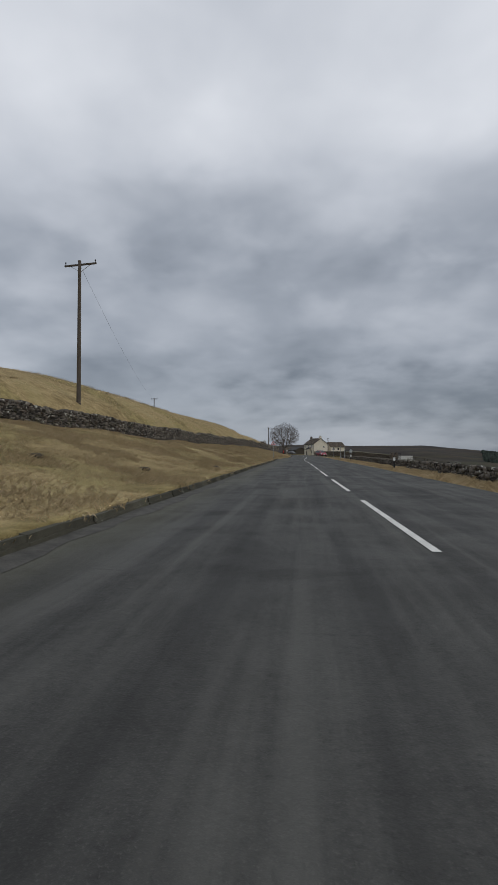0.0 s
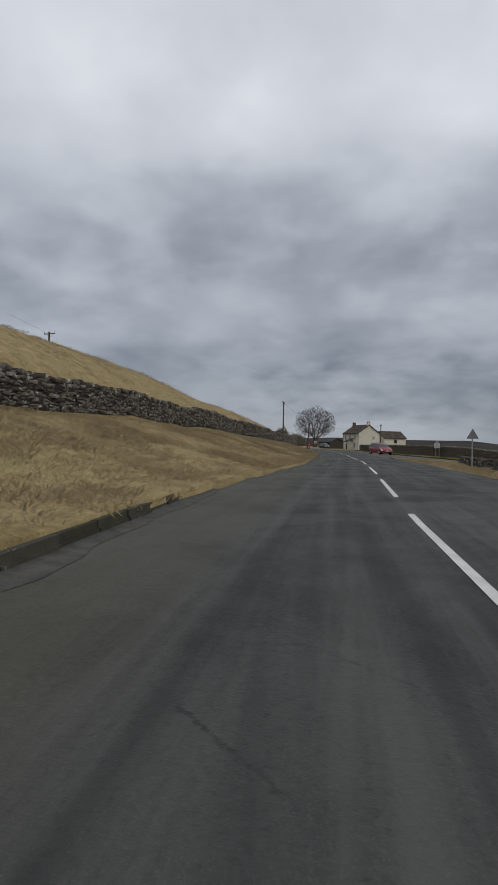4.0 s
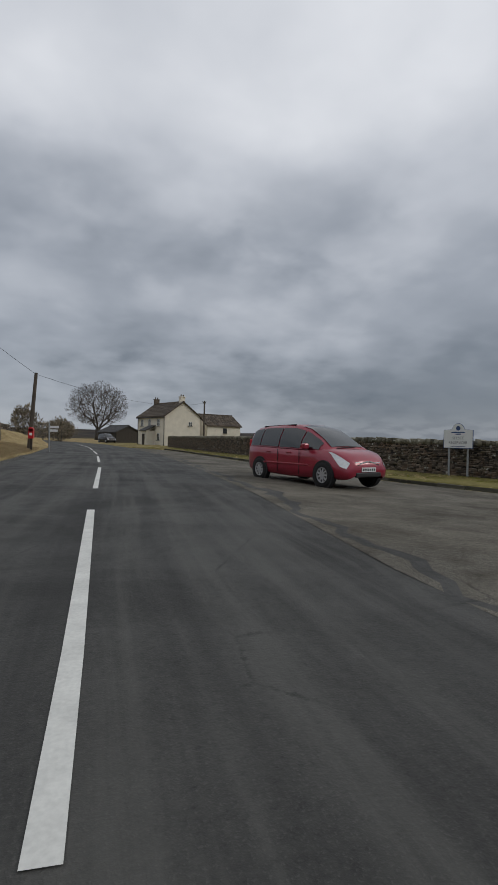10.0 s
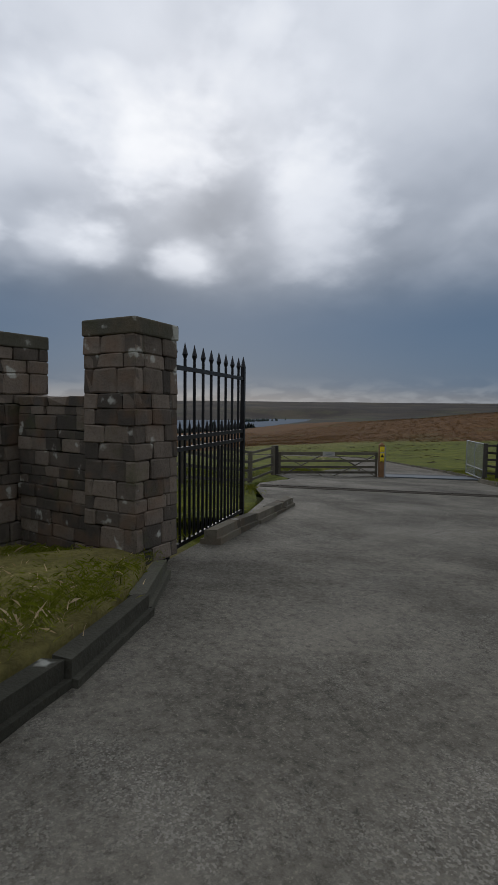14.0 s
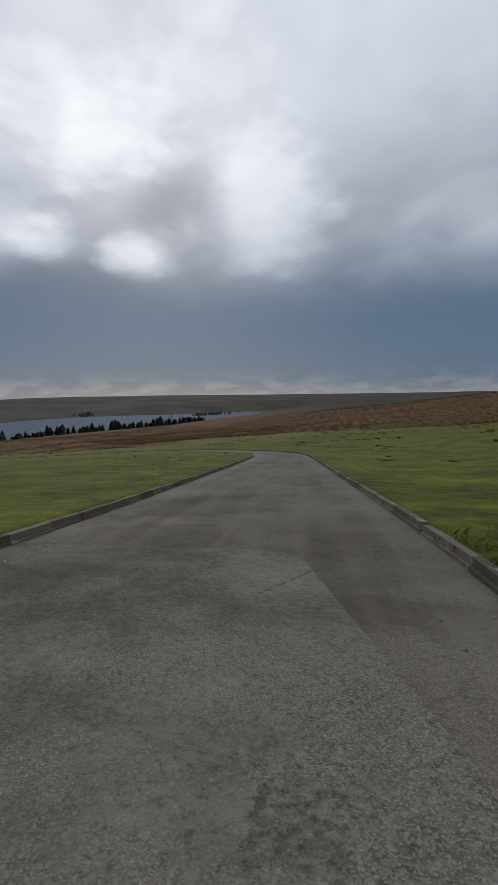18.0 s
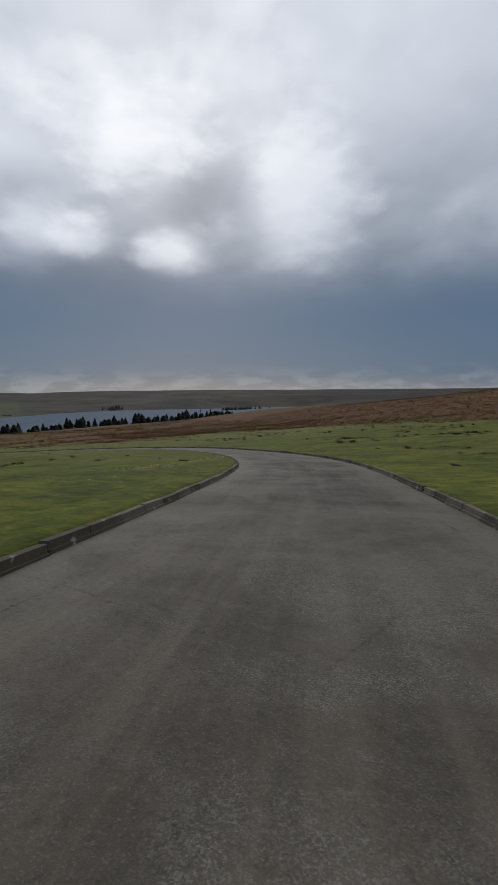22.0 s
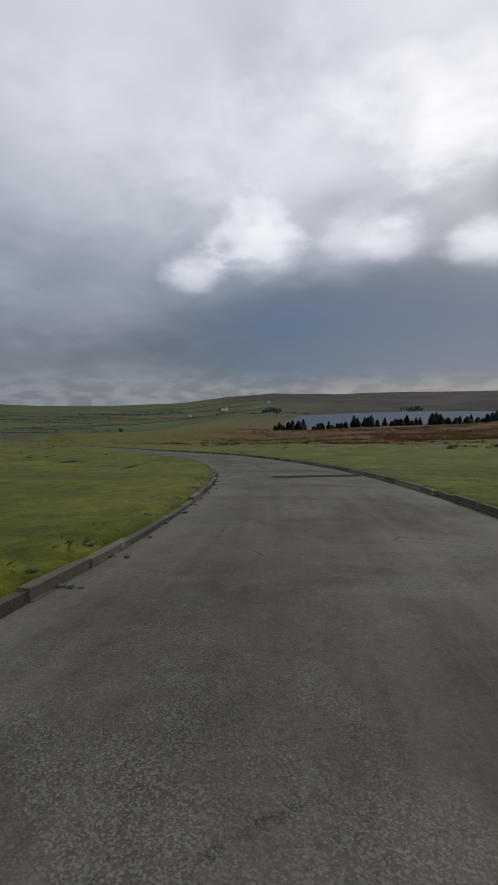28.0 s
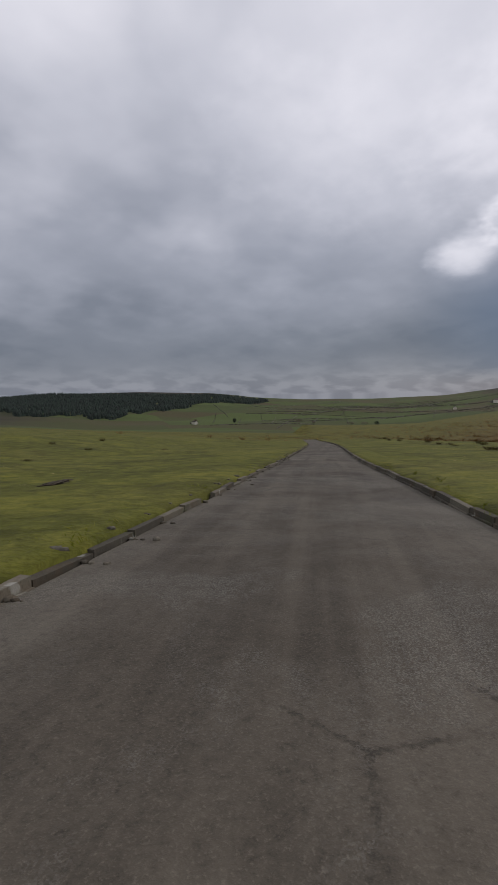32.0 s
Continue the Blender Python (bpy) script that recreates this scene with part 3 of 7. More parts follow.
def lane_foot(x, y):
    """The nearest point of the drive's middle line: metres to its right, and its height."""
    x, y = np.asarray(x, float), np.asarray(y, float)
    sx, sy = x.ravel(), y.ravel()
    off, z = np.empty(sx.shape), np.empty(sx.shape)
    for i in range(0, len(sx), 20000):
        a, b = sx[i:i + 20000], sy[i:i + 20000]
        d2 = (a[:, None] - DRIVE[:, 0]) ** 2 + (b[:, None] - DRIVE[:, 1]) ** 2
        k = np.argmin(d2, 1)
        q, n = DRIVE[k], DRIVE_N[k]
        off[i:i + 20000] = np.sqrt(d2[np.arange(len(k)), k]) * np.sign((a - q[:, 0]) * n[:, 0] + (b - q[:, 1]) * n[:, 1])
        ahead = (a - q[:, 0]) * -n[:, 1] + (b - q[:, 1]) * n[:, 0]
        z[i:i + 20000] = q[:, 2] - 0.082 * np.clip(ahead, -0.6, 0.6)
    return off.reshape(x.shape), z.reshape(x.shape)


def lane_off(x, y):
    """Metres to the right of the lane's middle line."""
    return lane_foot(x, y)[0]


def inside(poly, x, y):
    """Signed distance to a polygon's edge, negative within."""
    x, y = np.asarray(x, float), np.asarray(y, float)
    best, odd = np.full(x.shape, 1e12), np.zeros(x.shape, bool)
    for (ax, ay), (bx, by) in zip(poly, poly[1:] + poly[:1]):
        dx, dy = bx - ax, by - ay
        t = np.clip(((x - ax) * dx + (y - ay) * dy) / (dx * dx + dy * dy), 0, 1)
        best = np.minimum(best, (x - ax - t * dx) ** 2 + (y - ay - t * dy) ** 2)
        if dy:
            odd ^= ((ay > y) != (by > y)) & (x < (y - ay) * dx / dy + ax)
    return np.where(odd, -1, 1) * np.sqrt(best)


def wave(x, y, scale, seed):
    """A cheap smooth relief between -1 and 1."""
    a = np.sin(x / scale + seed) * np.cos(y / scale * 1.13 - seed * 2.1)
    b = np.sin((x * 0.6 + y * 0.8) / scale * 1.71 + seed * 3.3) * np.cos((x * 0.8 - y * 0.6) / scale * 2.03 + seed)
    return 0.6 * a + 0.4 * b


def land(x, y):
    """The height of the ground, before the roads are cut in."""
    x, y = np.asarray(x, float), np.asarray(y, float)
    east = np.interp(x, GROUND_X[:, 0], GROUND_X[:, 1])
    d, foot = lane_foot(x, y)
    w = smooth01(x, 26, 60)
    east = east + (foot + 0.1 - east) * (1 - smooth01(np.abs(d), 5, 28)) * smooth01(x, 16, 24)
    strip = (y > 126) & (x > 3) & (x < 26.5)
    east = np.where(strip, np.interp(x, *np.array(STRIP_Z, float).T), east)
    south, north = np.clip(d - 3, 0, None), np.clip(-d - 3, 0, None)
    z = east + w * (0.030 * np.clip(south, 0, 60) + 0.02 * np.clip(south - 60, 0, 200)) - w * 0.010 * np.clip(north, 0, 300)
    ridge = np.exp(-((y + 130 - 0.12 * (x - 200)) / 95.0) ** 2) * smooth01(x, 60, 200) * (1 - smooth01(x, 330, 720))
    z += 14.5 * ridge
    knoll = np.exp(-(((x - 330) / 90.0) ** 2 + ((y - 40) / 60.0) ** 2))
    z += 2.0 * knoll
    z += w * (0.10 * wave(x, y, 3.1, 1.0) + 0.3 * wave(x, y, 11.0, 2.0)) * smooth01(np.abs(d), 3.2, 10)
    z -= 0.42 * np.exp(-(((x - 33.2) / 3.4) ** 2 + ((y - 123.8) / 3.0) ** 2))
    # west bank and hill
    u = np.interp(y, *np.array(WALL_W, float).T) - x
    zw = np.interp(y, *np.array(WALL_WZ, float).T)
    left = np.interp(y, *np.array(ROAD_L, float).T)
    run = np.clip((left - x) / np.maximum(left - np.interp(y, *np.array(WALL_W, float).T), 2.0), 0, 1)
    fade = 1 - smooth01(y, 150, 230)
    bank = 0.14 + (zw - 0.14) * (0.35 * run + 0.65 * run * run * (3 - 2 * run))
    size = curve_at(((-60, 0.7), (0, 0.75), (40, 0.86), (80, 0.86), (105, 0.88), (125, 0.77), (140, 0.6), (160, 0.48), (200, 0.3), (260, 0.2), (400, 0.2)), y)
    hill = np.where(u > 0, 0.5 * smooth01(u, 0, 2) + (6.2 * (1 - np.exp(-np.clip(u, 0, None) / 5.5)) + 0.035 * np.clip(u, 0, 60)) * size, 0)
    hill = hill - 0.03 * np.clip(u - 60, 0, 400)
    west = smooth01(left - x, 0.0, 0.6)
    rough = 0.07 * wave(x, y, 0.9, 5.0) + 0.14 * wave(x, y, 2.7, 6.0) + 0.35 * wave(x, y, 9.0, 3.0) * (u > 4)
    z = np.where(x < left, (bank * np.where(u > 0, 1, 1) + hill) * np.where(y > 150, np.maximum(fade, 0.15), 1) + rough * smooth01(left - x, 0.5, 3), z)
    # far country
    fx, fy = x - 60.0, y - 100.0
    r, b = np.hypot(fx, fy), np.degrees(np.arctan2(fx, fy)) % 360
    elev = np.interp(np.where(b > 340, b - 360, b), *np.array(SKYLINE, float).T)
    crest = 2700 * np.tan(np.radians(elev)) - 8
    deep = np.interp(np.where(b > 340, b - 360, b), *np.array(VALLEY, float).T)
    t = smooth01(r, 950, 2700)
    far = deep + (crest - deep) * t + (4 * wave(x, y, 90.0, 4.0) + 7 * wave(x, y, 260.0, 1.5)) * smooth01(r, 600, 1400) * (1 - smooth01(r, 2200, 2700))
    far = np.where(r > 2700, far - (r - 2700) * 0.06, far)
    z = z + (far - z) * smooth01(r, 260, 900)
    sd = inside(LAKE, x, y)
    shore = np.where(sd > 0, LAKE_Z + 0.2 + 0.03 * np.clip(sd, 0, 500), LAKE_Z - 0.15 * np.clip(-sd, 0, 20) - 0.1)
    near_lake = 1 - smooth01(sd, 40, 200)
    z = np.where(sd < 0, shore, z + (np.minimum(z, LAKE_Z + 0.4 + 0.05 * sd) - z) * near_lake)
    low = (sd > 0) & (x > 400) & (x < 1460) & (y < 200) & (y > -740)
    return np.where(low, np.maximum(z, LAKE_Z + 0.3), z)


def paved(x, y):
    """Signed distance to the nearest paved edge: negative on road, layby or lane."""
    x, y = np.asarray(x, float), np.asarray(y, float)
    lft, rgt = np.interp(y, *np.array(ROAD_L, float).T), np.interp(y, *np.array(ROAD_R, float).T)
    main = np.maximum(lft - x, x - rgt)
    d = lane_off(x, y)
    lane = np.where((x > 30) & (x < 262), np.maximum(-d - curve_at(LANE_L, x), d - curve_at(LANE_R, x)), 99.0)
    return np.minimum(np.minimum(main, lane), inside(APRON_POLY, x, y))


def ground_z(x, y):
    """The height on which things stand off the paving."""
    return float(land(np.array([x]), np.array([y]))[0])


def road_z(x, y):
    """The height of the paving."""
    x, y = np.asarray(x, float), np.asarray(y, float)
    k = smooth01(x, 15, 21)
    return np.interp(x, GROUND_X[:, 0], GROUND_X[:, 1]) * (1 - k) + lane_foot(x, y)[1] * k


def spaced(lo, hi, fine_lo, fine_hi, step, grow):
    mid = list(np.arange(fine_lo, fine_hi + step, step))
    a, s = fine_lo, step
    while a > lo:
        s *= grow
        a -= s
        mid.insert(0, a)
    a, s = mid[-1], step
    while a < hi:
        s *= grow
        a += s
        mid.append(a)
    return np.array(mid)


def build_ground():
    gx = spaced(-2500, 4200, -30, 175, 0.75, 1.045)
    gy = spaced(-3300, 3600, 20, 150, 0.75, 1.045)
    X, Y = np.meshgrid(gx, gy)
    Z = land(X, Y)
    near = (X > -120) & (X < 300) & (Y > -120) & (Y < 420)
    sd = np.full(X.shape, 99.0)
    sd[near] = paved(X[near], Y[near])
    cut = 1 - smooth01(sd, 0.3, 0.9)
    base = np.where(sd < 1.5, np.minimum(Z, road_z(X, Y)), Z)
    Z = np.where(sd < 1.0, Z * (1 - cut) + (base - 0.35) * cut, Z)
    ny, nx = X.shape
    me = bpy.data.meshes.new("ground")
    i = np.arange(nx * ny).reshape(ny, nx)
    quads = np.stack([i[:-1, :-1], i[:-1, 1:], i[1:, 1:], i[1:, :-1]], -1).reshape(-1, 4)
    me.vertices.add(nx * ny)
    me.vertices.foreach_set("co", np.stack([X, Y, Z], -1).ravel())
    me.loops.add(quads.size)
    me.loops.foreach_set("vertex_index", quads.ravel())
    me.polygons.add(len(quads))
    me.polygons.foreach_set("loop_start", np.arange(0, quads.size, 4))
    me.polygons.foreach_set("loop_total", np.full(len(quads), 4))
    me.update(calc_edges=True)
    me.shade_smooth()
    att = me.color_attributes.new("land", "FLOAT_COLOR", "POINT")
    att.data.foreach_set("color", cover(X, Y).ravel())
    ob = finish(new("ground", me), TURF)
    return tagged(ob, "rough upland grass, green pasture and brown moor falling to a reservoir", "ground", kind="structure")


def cover(X, Y):
    """Plan of what grows where: red pasture, green moor, blue far fields; none of them is tan verge."""
    d = lane_off(X, Y)
    wob = 6 * wave(X, Y, 14.0, 2.0) + 2.5 * wave(X, Y, 4.0, 1.0)
    pasture = smooth01(X + 0.4 * wob, 15, 24) * 1.0
    pasture = np.where((X < 24) & (Y > 128) & (X > 3), 0.62, pasture)
    pasture = np.where(X < 4, 0.04 + 0.34 * smooth01(Y, 95, 125) * smooth01(X, -6.4, -4.2) + 0.25 * (1 - smooth01(Y, 60, 90)) * (wave(X, Y, 3.0, 1.0) > 0.2), pasture)
    moor_s = smooth01(d + wob, 62, 78) * smooth01(X, 40, 90) * (1 - smooth01(X + 0.5 * (Y - 80), 300, 420) * smooth01(Y, -60, 40))
    moor_e = smooth01(X + 0.35 * (Y - 60) + wob * 1.5, 186, 205) * (1 - smooth01(Y + wob, 70, 100))
    br = np.degrees(np.arctan2(X - 60, Y - 100))
    moor_f = smooth01(X + wob * 2, 215, 245) * (0.25 * (1 - smooth01(X, 500, 700)) + 0.75 * smooth01(br, 78, 90))
    moor = np.maximum(np.maximum(moor_s, moor_e), 0.75 * moor_f)
    r = np.hypot(X - 60, Y - 100)
    moor = np.maximum(moor, smooth01(r, 500, 800) * (1 - smooth01(br, 26, 40)))
    pasture = pasture * (1 - 0.12 * smooth01(X + 2 * wob, 105, 165))
    far = smooth01(r + wob * 6, 520, 760)
    east_field = smooth01(X, 8, 11) * (1 - smooth01(Y, 85, 112))
    pasture = pasture * (1 - east_field * (1 - smooth01(X + 0.2 * (110 - Y), 28, 40)))
    return np.stack([pasture, np.clip(moor, 0, 1), far, np.ones_like(far)], -1)


def ribbon(name, left, right, mat, label, category, rows=5, kind="structure", z=None, parent=None):
    """A strip between two lines of equal length, with points across."""
    g = Geo()
    n = len(left)
    for a, b in zip(left, right):
        for k in range(rows):
            t = k / (rows - 1)
            g.v.append(tuple(np.array(a) * (1 - t) + np.array(b) * t))
    for i in range(n - 1):
        for k in range(rows - 1):
            o = i * rows + k
            g.f.append((o, o + 1, o + rows + 1, o + rows))
    g.k = [0] * len(g.f)
    ob = g.make(name, mat, parent, smooth=True)
    # metres across from the middle and along from the start, for the streaks of the surface
    a, b = np.array(left, float), np.array(right, float)
    half = np.hypot(*(a - b)[:, :2].T) / 2
    mid = (a + b)[:, :2] / 2
    run = np.r_[0, np.cumsum(np.hypot(*np.diff(mid, axis=0).T))]
    t = np.linspace(-1, 1, rows)
    cols = np.zeros((n, rows, 4))
    cols[..., 0], cols[..., 1], cols[..., 3] = half[:, None] * t[None], run[:, None], 1
    att = ob.data.color_attributes.new("run", "FLOAT_COLOR", "POINT")
    att.data.foreach_set("color", cols.ravel())
    if not parent:
        tagged(ob, label, category, kind=kind)
    return ob


def build_roads():
    ys = np.r_[np.arange(-60, 260, 2.0), np.arange(260, 381, 8.0)]
    l, r = curve_at(ROAD_L, ys), curve_at(ROAD_R, ys)
    sink = np.zeros_like(ys)
    ribbon("road", np.stack([r, ys, sink], 1), np.stack([l, ys, sink], 1), TARMAC, "worn dark tarmac country road with a broken centre line", "road", 9)
    # white centre marks
    ends = ((-2.5, 3.5), (5.8, 11.8), (14.5, 20.6), (23.4, 30.0), (32.5, 38.5), (41.0, 47.5), (50.5, 56.5), (59.6, 67.2), (71.2, 76.6), (79.4, 85.2), (88.4, 94.6), (98.8, 105.2), (108.5, 114.8),
            (117.6, 123.8), (129.4, 135.9), (139.1, 146.6), (150.4, 157.0), (160.5, 166.5), (170, 176), (179, 185), (188, 194), (197, 203))
    for a, b in ends:
        y = np.linspace(a, b, 6)
        x = curve_at(ROAD_X, y)
        w = 0.055
        tagged(ribbon("road_mark", np.stack([x + w, y, 0 * y + 0.006], 1), np.stack([x - w, y, 0 * y + 0.006], 1), LINE, "", "", 2), "worn white centre-line mark on tarmac", "road mark", "centre line", "structure")
    # layby and entrance
    flat, _, tris, *_ = delaunay_2d_cdt([Vector(p) for p in APRON_POLY], [], [list(range(len(APRON_POLY)))], 1, 1e-4)
    bm = bmesh.new()
    corner = [bm.verts.new((p.x, p.y, 0)) for p in flat]
    for t in tris:
        bm.faces.new([corner[k] for k in t])
    for _ in range(4):
        bmesh.ops.subdivide_edges(bm, edges=[e for e in bm.edges if e.calc_length() > 1.6], cuts=1, use_grid_fill=False)
        bmesh.ops.triangulate(bm, faces=bm.faces[:])
    for v in bm.verts:
        v.co.z = float(road_z(np.array([v.co.x]), np.array([v.co.y]))[0]) + 0.012
    me = bpy.data.meshes.new("layby")
    bm.normal_update()
    if sum(f.normal.z for f in bm.faces) < 0:
        bmesh.ops.reverse_faces(bm, faces=bm.faces[:])
    bm.to_mesh(me)
    me.shade_smooth()
    tagged(finish(new("layby", me), APRON), "patched grey tarmac layby and reservoir entrance", "layby", kind="structure")
    ys = np.arange(116.5, 180, 0.35)
    out = curve_at(ROAD_R, ys) + 0.25 + 0.22 * np.sin(ys * 0.83) * np.sin(ys * 0.37 + 1) + 0.10 * np.sin(ys * 3.1) + 0.06 * np.sin(ys * 7.7)
    ribbon("road_edge", np.stack([out, ys, 0 * ys + 0.016], 1), np.stack([curve_at(ROAD_R, ys) - 0.6, ys, 0 * ys - 0.006], 1), TARMAC, "ragged broken tarmac edge against the layby", "road edge", 3)
    line = resample(LANE_PTS, 1.0)
    nn = normals(line)
    l3, r3 = line.copy(), line.copy()
    l3[:, :2] -= nn * curve_at(LANE_L, line[:, 0])[:, None]
    r3[:, :2] += nn * curve_at(LANE_R, line[:, 0])[:, None]
    for q in (l3, r3):
        q[:, 2] += 0.004
    ribbon("lane", r3[:, :], l3[:, :], LANE, "narrow worn concrete-grey access lane with stone kerbs", "lane", 7)


def build_lake():
    g = Geo()
    g.take([(440, -700, LAKE_Z), (1420, -700, LAKE_Z), (1420, 165, LAKE_Z), (440, 165, LAKE_Z)], [(0, 1, 2, 3)])
    tagged(g.make("reservoir_water", WATER), "still slate-blue reservoir water", "water", kind="structure")


def verge(points, side, height=0.12, width=1.7):
    """Turf brought up to a paved edge; side 1 lies to the right of the line's way."""
    line = resample([(p[0], p[1], 0) for p in points], 0.6)
    nn = normals(line) * side
    g, cols = Geo(), []
    offs = (0.10, 0.13, 0.35, 0.75, 1.2, width)
    for (x, y, _), n in zip(line, nn):
        for k, o in enumerate(offs):
            o = o + (0.03 * math.sin(x * 3.1 + y * 2.3) if k < 2 else 0)
            px, py = x + n[0] * o, y + n[1] * o
            a = np.array([px]), np.array([py])
            z = float(land(*a)[0])
            edge = float(road_z(*a)[0]) + height
            z = edge + (z - edge) * (0.0, 0.0, 0.35, 0.8, 1.0, 1.0)[k] + (-0.3, -0.01, 0.02, 0.02, 0.015, -0.06)[k]
            if float(paved(*a)[0]) < -0.02:
                z = float(road_z(*a)[0]) - 0.25
            g.v.append((px, py, z))
    m = len(offs)
    for i in range(len(line) - 1):
        for k in range(m - 1):
            o = i * m + k
            f = (o, o + 1, o + m + 1, o + m)
            g.f.append(f if side > 0 else f[::-1])
    g.k = [0] * len(g.f)
    ob = g.make("verge", TURF, smooth=True)
    xy = np.array(g.v)
    att = ob.data.color_attributes.new("land", "FLOAT_COLOR", "POINT")
    att.data.foreach_set("color", cover(xy[:, 0], xy[:, 1]).ravel())
    return tagged(ob, "rough turf edge along the paving", "verge", kind="structure")


def build_verges():
    ys = np.arange(-58, 84, 4.0)
    verge([(x, y) for x, y in zip(curve_at(ROAD_L, ys), ys)], -1, 0.2)
    ys = np.arange(78, 200, 4.0)
    verge([(x, y) for x, y in zip(curve_at(ROAD_L, ys), ys)], -1, 0.06)
    ys = np.arange(-58, 114, 4.0)
    verge([(x, y) for x, y in zip(curve_at(ROAD_R, ys), ys)], 1, 0.02)
    line = resample(LANE_PTS, 2.0)[1:]
    nn = normals(line)
    verge(line[1:, :2] - nn[1:] * curve_at(LANE_L, line[1:, 0])[:, None], -1, 0.11)
    verge(line[:, :2] + nn * curve_at(LANE_R, line[:, 0])[:, None], 1, 0.11)
    verge(LAYBY_KERB + ((21.9, 129.1),), -1, 0.14)
    verge([(23.9, 127.5), (26.4, 125.9), (29.0, 124.9), (30.4, 124.1), (32.4, 122.0), (34.8, 121.3)], -1, 0.02)
    verge([(3.6, 116.5), (7.0, 118.6), (12.0, 119.6), (20.0, 120.6), (24.5, 119.2), (27.2, 117.4), (29.4, 115.9), (31.0, 114.5)], 1, 0.1)


GROUND = build_ground()
build_verges()
build_roads()
build_lake()


# ---------------------------------------------------------------- more materials
WOOD = plain("weathered_wood", (0.085, 0.074, 0.052), 0.88, vary=0.45, scale=3, grain=40, relief=0.35, each=0.3)
DARKWOOD = plain("dark_wood", (0.040, 0.034, 0.027), 0.88, vary=0.45, scale=3, grain=40, relief=0.35, each=0.3)
POSTWOOD = plain("stained_post", (0.20, 0.105, 0.045), 0.75, vary=0.3, scale=3, grain=50, relief=0.25)
POLEWOOD = plain("pole_wood", (0.085, 0.07, 0.055), 0.9, vary=0.35, scale=2, grain=30, relief=0.3)
IRON = plain("black_iron", (0.010, 0.010, 0.012), 0.45, 0.3, vary=0.4, scale=8, relief=0.1)
GALV = plain("galvanised_steel", (0.33, 0.345, 0.35), 0.5, 0.6, vary=0.2, scale=10, relief=0.08)
GRATE = plain("rusted_grating", (0.062, 0.054, 0.044), 0.95, vary=0.4, scale=9, relief=0.1, spec=0.05)
GRID = plain("grid_steel", (0.10, 0.115, 0.125), 0.55, 0.5, vary=0.3, scale=6, relief=0.1)
RENDER = plain("cream_render", (0.66, 0.61, 0.51), 0.9, vary=0.13, scale=1.2, grain=25, relief=0.25)
SLATE = plain("stone_slate", (0.085, 0.066, 0.048), 0.85, vary=0.4, scale=2.5, grain=20, relief=0.35, each=0.5)
DARKSLATE = plain("dark_slate", (0.06, 0.058, 0.056), 0.8, vary=0.35, scale=3, grain=20, relief=0.3)
GLASS = plain("window_glass", (0.02, 0.024, 0.028), 0.12, vary=0.3, scale=1.0, relief=0.0, spec=0.6)
CARGLASS = plain("car_glass", (0.018, 0.023, 0.025), 0.08, vary=0.2, scale=1.0, relief=0.0, spec=0.6, coat=0.2)
CARPAINT = plain("dark_red_paint", (0.27, 0.012, 0.032), 0.32, 0.15, vary=0.12, scale=2.0, grain=200, relief=0.0, spec=0.5, coat=0.7)
DARKPAINT = plain("dark_paint", (0.03, 0.026, 0.026), 0.35, 0.1, vary=0.12, relief=0.0, coat=0.6)
RUBBER = plain("tyre_rubber", (0.014, 0.014, 0.014), 0.85, vary=0.3, scale=12, relief=0.2)
TRIM = plain("black_plastic", (0.016, 0.016, 0.017), 0.6, vary=0.25, scale=12, relief=0.1)
ALLOY = plain("alloy_rim", (0.45, 0.45, 0.46), 0.4, 0.3, vary=0.15, scale=14, relief=0.0)
LAMPGLASS = plain("lamp_glass", (0.62, 0.63, 0.64), 0.12, 0.2, vary=0.2, scale=14, relief=0.0, spec=0.7)
WHITE = plain("sign_white", (0.66, 0.67, 0.66), 0.5, vary=0.08, scale=3, relief=0.03)
SIGNBLUE = plain("sign_blue", (0.03, 0.06, 0.16), 0.5, vary=0.12, scale=3, relief=0.03)
SIGNGREY = plain("sign_letter_grey", (0.20, 0.20, 0.21), 0.6, vary=0.1, scale=3, relief=0.0)
SIGNRED = plain("sign_red", (0.50, 0.018, 0.03), 0.45, vary=0.12, scale=4, relief=0.03)
SIGNBLACK = plain("sign_black", (0.012, 0.012, 0.012), 0.5, vary=0.2, scale=4, relief=0.0)
SIGNYELLOW = plain("sign_yellow", (0.72, 0.55, 0.02), 0.5, vary=0.1, scale=4, relief=0.03)
POSTRED = plain("post_box_red", (0.52, 0.015, 0.02), 0.4, vary=0.15, scale=5, relief=0.03)
SACK = plain("yellow_sack", (0.36, 0.27, 0.055), 0.8, vary=0.4, scale=5, grain=30, relief=0.3)
PALESACK = plain("pale_sack", (0.34, 0.33, 0.29), 0.8, vary=0.22, scale=5, grain=30, relief=0.3)
BARK = plain("grey_bark", (0.075, 0.066, 0.056), 0.92, vary=0.4, scale=3, grain=22, relief=0.4)
TWIGS = plain("bare_twigs", (0.082, 0.066, 0.054), 0.92, vary=0.3, scale=1.0, relief=0.0)
NEEDLES = plain("conifer_needles", (0.016, 0.026, 0.018), 0.9, vary=0.5, scale=0.8, grain=6, relief=0.3, each=0.4)
HEDGE = plain("winter_shrub", (0.19, 0.16, 0.115), 0.92, vary=0.5, scale=1.5, grain=10, relief=0.3, each=0.5)
MUD = plain("bare_soil", (0.055, 0.042, 0.026), 0.95, vary=0.4, scale=5, relief=0.5)
GRIT = plain("loose_grit", (0.19, 0.185, 0.175), 0.9, vary=0.5, scale=9, relief=0.3, each=0.7)
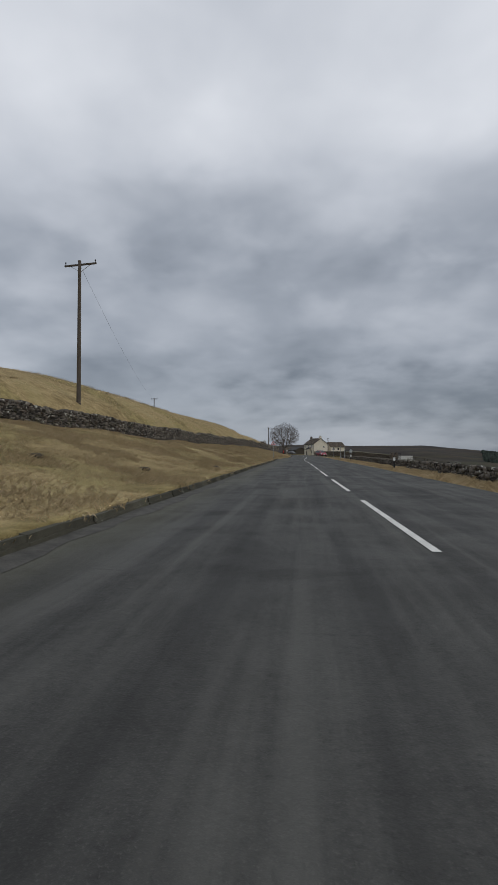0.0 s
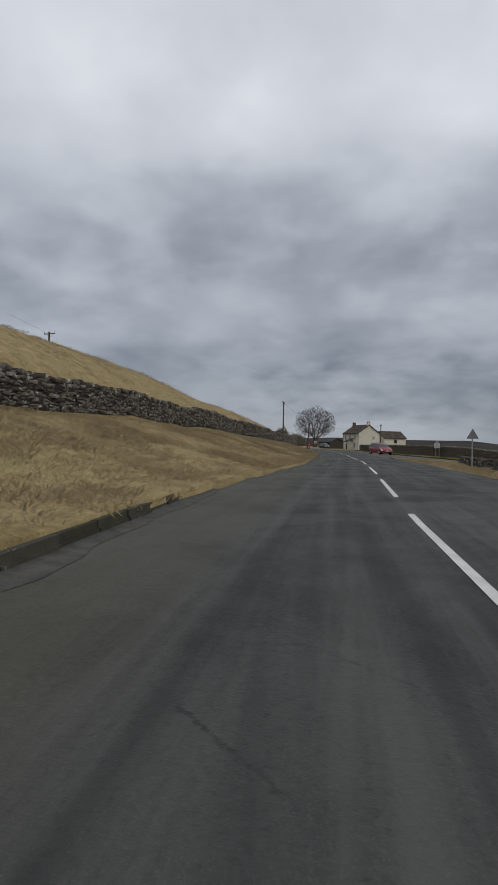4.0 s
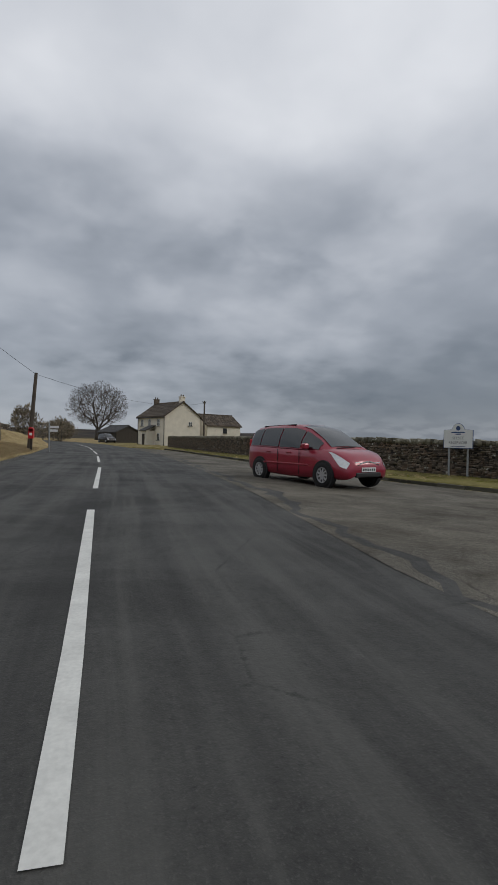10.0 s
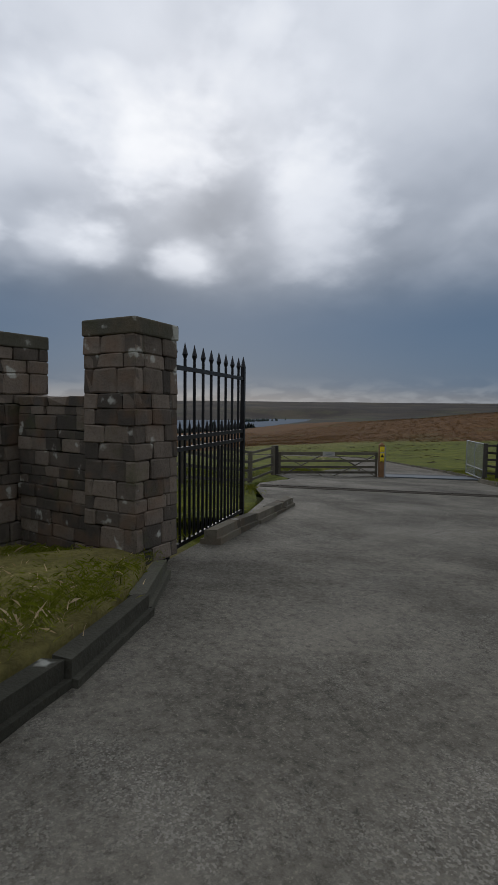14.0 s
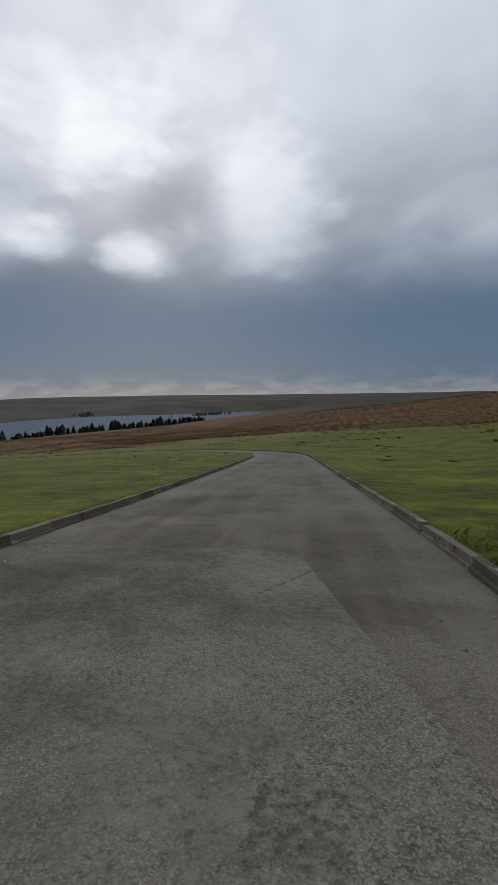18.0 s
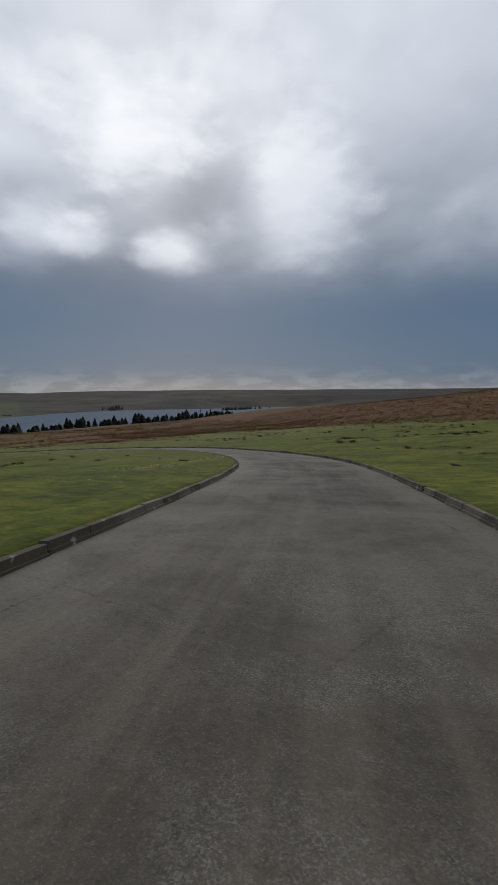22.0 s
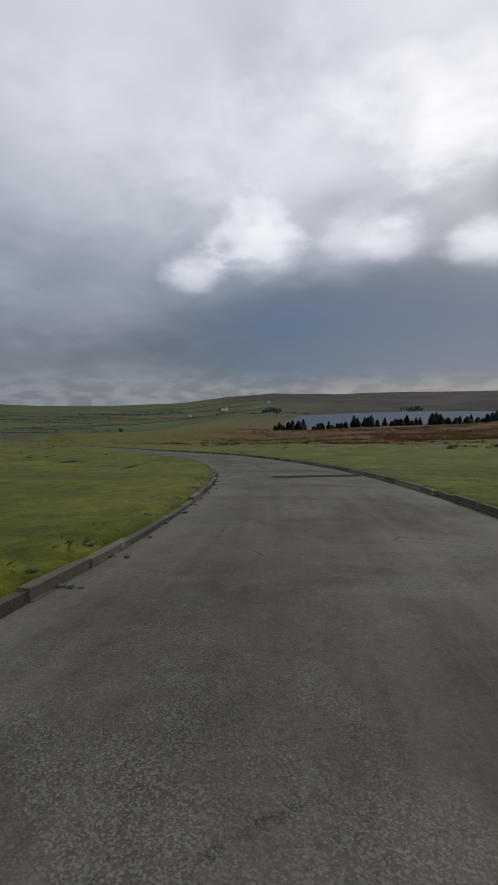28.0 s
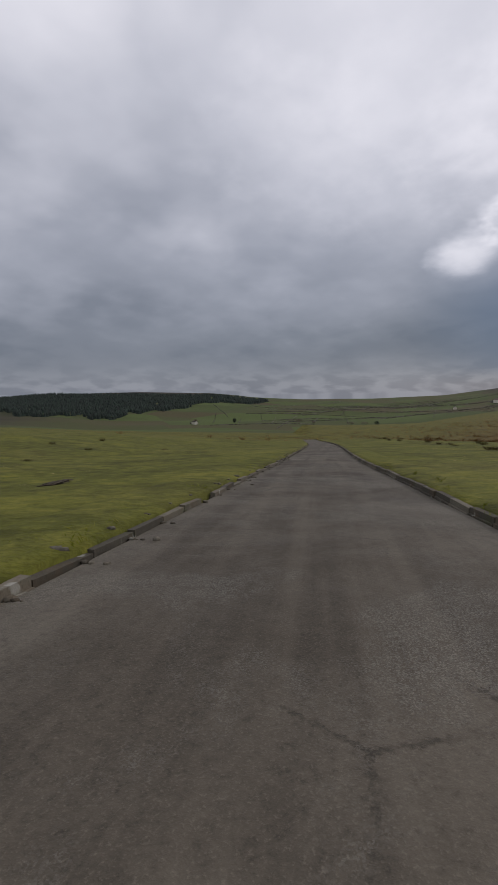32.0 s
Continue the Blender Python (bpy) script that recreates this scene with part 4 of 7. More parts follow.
GRAVEL = plain("washed_gravel", (0.066, 0.063, 0.055), 0.95, vary=0.65, scale=4, grain=45, relief=0.6)
WIRE = plain("cable_black", (0.02, 0.02, 0.02), 0.7, vary=0.2, relief=0.0)


def blades(name, a, b, c, d):
    """Grass stems that differ from one to the next."""
    m, n, s = material(name, 0.9, 0.0, 0.05)
    r = n.add("ShaderNodeNewGeometry").outputs["Random Per Island"]
    w = n.noise(place(n), 0.5, 4, 0.6)
    f = n.math("ADD", n.math("MULTIPLY", r, 0.55), n.math("MULTIPLY", w, 0.5))
    n.link(n.ramp(f, (0.2, a), (0.45, b), (0.65, c), (0.88, d)), s.inputs["Base Color"])
    top = n.add("ShaderNodeCombineXYZ")
    top.inputs[2].default_value = 1.0
    n.link(top.outputs[0], s.inputs["Normal"])
    return m


STRAW = blades("straw_grass", (0.335, 0.237, 0.116), (0.50, 0.366, 0.192), (0.64, 0.490, 0.278), (0.78, 0.63, 0.395))
GREENGRASS = blades("green_grass", (0.082, 0.098, 0.006), (0.125, 0.143, 0.009), (0.170, 0.178, 0.018), (0.28, 0.25, 0.07))
BRACKEN = blades("dead_bracken", (0.06, 0.028, 0.009), (0.13, 0.064, 0.021), (0.21, 0.115, 0.036), (0.30, 0.185, 0.065))
RUSH = blades("dark_rush", (0.025, 0.02, 0.01), (0.06, 0.045, 0.018), (0.10, 0.075, 0.03), (0.16, 0.12, 0.05))


def join_solids(name, mats, verts, faces, parent=None):
    """One mesh out of numpy arrays of solids that share one face table."""
    n, k = verts.shape[:2]
    me = bpy.data.meshes.new(name)
    allf = (np.arange(n)[:, None, None] * k + faces[None]).reshape(-1, faces.shape[1])
    me.vertices.add(n * k)
    me.vertices.foreach_set("co", verts.ravel())
    me.loops.add(allf.size)
    me.loops.foreach_set("vertex_index", allf.ravel())
    me.polygons.add(len(allf))
    me.polygons.foreach_set("loop_start", np.arange(0, allf.size, faces.shape[1]))
    me.polygons.foreach_set("loop_total", np.full(len(allf), faces.shape[1]))
    me.update(calc_edges=True)
    ob = finish(new(name, me), mats)
    if parent:
        ob.parent = parent
    return ob


BOX = np.array([[-1, -1, -1], [1, -1, -1], [1, 1, -1], [-1, 1, -1], [-1, -1, 1], [1, -1, 1], [1, 1, 1], [-1, 1, 1]], float) / 2
BOXF = np.array([(3, 2, 1, 0), (4, 5, 6, 7), (0, 1, 5, 4), (1, 2, 6, 5), (2, 3, 7, 6), (3, 0, 4, 7)])
RNG = np.random.default_rng(7)


def stone_meshes(mat, count=8, soft=0.07, jolt=0.08):
    out = []
    for _ in range(count):
        bm = bmesh.new()
        bmesh.ops.create_cube(bm, size=1.0)
        for v in bm.verts:
            v.co += Vector(RNG.uniform(-jolt, jolt, 3))
        bmesh.ops.bevel(bm, geom=bm.edges[:], offset=soft, segments=1, affect="EDGES")
        me = bpy.data.meshes.new("stone")
        bm.to_mesh(me)
        bm.free()
        me.materials.append(mat)
        out.append(me)
    return out


def drystone(name, points, base, high, thick, label, course=0.13, length=0.36, single=None, cope=None, mat=None, cap=None, loose=0.0):
    """A dry stone wall: a core near black as painted shade in the gaps, stones in rough courses and a row of cap
    stones. The stretch `single` gets stones of its own.
    """
    mat, cap = mat or DRYSTONE, cap or COPING
    line = resample([(x, y, 0) for x, y in points], 0.5)
    nn = normals(line)
    z0 = np.array([base(x, y) for x, y, _ in line])
    hs = np.array([high(y) for _, y, _ in line])
    run = np.r_[0, np.cumsum(np.hypot(*np.diff(line[:, :2], axis=0).T))]
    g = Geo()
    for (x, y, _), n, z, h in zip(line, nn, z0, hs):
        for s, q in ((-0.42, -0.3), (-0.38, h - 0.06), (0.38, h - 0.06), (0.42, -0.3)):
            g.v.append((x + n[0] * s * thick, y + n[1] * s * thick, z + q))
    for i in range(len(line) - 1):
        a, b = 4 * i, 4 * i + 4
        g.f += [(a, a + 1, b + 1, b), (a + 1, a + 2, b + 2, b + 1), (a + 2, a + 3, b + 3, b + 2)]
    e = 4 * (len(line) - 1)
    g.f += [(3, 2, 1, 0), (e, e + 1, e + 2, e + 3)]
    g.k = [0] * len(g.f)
    wall = tagged(g.make(name, SHADECORE), label, "stone wall", kind="structure")
    variants, capv = stone_meshes(mat, 8, 0.07 + 0.09 * loose, 0.08 + 0.09 * loose), stone_meshes(cap, 8, 0.24 if cap is COPING else 0.1)
    joined, jcap, used, usedc = [], [], 0, 0

    def lay(s, z, l, t, h, lean, caps):
        nonlocal used, usedc
        x, y = np.interp(s, run, line[:, 0]), np.interp(s, run, line[:, 1])
        a = np.interp(s, run, np.unwrap(np.arctan2(nn[:, 1], nn[:, 0]))) + np.pi / 2
        zb = np.interp(s, run, z0) + z
        if single and single(x, y) and (usedc if caps else used) < 290:
            ob = new("cap_stone" if caps else "stone", RNG.choice(capv if caps else variants))
            ob.parent = wall
            ob.matrix_world = Matrix.LocRotScale((x, y, zb), Euler((0, lean, a + RNG.normal(0, 0.04))), (l, t, h))
            if caps:
                usedc += 1
            else:
                used += 1
        else:
            v = (BOX + RNG.uniform(-0.09 - 0.1 * loose, 0.09 + 0.1 * loose, BOX.shape)) * (l, t, h)
            c, sn = math.cos(lean), math.sin(lean)
            v = np.stack([v[:, 0] * c + v[:, 2] * sn, v[:, 1], v[:, 2] * c - v[:, 0] * sn], 1)
            a2 = a + RNG.normal(0, 0.04)
            c, sn = math.cos(a2), math.sin(a2)
            v = np.stack([v[:, 0] * c - v[:, 1] * sn + x, v[:, 0] * sn + v[:, 1] * c + y, v[:, 2] + zb], 1)
            (jcap if caps else joined).append(v)

    z = 0.02
    top = hs.max()
    while z < top:
        ch = course * RNG.uniform(0.75, 1.3)
        s = RNG.uniform(0, 0.3)
        while s < run[-1]:
            l = length * RNG.uniform(0.5, 1.5)
            if z + ch * 0.6 < np.interp(s, run, hs):
                batter = 1.0 - 0.18 * z / max(top, 0.1)
                lay(s + l / 2, z + ch / 2 + RNG.normal(0, 0.018) * loose, l * 0.99, thick * batter * RNG.uniform(0.88, 1.1), ch * RNG.uniform(0.86 - 0.15 * loose, 1.04 + 0.45 * loose), RNG.normal(0, 0.025 + 0.08 * loose), False)
            s += l
        z += ch
    if cope:
        s = 0.1
        while s < run[-1]:
            w = cope[0] * RNG.uniform(0.6, 1.5)
            h = cope[1] * RNG.uniform(0.75, 1.25)
            lay(s + w / 2, np.interp(s, run, hs) + h * 0.26, w * 1.03, thick * RNG.uniform(0.75, 0.98), h, RNG.normal(0.12, 0.14), True)
            s += w
    if joined:
        tagged(join_solids("stones", mat, np.array(joined), BOXF, wall), kind="stuff")
    if jcap:
        tagged(join_solids("cap_stones", cap, np.array(jcap), BOXF, wall), kind="stuff")
    return wall


def kerb_line(name, points, label, high=0.13, wide=0.14, length=0.9, mat=None, zfun=None, limit=290, broken=0):
    """A row of kerb stones, each a piece of its own."""
    line = resample([(x, y, 0) for x, y in points], length)
    variants = []
    for _ in range(5):
        bm = bmesh.new()
        bmesh.ops.create_cube(bm, size=1.0)
        for v in bm.verts:
            v.co += Vector(RNG.uniform(-0.03, 0.03, 3))
        bmesh.ops.bevel(bm, geom=[e for e in bm.edges if all(v.co.z > 0.3 for v in e.verts) and abs(e.verts[0].co.x - e.verts[1].co.x) > 0.5], offset=0.2, segments=2, affect="EDGES")
        me = bpy.data.meshes.new("kerb_stone")
        bm.to_mesh(me)
        bm.free()
        me.materials.append(mat or KERB)
        variants.append(me)
    row = tagged(new(name), label, "kerb", kind="structure")
    for i in range(min(len(line) - 1, limit)):
        a, b = line[i], line[i + 1]
        worn = broken and a[0] > broken
        if worn and RNG.random() < 0.05:
            continue
        za, zb = zfun(a[0], a[1]), zfun(b[0], b[1])
        d = Vector((b[0] - a[0], b[1] - a[1], zb - za))
        ob = new("kerb_stone", RNG.choice(variants))
        ob.parent = row
        rot = Euler((0, -math.atan2(d.z, math.hypot(d.x, d.y)) + RNG.normal(0, 0.004), math.atan2(d.y, d.x) + RNG.normal(0, 0.006))).to_quaternion()
        h = high + 0.3
        ob.matrix_world = Matrix.LocRotScale(((a[0] + b[0]) / 2 + RNG.normal(0, 0.012), (a[1] + b[1]) / 2 + RNG.normal(0, 0.012), (za + zb) / 2 + high - h / 2 + (RNG.normal(-0.05, 0.014) if worn else RNG.normal(0, 0.005))), rot, (d.length * 0.995, wide, h))
    return row


def rz_at(x, y):
    return float(road_z(np.array([x]), np.array([y]))[0])


def flat0(x, y):
    return 0.0


def build_walls():
    pts = [(curve_at(WALL_W, y), y) for y in (-58, -20, 0, 20, 38, 60, 85, 110, 127, 145, 163)]
    drystone("wall_west", pts, lambda x, y: ground_z(x - 0.1, y) - 0.05, lambda y: float(curve_at(((-60, 0.75), (20, 0.8), (40, 1.0), (60, 1.05), (110, 1.1), (145, 1.15), (166, 1.1)), y)), 0.5,
             "tumbled grey dry stone field wall along the hillside", 0.098, 0.25, single=lambda x, y: 118 < y < 131, cope=(0.24, 0.16), cap=DRYSTONE, loose=1.0)
    drystone("wall_east", [(9.2, -58), (8.8, 0), (8.2, 50), (7.8, 80), (7.6, 100), (8.6, 110)], lambda x, y: ground_z(x, y) - 0.05, lambda y: 0.62, 0.45,
             "low dark dry stone wall beside the road verge", 0.13, 0.36, cope=(0.22, 0.16), cap=DRYSTONE, loose=1.0)
    drystone("wall_layby", LAYBY_WALL, lambda x, y: ground_z(x, y) - 0.08, lambda y: float(curve_at(((130, 1.38), (132, 1.36), (134, 1.32), (137, 1.22), (139.5, 1.34), (142, 1.45), (147, 1.52), (165, 1.46), (194, 1.28)), y)), 0.46,
             "dark coursed stone boundary wall with upright cap stones", 0.072, 0.2, single=lambda x, y: y < 138.5, cope=(0.19, 0.22), mat=GATESTONE)
    drystone("wall_hillside", [(-34, 120), (-24, 140), (-19, 158), (-15.5, 176), (-14.5, 190)], lambda x, y: ground_z(x, y) - 0.1, lambda y: 1.0, 0.5,
             "dark dry stone wall climbing the hillside", 0.15, 0.42, cope=(0.26, 0.18), mat=GATESTONE, cap=DRYSTONE, loose=1.0)


LAYBY_WALL = ((4.2, 194.0), (8.0, 172.0), (12.2, 153.0), (15.2, 145.6), (17.4, 138.4), (19.3, 134.2), (21.0, 132.4), (22.9, 130.9))


def build_kerbs():
    kerb_line("kerb_main", [(-3.2, -58), (-3.22, 7), (-3.42, 30), (-3.57, 56), (-3.9, 72), (-4.25, 79)], "worn grey concrete kerb against the grass bank", 0.17, 0.17, 0.92, DARKKERB, flat0)
    kerb_line("kerb_layby", LAYBY_KERB, "dark concrete kerb round the layby grass", 0.13, 0.18, 0.92, DARKKERB, rz_at)
    ys = np.arange(-58, 80, 0.4)
    side = curve_at(((-58, -3.2), (7, -3.22), (30, -3.42), (56, -3.57), (72, -3.9), (79, -4.25)), ys) + 0.085
    rough = 0.08 * np.sin(ys * 0.7) * np.sin(ys * 0.23) + 0.05 * np.sin(ys * 2.9) + 0.03 * np.sin(ys * 7.3)
    ribbon("gutter", np.stack([side + 0.34 + rough, ys, 0 * ys + 0.005], 1), np.stack([side, ys, 0 * ys + 0.035], 1), GRAVEL, "strip of grit and moss along the kerb foot", "gutter", 4)
    path = resample([(x, y, 0) for x, y in LAYBY_KERB[:-4]], 0.5)
    nn = normals(path)
    for a in range(0, len(path) - 12, 13):
        q = path[a:a + 12]
        inner, outer = q.copy(), q.copy()
        off = -1.0 if nn[a][0] > 0 else 1.0
        inner[:, :2] += nn[a:a + 12] * off * 0.22
        outer[:, :2] += nn[a:a + 12] * off * 0.30
        for e in (inner, outer):
            e[:, 2] = [rz_at(x, y) + 0.018 for x, y in e[:, :2]]
        tagged(ribbon("edge_line", inner, outer, EDGELINE, "", "", 2), "worn yellow edge line along the layby kerb", "road mark", "edge line", "structure")
    kerb_line("kerb_gate", [(22.5, 128.42), (23.43, 127.64), (24.42, 126.74), (25.4, 125.9)], "short pale kerb beside the iron gate", 0.16, 0.22, 0.7, KERB, rz_at)
    kerb_line("kerb_entrance", [(20.0, 120.5), (24.5, 119.1), (27.2, 117.3), (29.4, 115.8), (31.2, 114.5)], "pale stone kerb of the entrance drive", 0.15, 0.16, 0.8, KERB, rz_at)
    line = resample(LANE_PTS, 1.0)
    nn = normals(line)
    for name, s, first in (("kerb_lane_north", -1, 9), ("kerb_lane_south", 1, 2)):
        side = line[first:225, :2] + nn[first:225] * s * (curve_at(LANE_L if s < 0 else LANE_R, line[first:225, 0])[:, None] + 0.07)
        kerb_line(name, [tuple(p) for p in side[::4]], "long pale stone kerb along the reservoir lane", 0.125, 0.15, 0.92, KERB, rz_at, broken=112 if s < 0 else 0)


def pillar(x, y, top, rz, label):
    z = ground_z(x, y) - 0.1
    ob = thing("gate_pillar", x, y, z, rz, label, "gate pillar", "entrance pillars")
    h = top - z - 0.14
    # core painted dark as the shade behind the blocks
    Geo().box((0, 0, h / 2), (0.46, 0.46, h)).make("core", SHADECORE, ob)
    zc, k = 0.0, 0
    variants = stone_meshes(GATESTONE, 6, 0.075, 0.055)
    while zc < h - 0.05:
        ch = min(RNG.uniform(0.09, 0.24), h - zc)
        for side in range(4):
            a = side * math.pi / 2
            cut = RNG.uniform(-0.09, 0.09)
            for lo, hi in ((-0.29, cut - 0.15), (cut - 0.15, cut + 0.13), (cut + 0.13, 0.29)):
                o = new("block", variants[k % 6])
                k += 1
                o.parent = ob
                m = Matrix.Rotation(a, 4, "Z") @ Matrix.Translation(((lo + hi) / 2, -0.235 + RNG.normal(0, 0.006), zc + ch / 2)) @ Matrix.Diagonal(((hi - lo) * 0.99, 0.12, ch * 0.97, 1))
                o.matrix_basis = m
        zc += ch
    Geo().box((0, 0, h + 0.07), (0.605, 0.605, 0.14)).make("capstone", COPING, ob, soft=0.015, label="flat weathered stone cap")
    return ob


def iron_gate(x, y, rz, wide, label):
    """A leaf of upright bars with spearheads, hung open."""
    ob = thing("iron_gate", x, y, ground_z(x, y) - 0.25, rz, label, "gate")
    tall = 2.06
    for px, w in ((0.03, 0.055), (wide - 0.03, 0.055)):
        Geo().box((px, 0, tall / 2 + 0.03), (w, w, tall + 0.06)).make("stile", IRON, ob)
        Geo().rod((px, 0, tall + 0.06), (px, 0, tall + 0.2), 0.035, 0.003, 6).make("finial", IRON, ob)
    for z in (0.12, 1.12, 1.24, tall - 0.1):
        Geo().box((wide / 2, 0, z), (wide, 0.035, 0.045)).make("rail", IRON, ob)
    n = 9
    for i in range(n):
        px = 0.1 + (wide - 0.2) * (i + 0.5) / n
        g = Geo().rod((px, 0, 0.12), (px, 0, tall), 0.017, n=6)
        g.make("bar", IRON, ob)
        Geo().rod((px, 0, tall), (px, 0, tall + 0.05), 0.013, 0.03, 6).rod((px, 0, tall + 0.05), (px, 0, tall + 0.17), 0.03, 0.002, 6).make("spearhead", IRON, ob)
        if i < n - 1:
            qx = px + (wide - 0.2) / n / 2
            Geo().rod((qx, 0, 0.12), (qx, 0, 1.3), 0.015, n=6).rod((qx, 0, 1.3), (qx, 0, 1.42), 0.024, 0.002, 6).make("dog_bar", IRON, ob)
    return ob


def post(name, x, y, high, w, mat, label, top=None, group="", z=None, tilt=0.0):
    ob = thing(name, x, y, (ground_z(x, y) if z is None else z) - 0.05, RNG.uniform(-8, 8) if tilt else 0, label, "post", group)
    g = Geo().box((0, 0, high / 2), (w, w, high), taper=0.97)
    if top == "point":
        g.take([(-w / 2, -w / 2, high), (w / 2, -w / 2, high), (w / 2, w / 2, high), (-w / 2, w / 2, high), (0, 0, high + w * 0.7)], ((0, 1, 4), (1, 2, 4), (2, 3, 4), (3, 0, 4)))
    g.make("shaft", mat, ob, soft=0.008)
    return ob


def bearing(ax, ay, bx, by):
    return math.degrees(math.atan2(by - ay, bx - ax))


GATE_A, GATE_B = (35.35, 121.1), (33.92, 116.98)
GRID_B = (31.75, 113.7)


def build_entrance():
    pillar(22.15, 129.3, 1.02, 38, "square coursed stone gate pillar with flat cap beside the drive")
    pillar(23.45, 130.35, 1.0, 30, "square coursed stone pillar ending the boundary wall")
    a, b = Vector((23.2, 130.07, 0)), Vector((22.34, 129.5, 0))
    long, high, base = (b - a).length, 1.46, ground_z(22.8, 129.8) - 0.08
    # dark-coloured core gives the shaded gaps of the return wall
    wall = tagged(Geo().box((0, 0, high / 2), (long, 0.34, high)).make("wall_gate_return", SHADECORE), "short dark mossy stone wall between the gate pillars", "stone wall", kind="structure")
    wall.matrix_world = pose((a.x + b.x) / 2, (a.y + b.y) / 2, base, 0, 0, bearing(a.x, a.y, b.x, b.y))
    variants, z = stone_meshes(GATESTONE, 8, 0.06, 0.05), 0.0
    while z < high - 0.02:
        ch, x = min(RNG.uniform(0.07, 0.15), high - z), -long / 2
        while x < long / 2 - 0.01:
            l = min(RNG.uniform(0.12, 0.34), long / 2 - x)
            for side in (-0.17, 0.17):
                o = new("stone", RNG.choice(variants))
                o.parent = wall
                o.matrix_basis = Matrix.LocRotScale((x + l / 2, side + RNG.normal(0, 0.007), z + ch / 2), Euler((0, RNG.normal(0, 0.012), 0)), (l * 0.985, 0.08, ch * 0.97))
            x += l
        z += ch
    x = -long / 2
    while x < long / 2 - 0.02:
        l = min(RNG.uniform(0.2, 0.34), long / 2 - x)
        o = new("cap_stone", RNG.choice(variants))
        o.parent = wall
        o.matrix_basis = Matrix.LocRotScale((x + l / 2, 0, high + 0.035), Euler((0, RNG.normal(0, 0.03), 0)), (l * 0.98, 0.42, 0.09))
        x += l
    iron_gate(22.35, 128.95, bearing(22.3, 128.95, 24.0, 127.35), 2.25, "tall black wrought iron gate standing open")
    # timber field gate
    z = -2.62
    wide = math.hypot(GATE_A[0] - GATE_B[0], GATE_A[1] - GATE_B[1])
    post("gate_post", GATE_A[0], GATE_A[1], 1.46, 0.2, DARKWOOD, "thick dark timber gate post", z=z)
    ob = thing("field_gate", GATE_A[0], GATE_A[1], z, bearing(*GATE_A, *GATE_B), "closed weathered five-bar timber field gate", "gate")
    a, b = 0.14, wide - 0.16
    for h in (0.12, 0.33, 0.55, 0.80, 1.1):
        Geo().box(((a + b) / 2, 0, h), (b - a, 0.04, 0.095 if h < 1 else 0.115)).make("bar", WOOD, ob, soft=0.004)
    for px in (a + 0.04, b - 0.04):
        Geo().box((px, 0.004, 0.6), (0.09, 0.06, 1.1)).make("stile", WOOD, ob, soft=0.004)
    mid = (a + b) / 2
    for p, q in (((a, 1.08), (mid - 0.1, 0.12)), ((a, 0.14), (mid - 0.25, 1.05)), ((b, 1.08), (mid + 0.1, 0.12)), ((b, 0.14), (mid + 0.25, 1.05))):
        Geo().bar((p[0], 0.032, p[1]), (q[0], 0.032, q[1]), 0.03, 0.1, up=(0, 1, 0)).make("brace", WOOD, ob)
    Geo().box((mid, -0.045, 1.09), (0.5, 0.012, 0.17)).make("plaque", PALESACK, ob, label="small faded notice board")
    for k in range(2):
        Geo().box((mid, -0.054, 1.12 - 0.06 * k), (0.36 - 0.1 * k, 0.004, 0.025)).make("notice_line", SIGNGREY, ob)
    # notice post
    ob = thing("notice_post", GATE_B[0], GATE_B[1], -2.7, bearing(*GATE_A, *GATE_B), "brown timber post with yellow warning notices", "post")
    g = Geo().box((0, 0, 0.77), (0.19, 0.19, 1.54))
    g.take([(-0.095, -0.095, 1.54), (0.095, -0.095, 1.54), (0.095, 0.095, 1.54), (-0.095, 0.095, 1.54), (0, 0, 1.66)], ((0, 1, 4), (1, 2, 4), (2, 3, 4), (3, 0, 4)))
    g.make("shaft", POSTWOOD, ob, soft=0.008)
    for zc, hh in ((1.36, 0.22), (1.03, 0.36)):
        s = Geo().box((0, -0.102, zc), (0.185, 0.008, hh)).make("notice", SIGNYELLOW, ob, label="yellow warning notice")
        for k in range(2):
            Geo().box((0, -0.107, zc - hh * 0.28 - 0.05 * k), (0.13, 0.003, 0.022)).make("notice_line", SIGNBLACK, s)
    Geo().box((0, -0.101, 1.2), (0.18, 0.008, 0.07)).make("plate", WHITE, ob)
    Geo().prism([(-0.075, 0), (0.075, 0), (0, 0.13)], 0.004, Matrix.Translation((0, -0.112, 1.04))).make("triangle", SIGNBLACK, ob)
    Geo().box((0.16, 0.02, 0.75), (0.05, 0.05, 1.5)).make("steel_upright", GALV, ob, label="galvanised steel upright")
    # cattle grid
    ang = bearing(*GATE_B, *GRID_B)
    length = math.hypot(GATE_B[0] - GRID_B[0], GATE_B[1] - GRID_B[1]) - 0.1
    ob = thing("cattle_grid", GATE_B[0], GATE_B[1], rz_at(*GATE_B) + 0.012, ang, "grey steel cattle grid across the lane", "cattle grid")
    tilt = -0.085
    for k in range(18):
        y = 0.1 + k * 0.13
        Geo().box((0.1 + length / 2, y, 0.02 + tilt * y), (length, 0.075, 0.035)).make("grid_bar", GRID, ob)
    Geo().box((0.1 + length / 2, 1.2, -0.05 + tilt * 1.2), (length, 2.5, 0.02)).make("pit", TRIM, ob)
    # wire mesh wing by the grid
    bx, by = 33.7, 112.5
    ob = thing("mesh_gate", GRID_B[0], GRID_B[1], rz_at(*GRID_B) + 0.03, bearing(*GRID_B, bx, by), "galvanised wire mesh gate standing open", "gate")
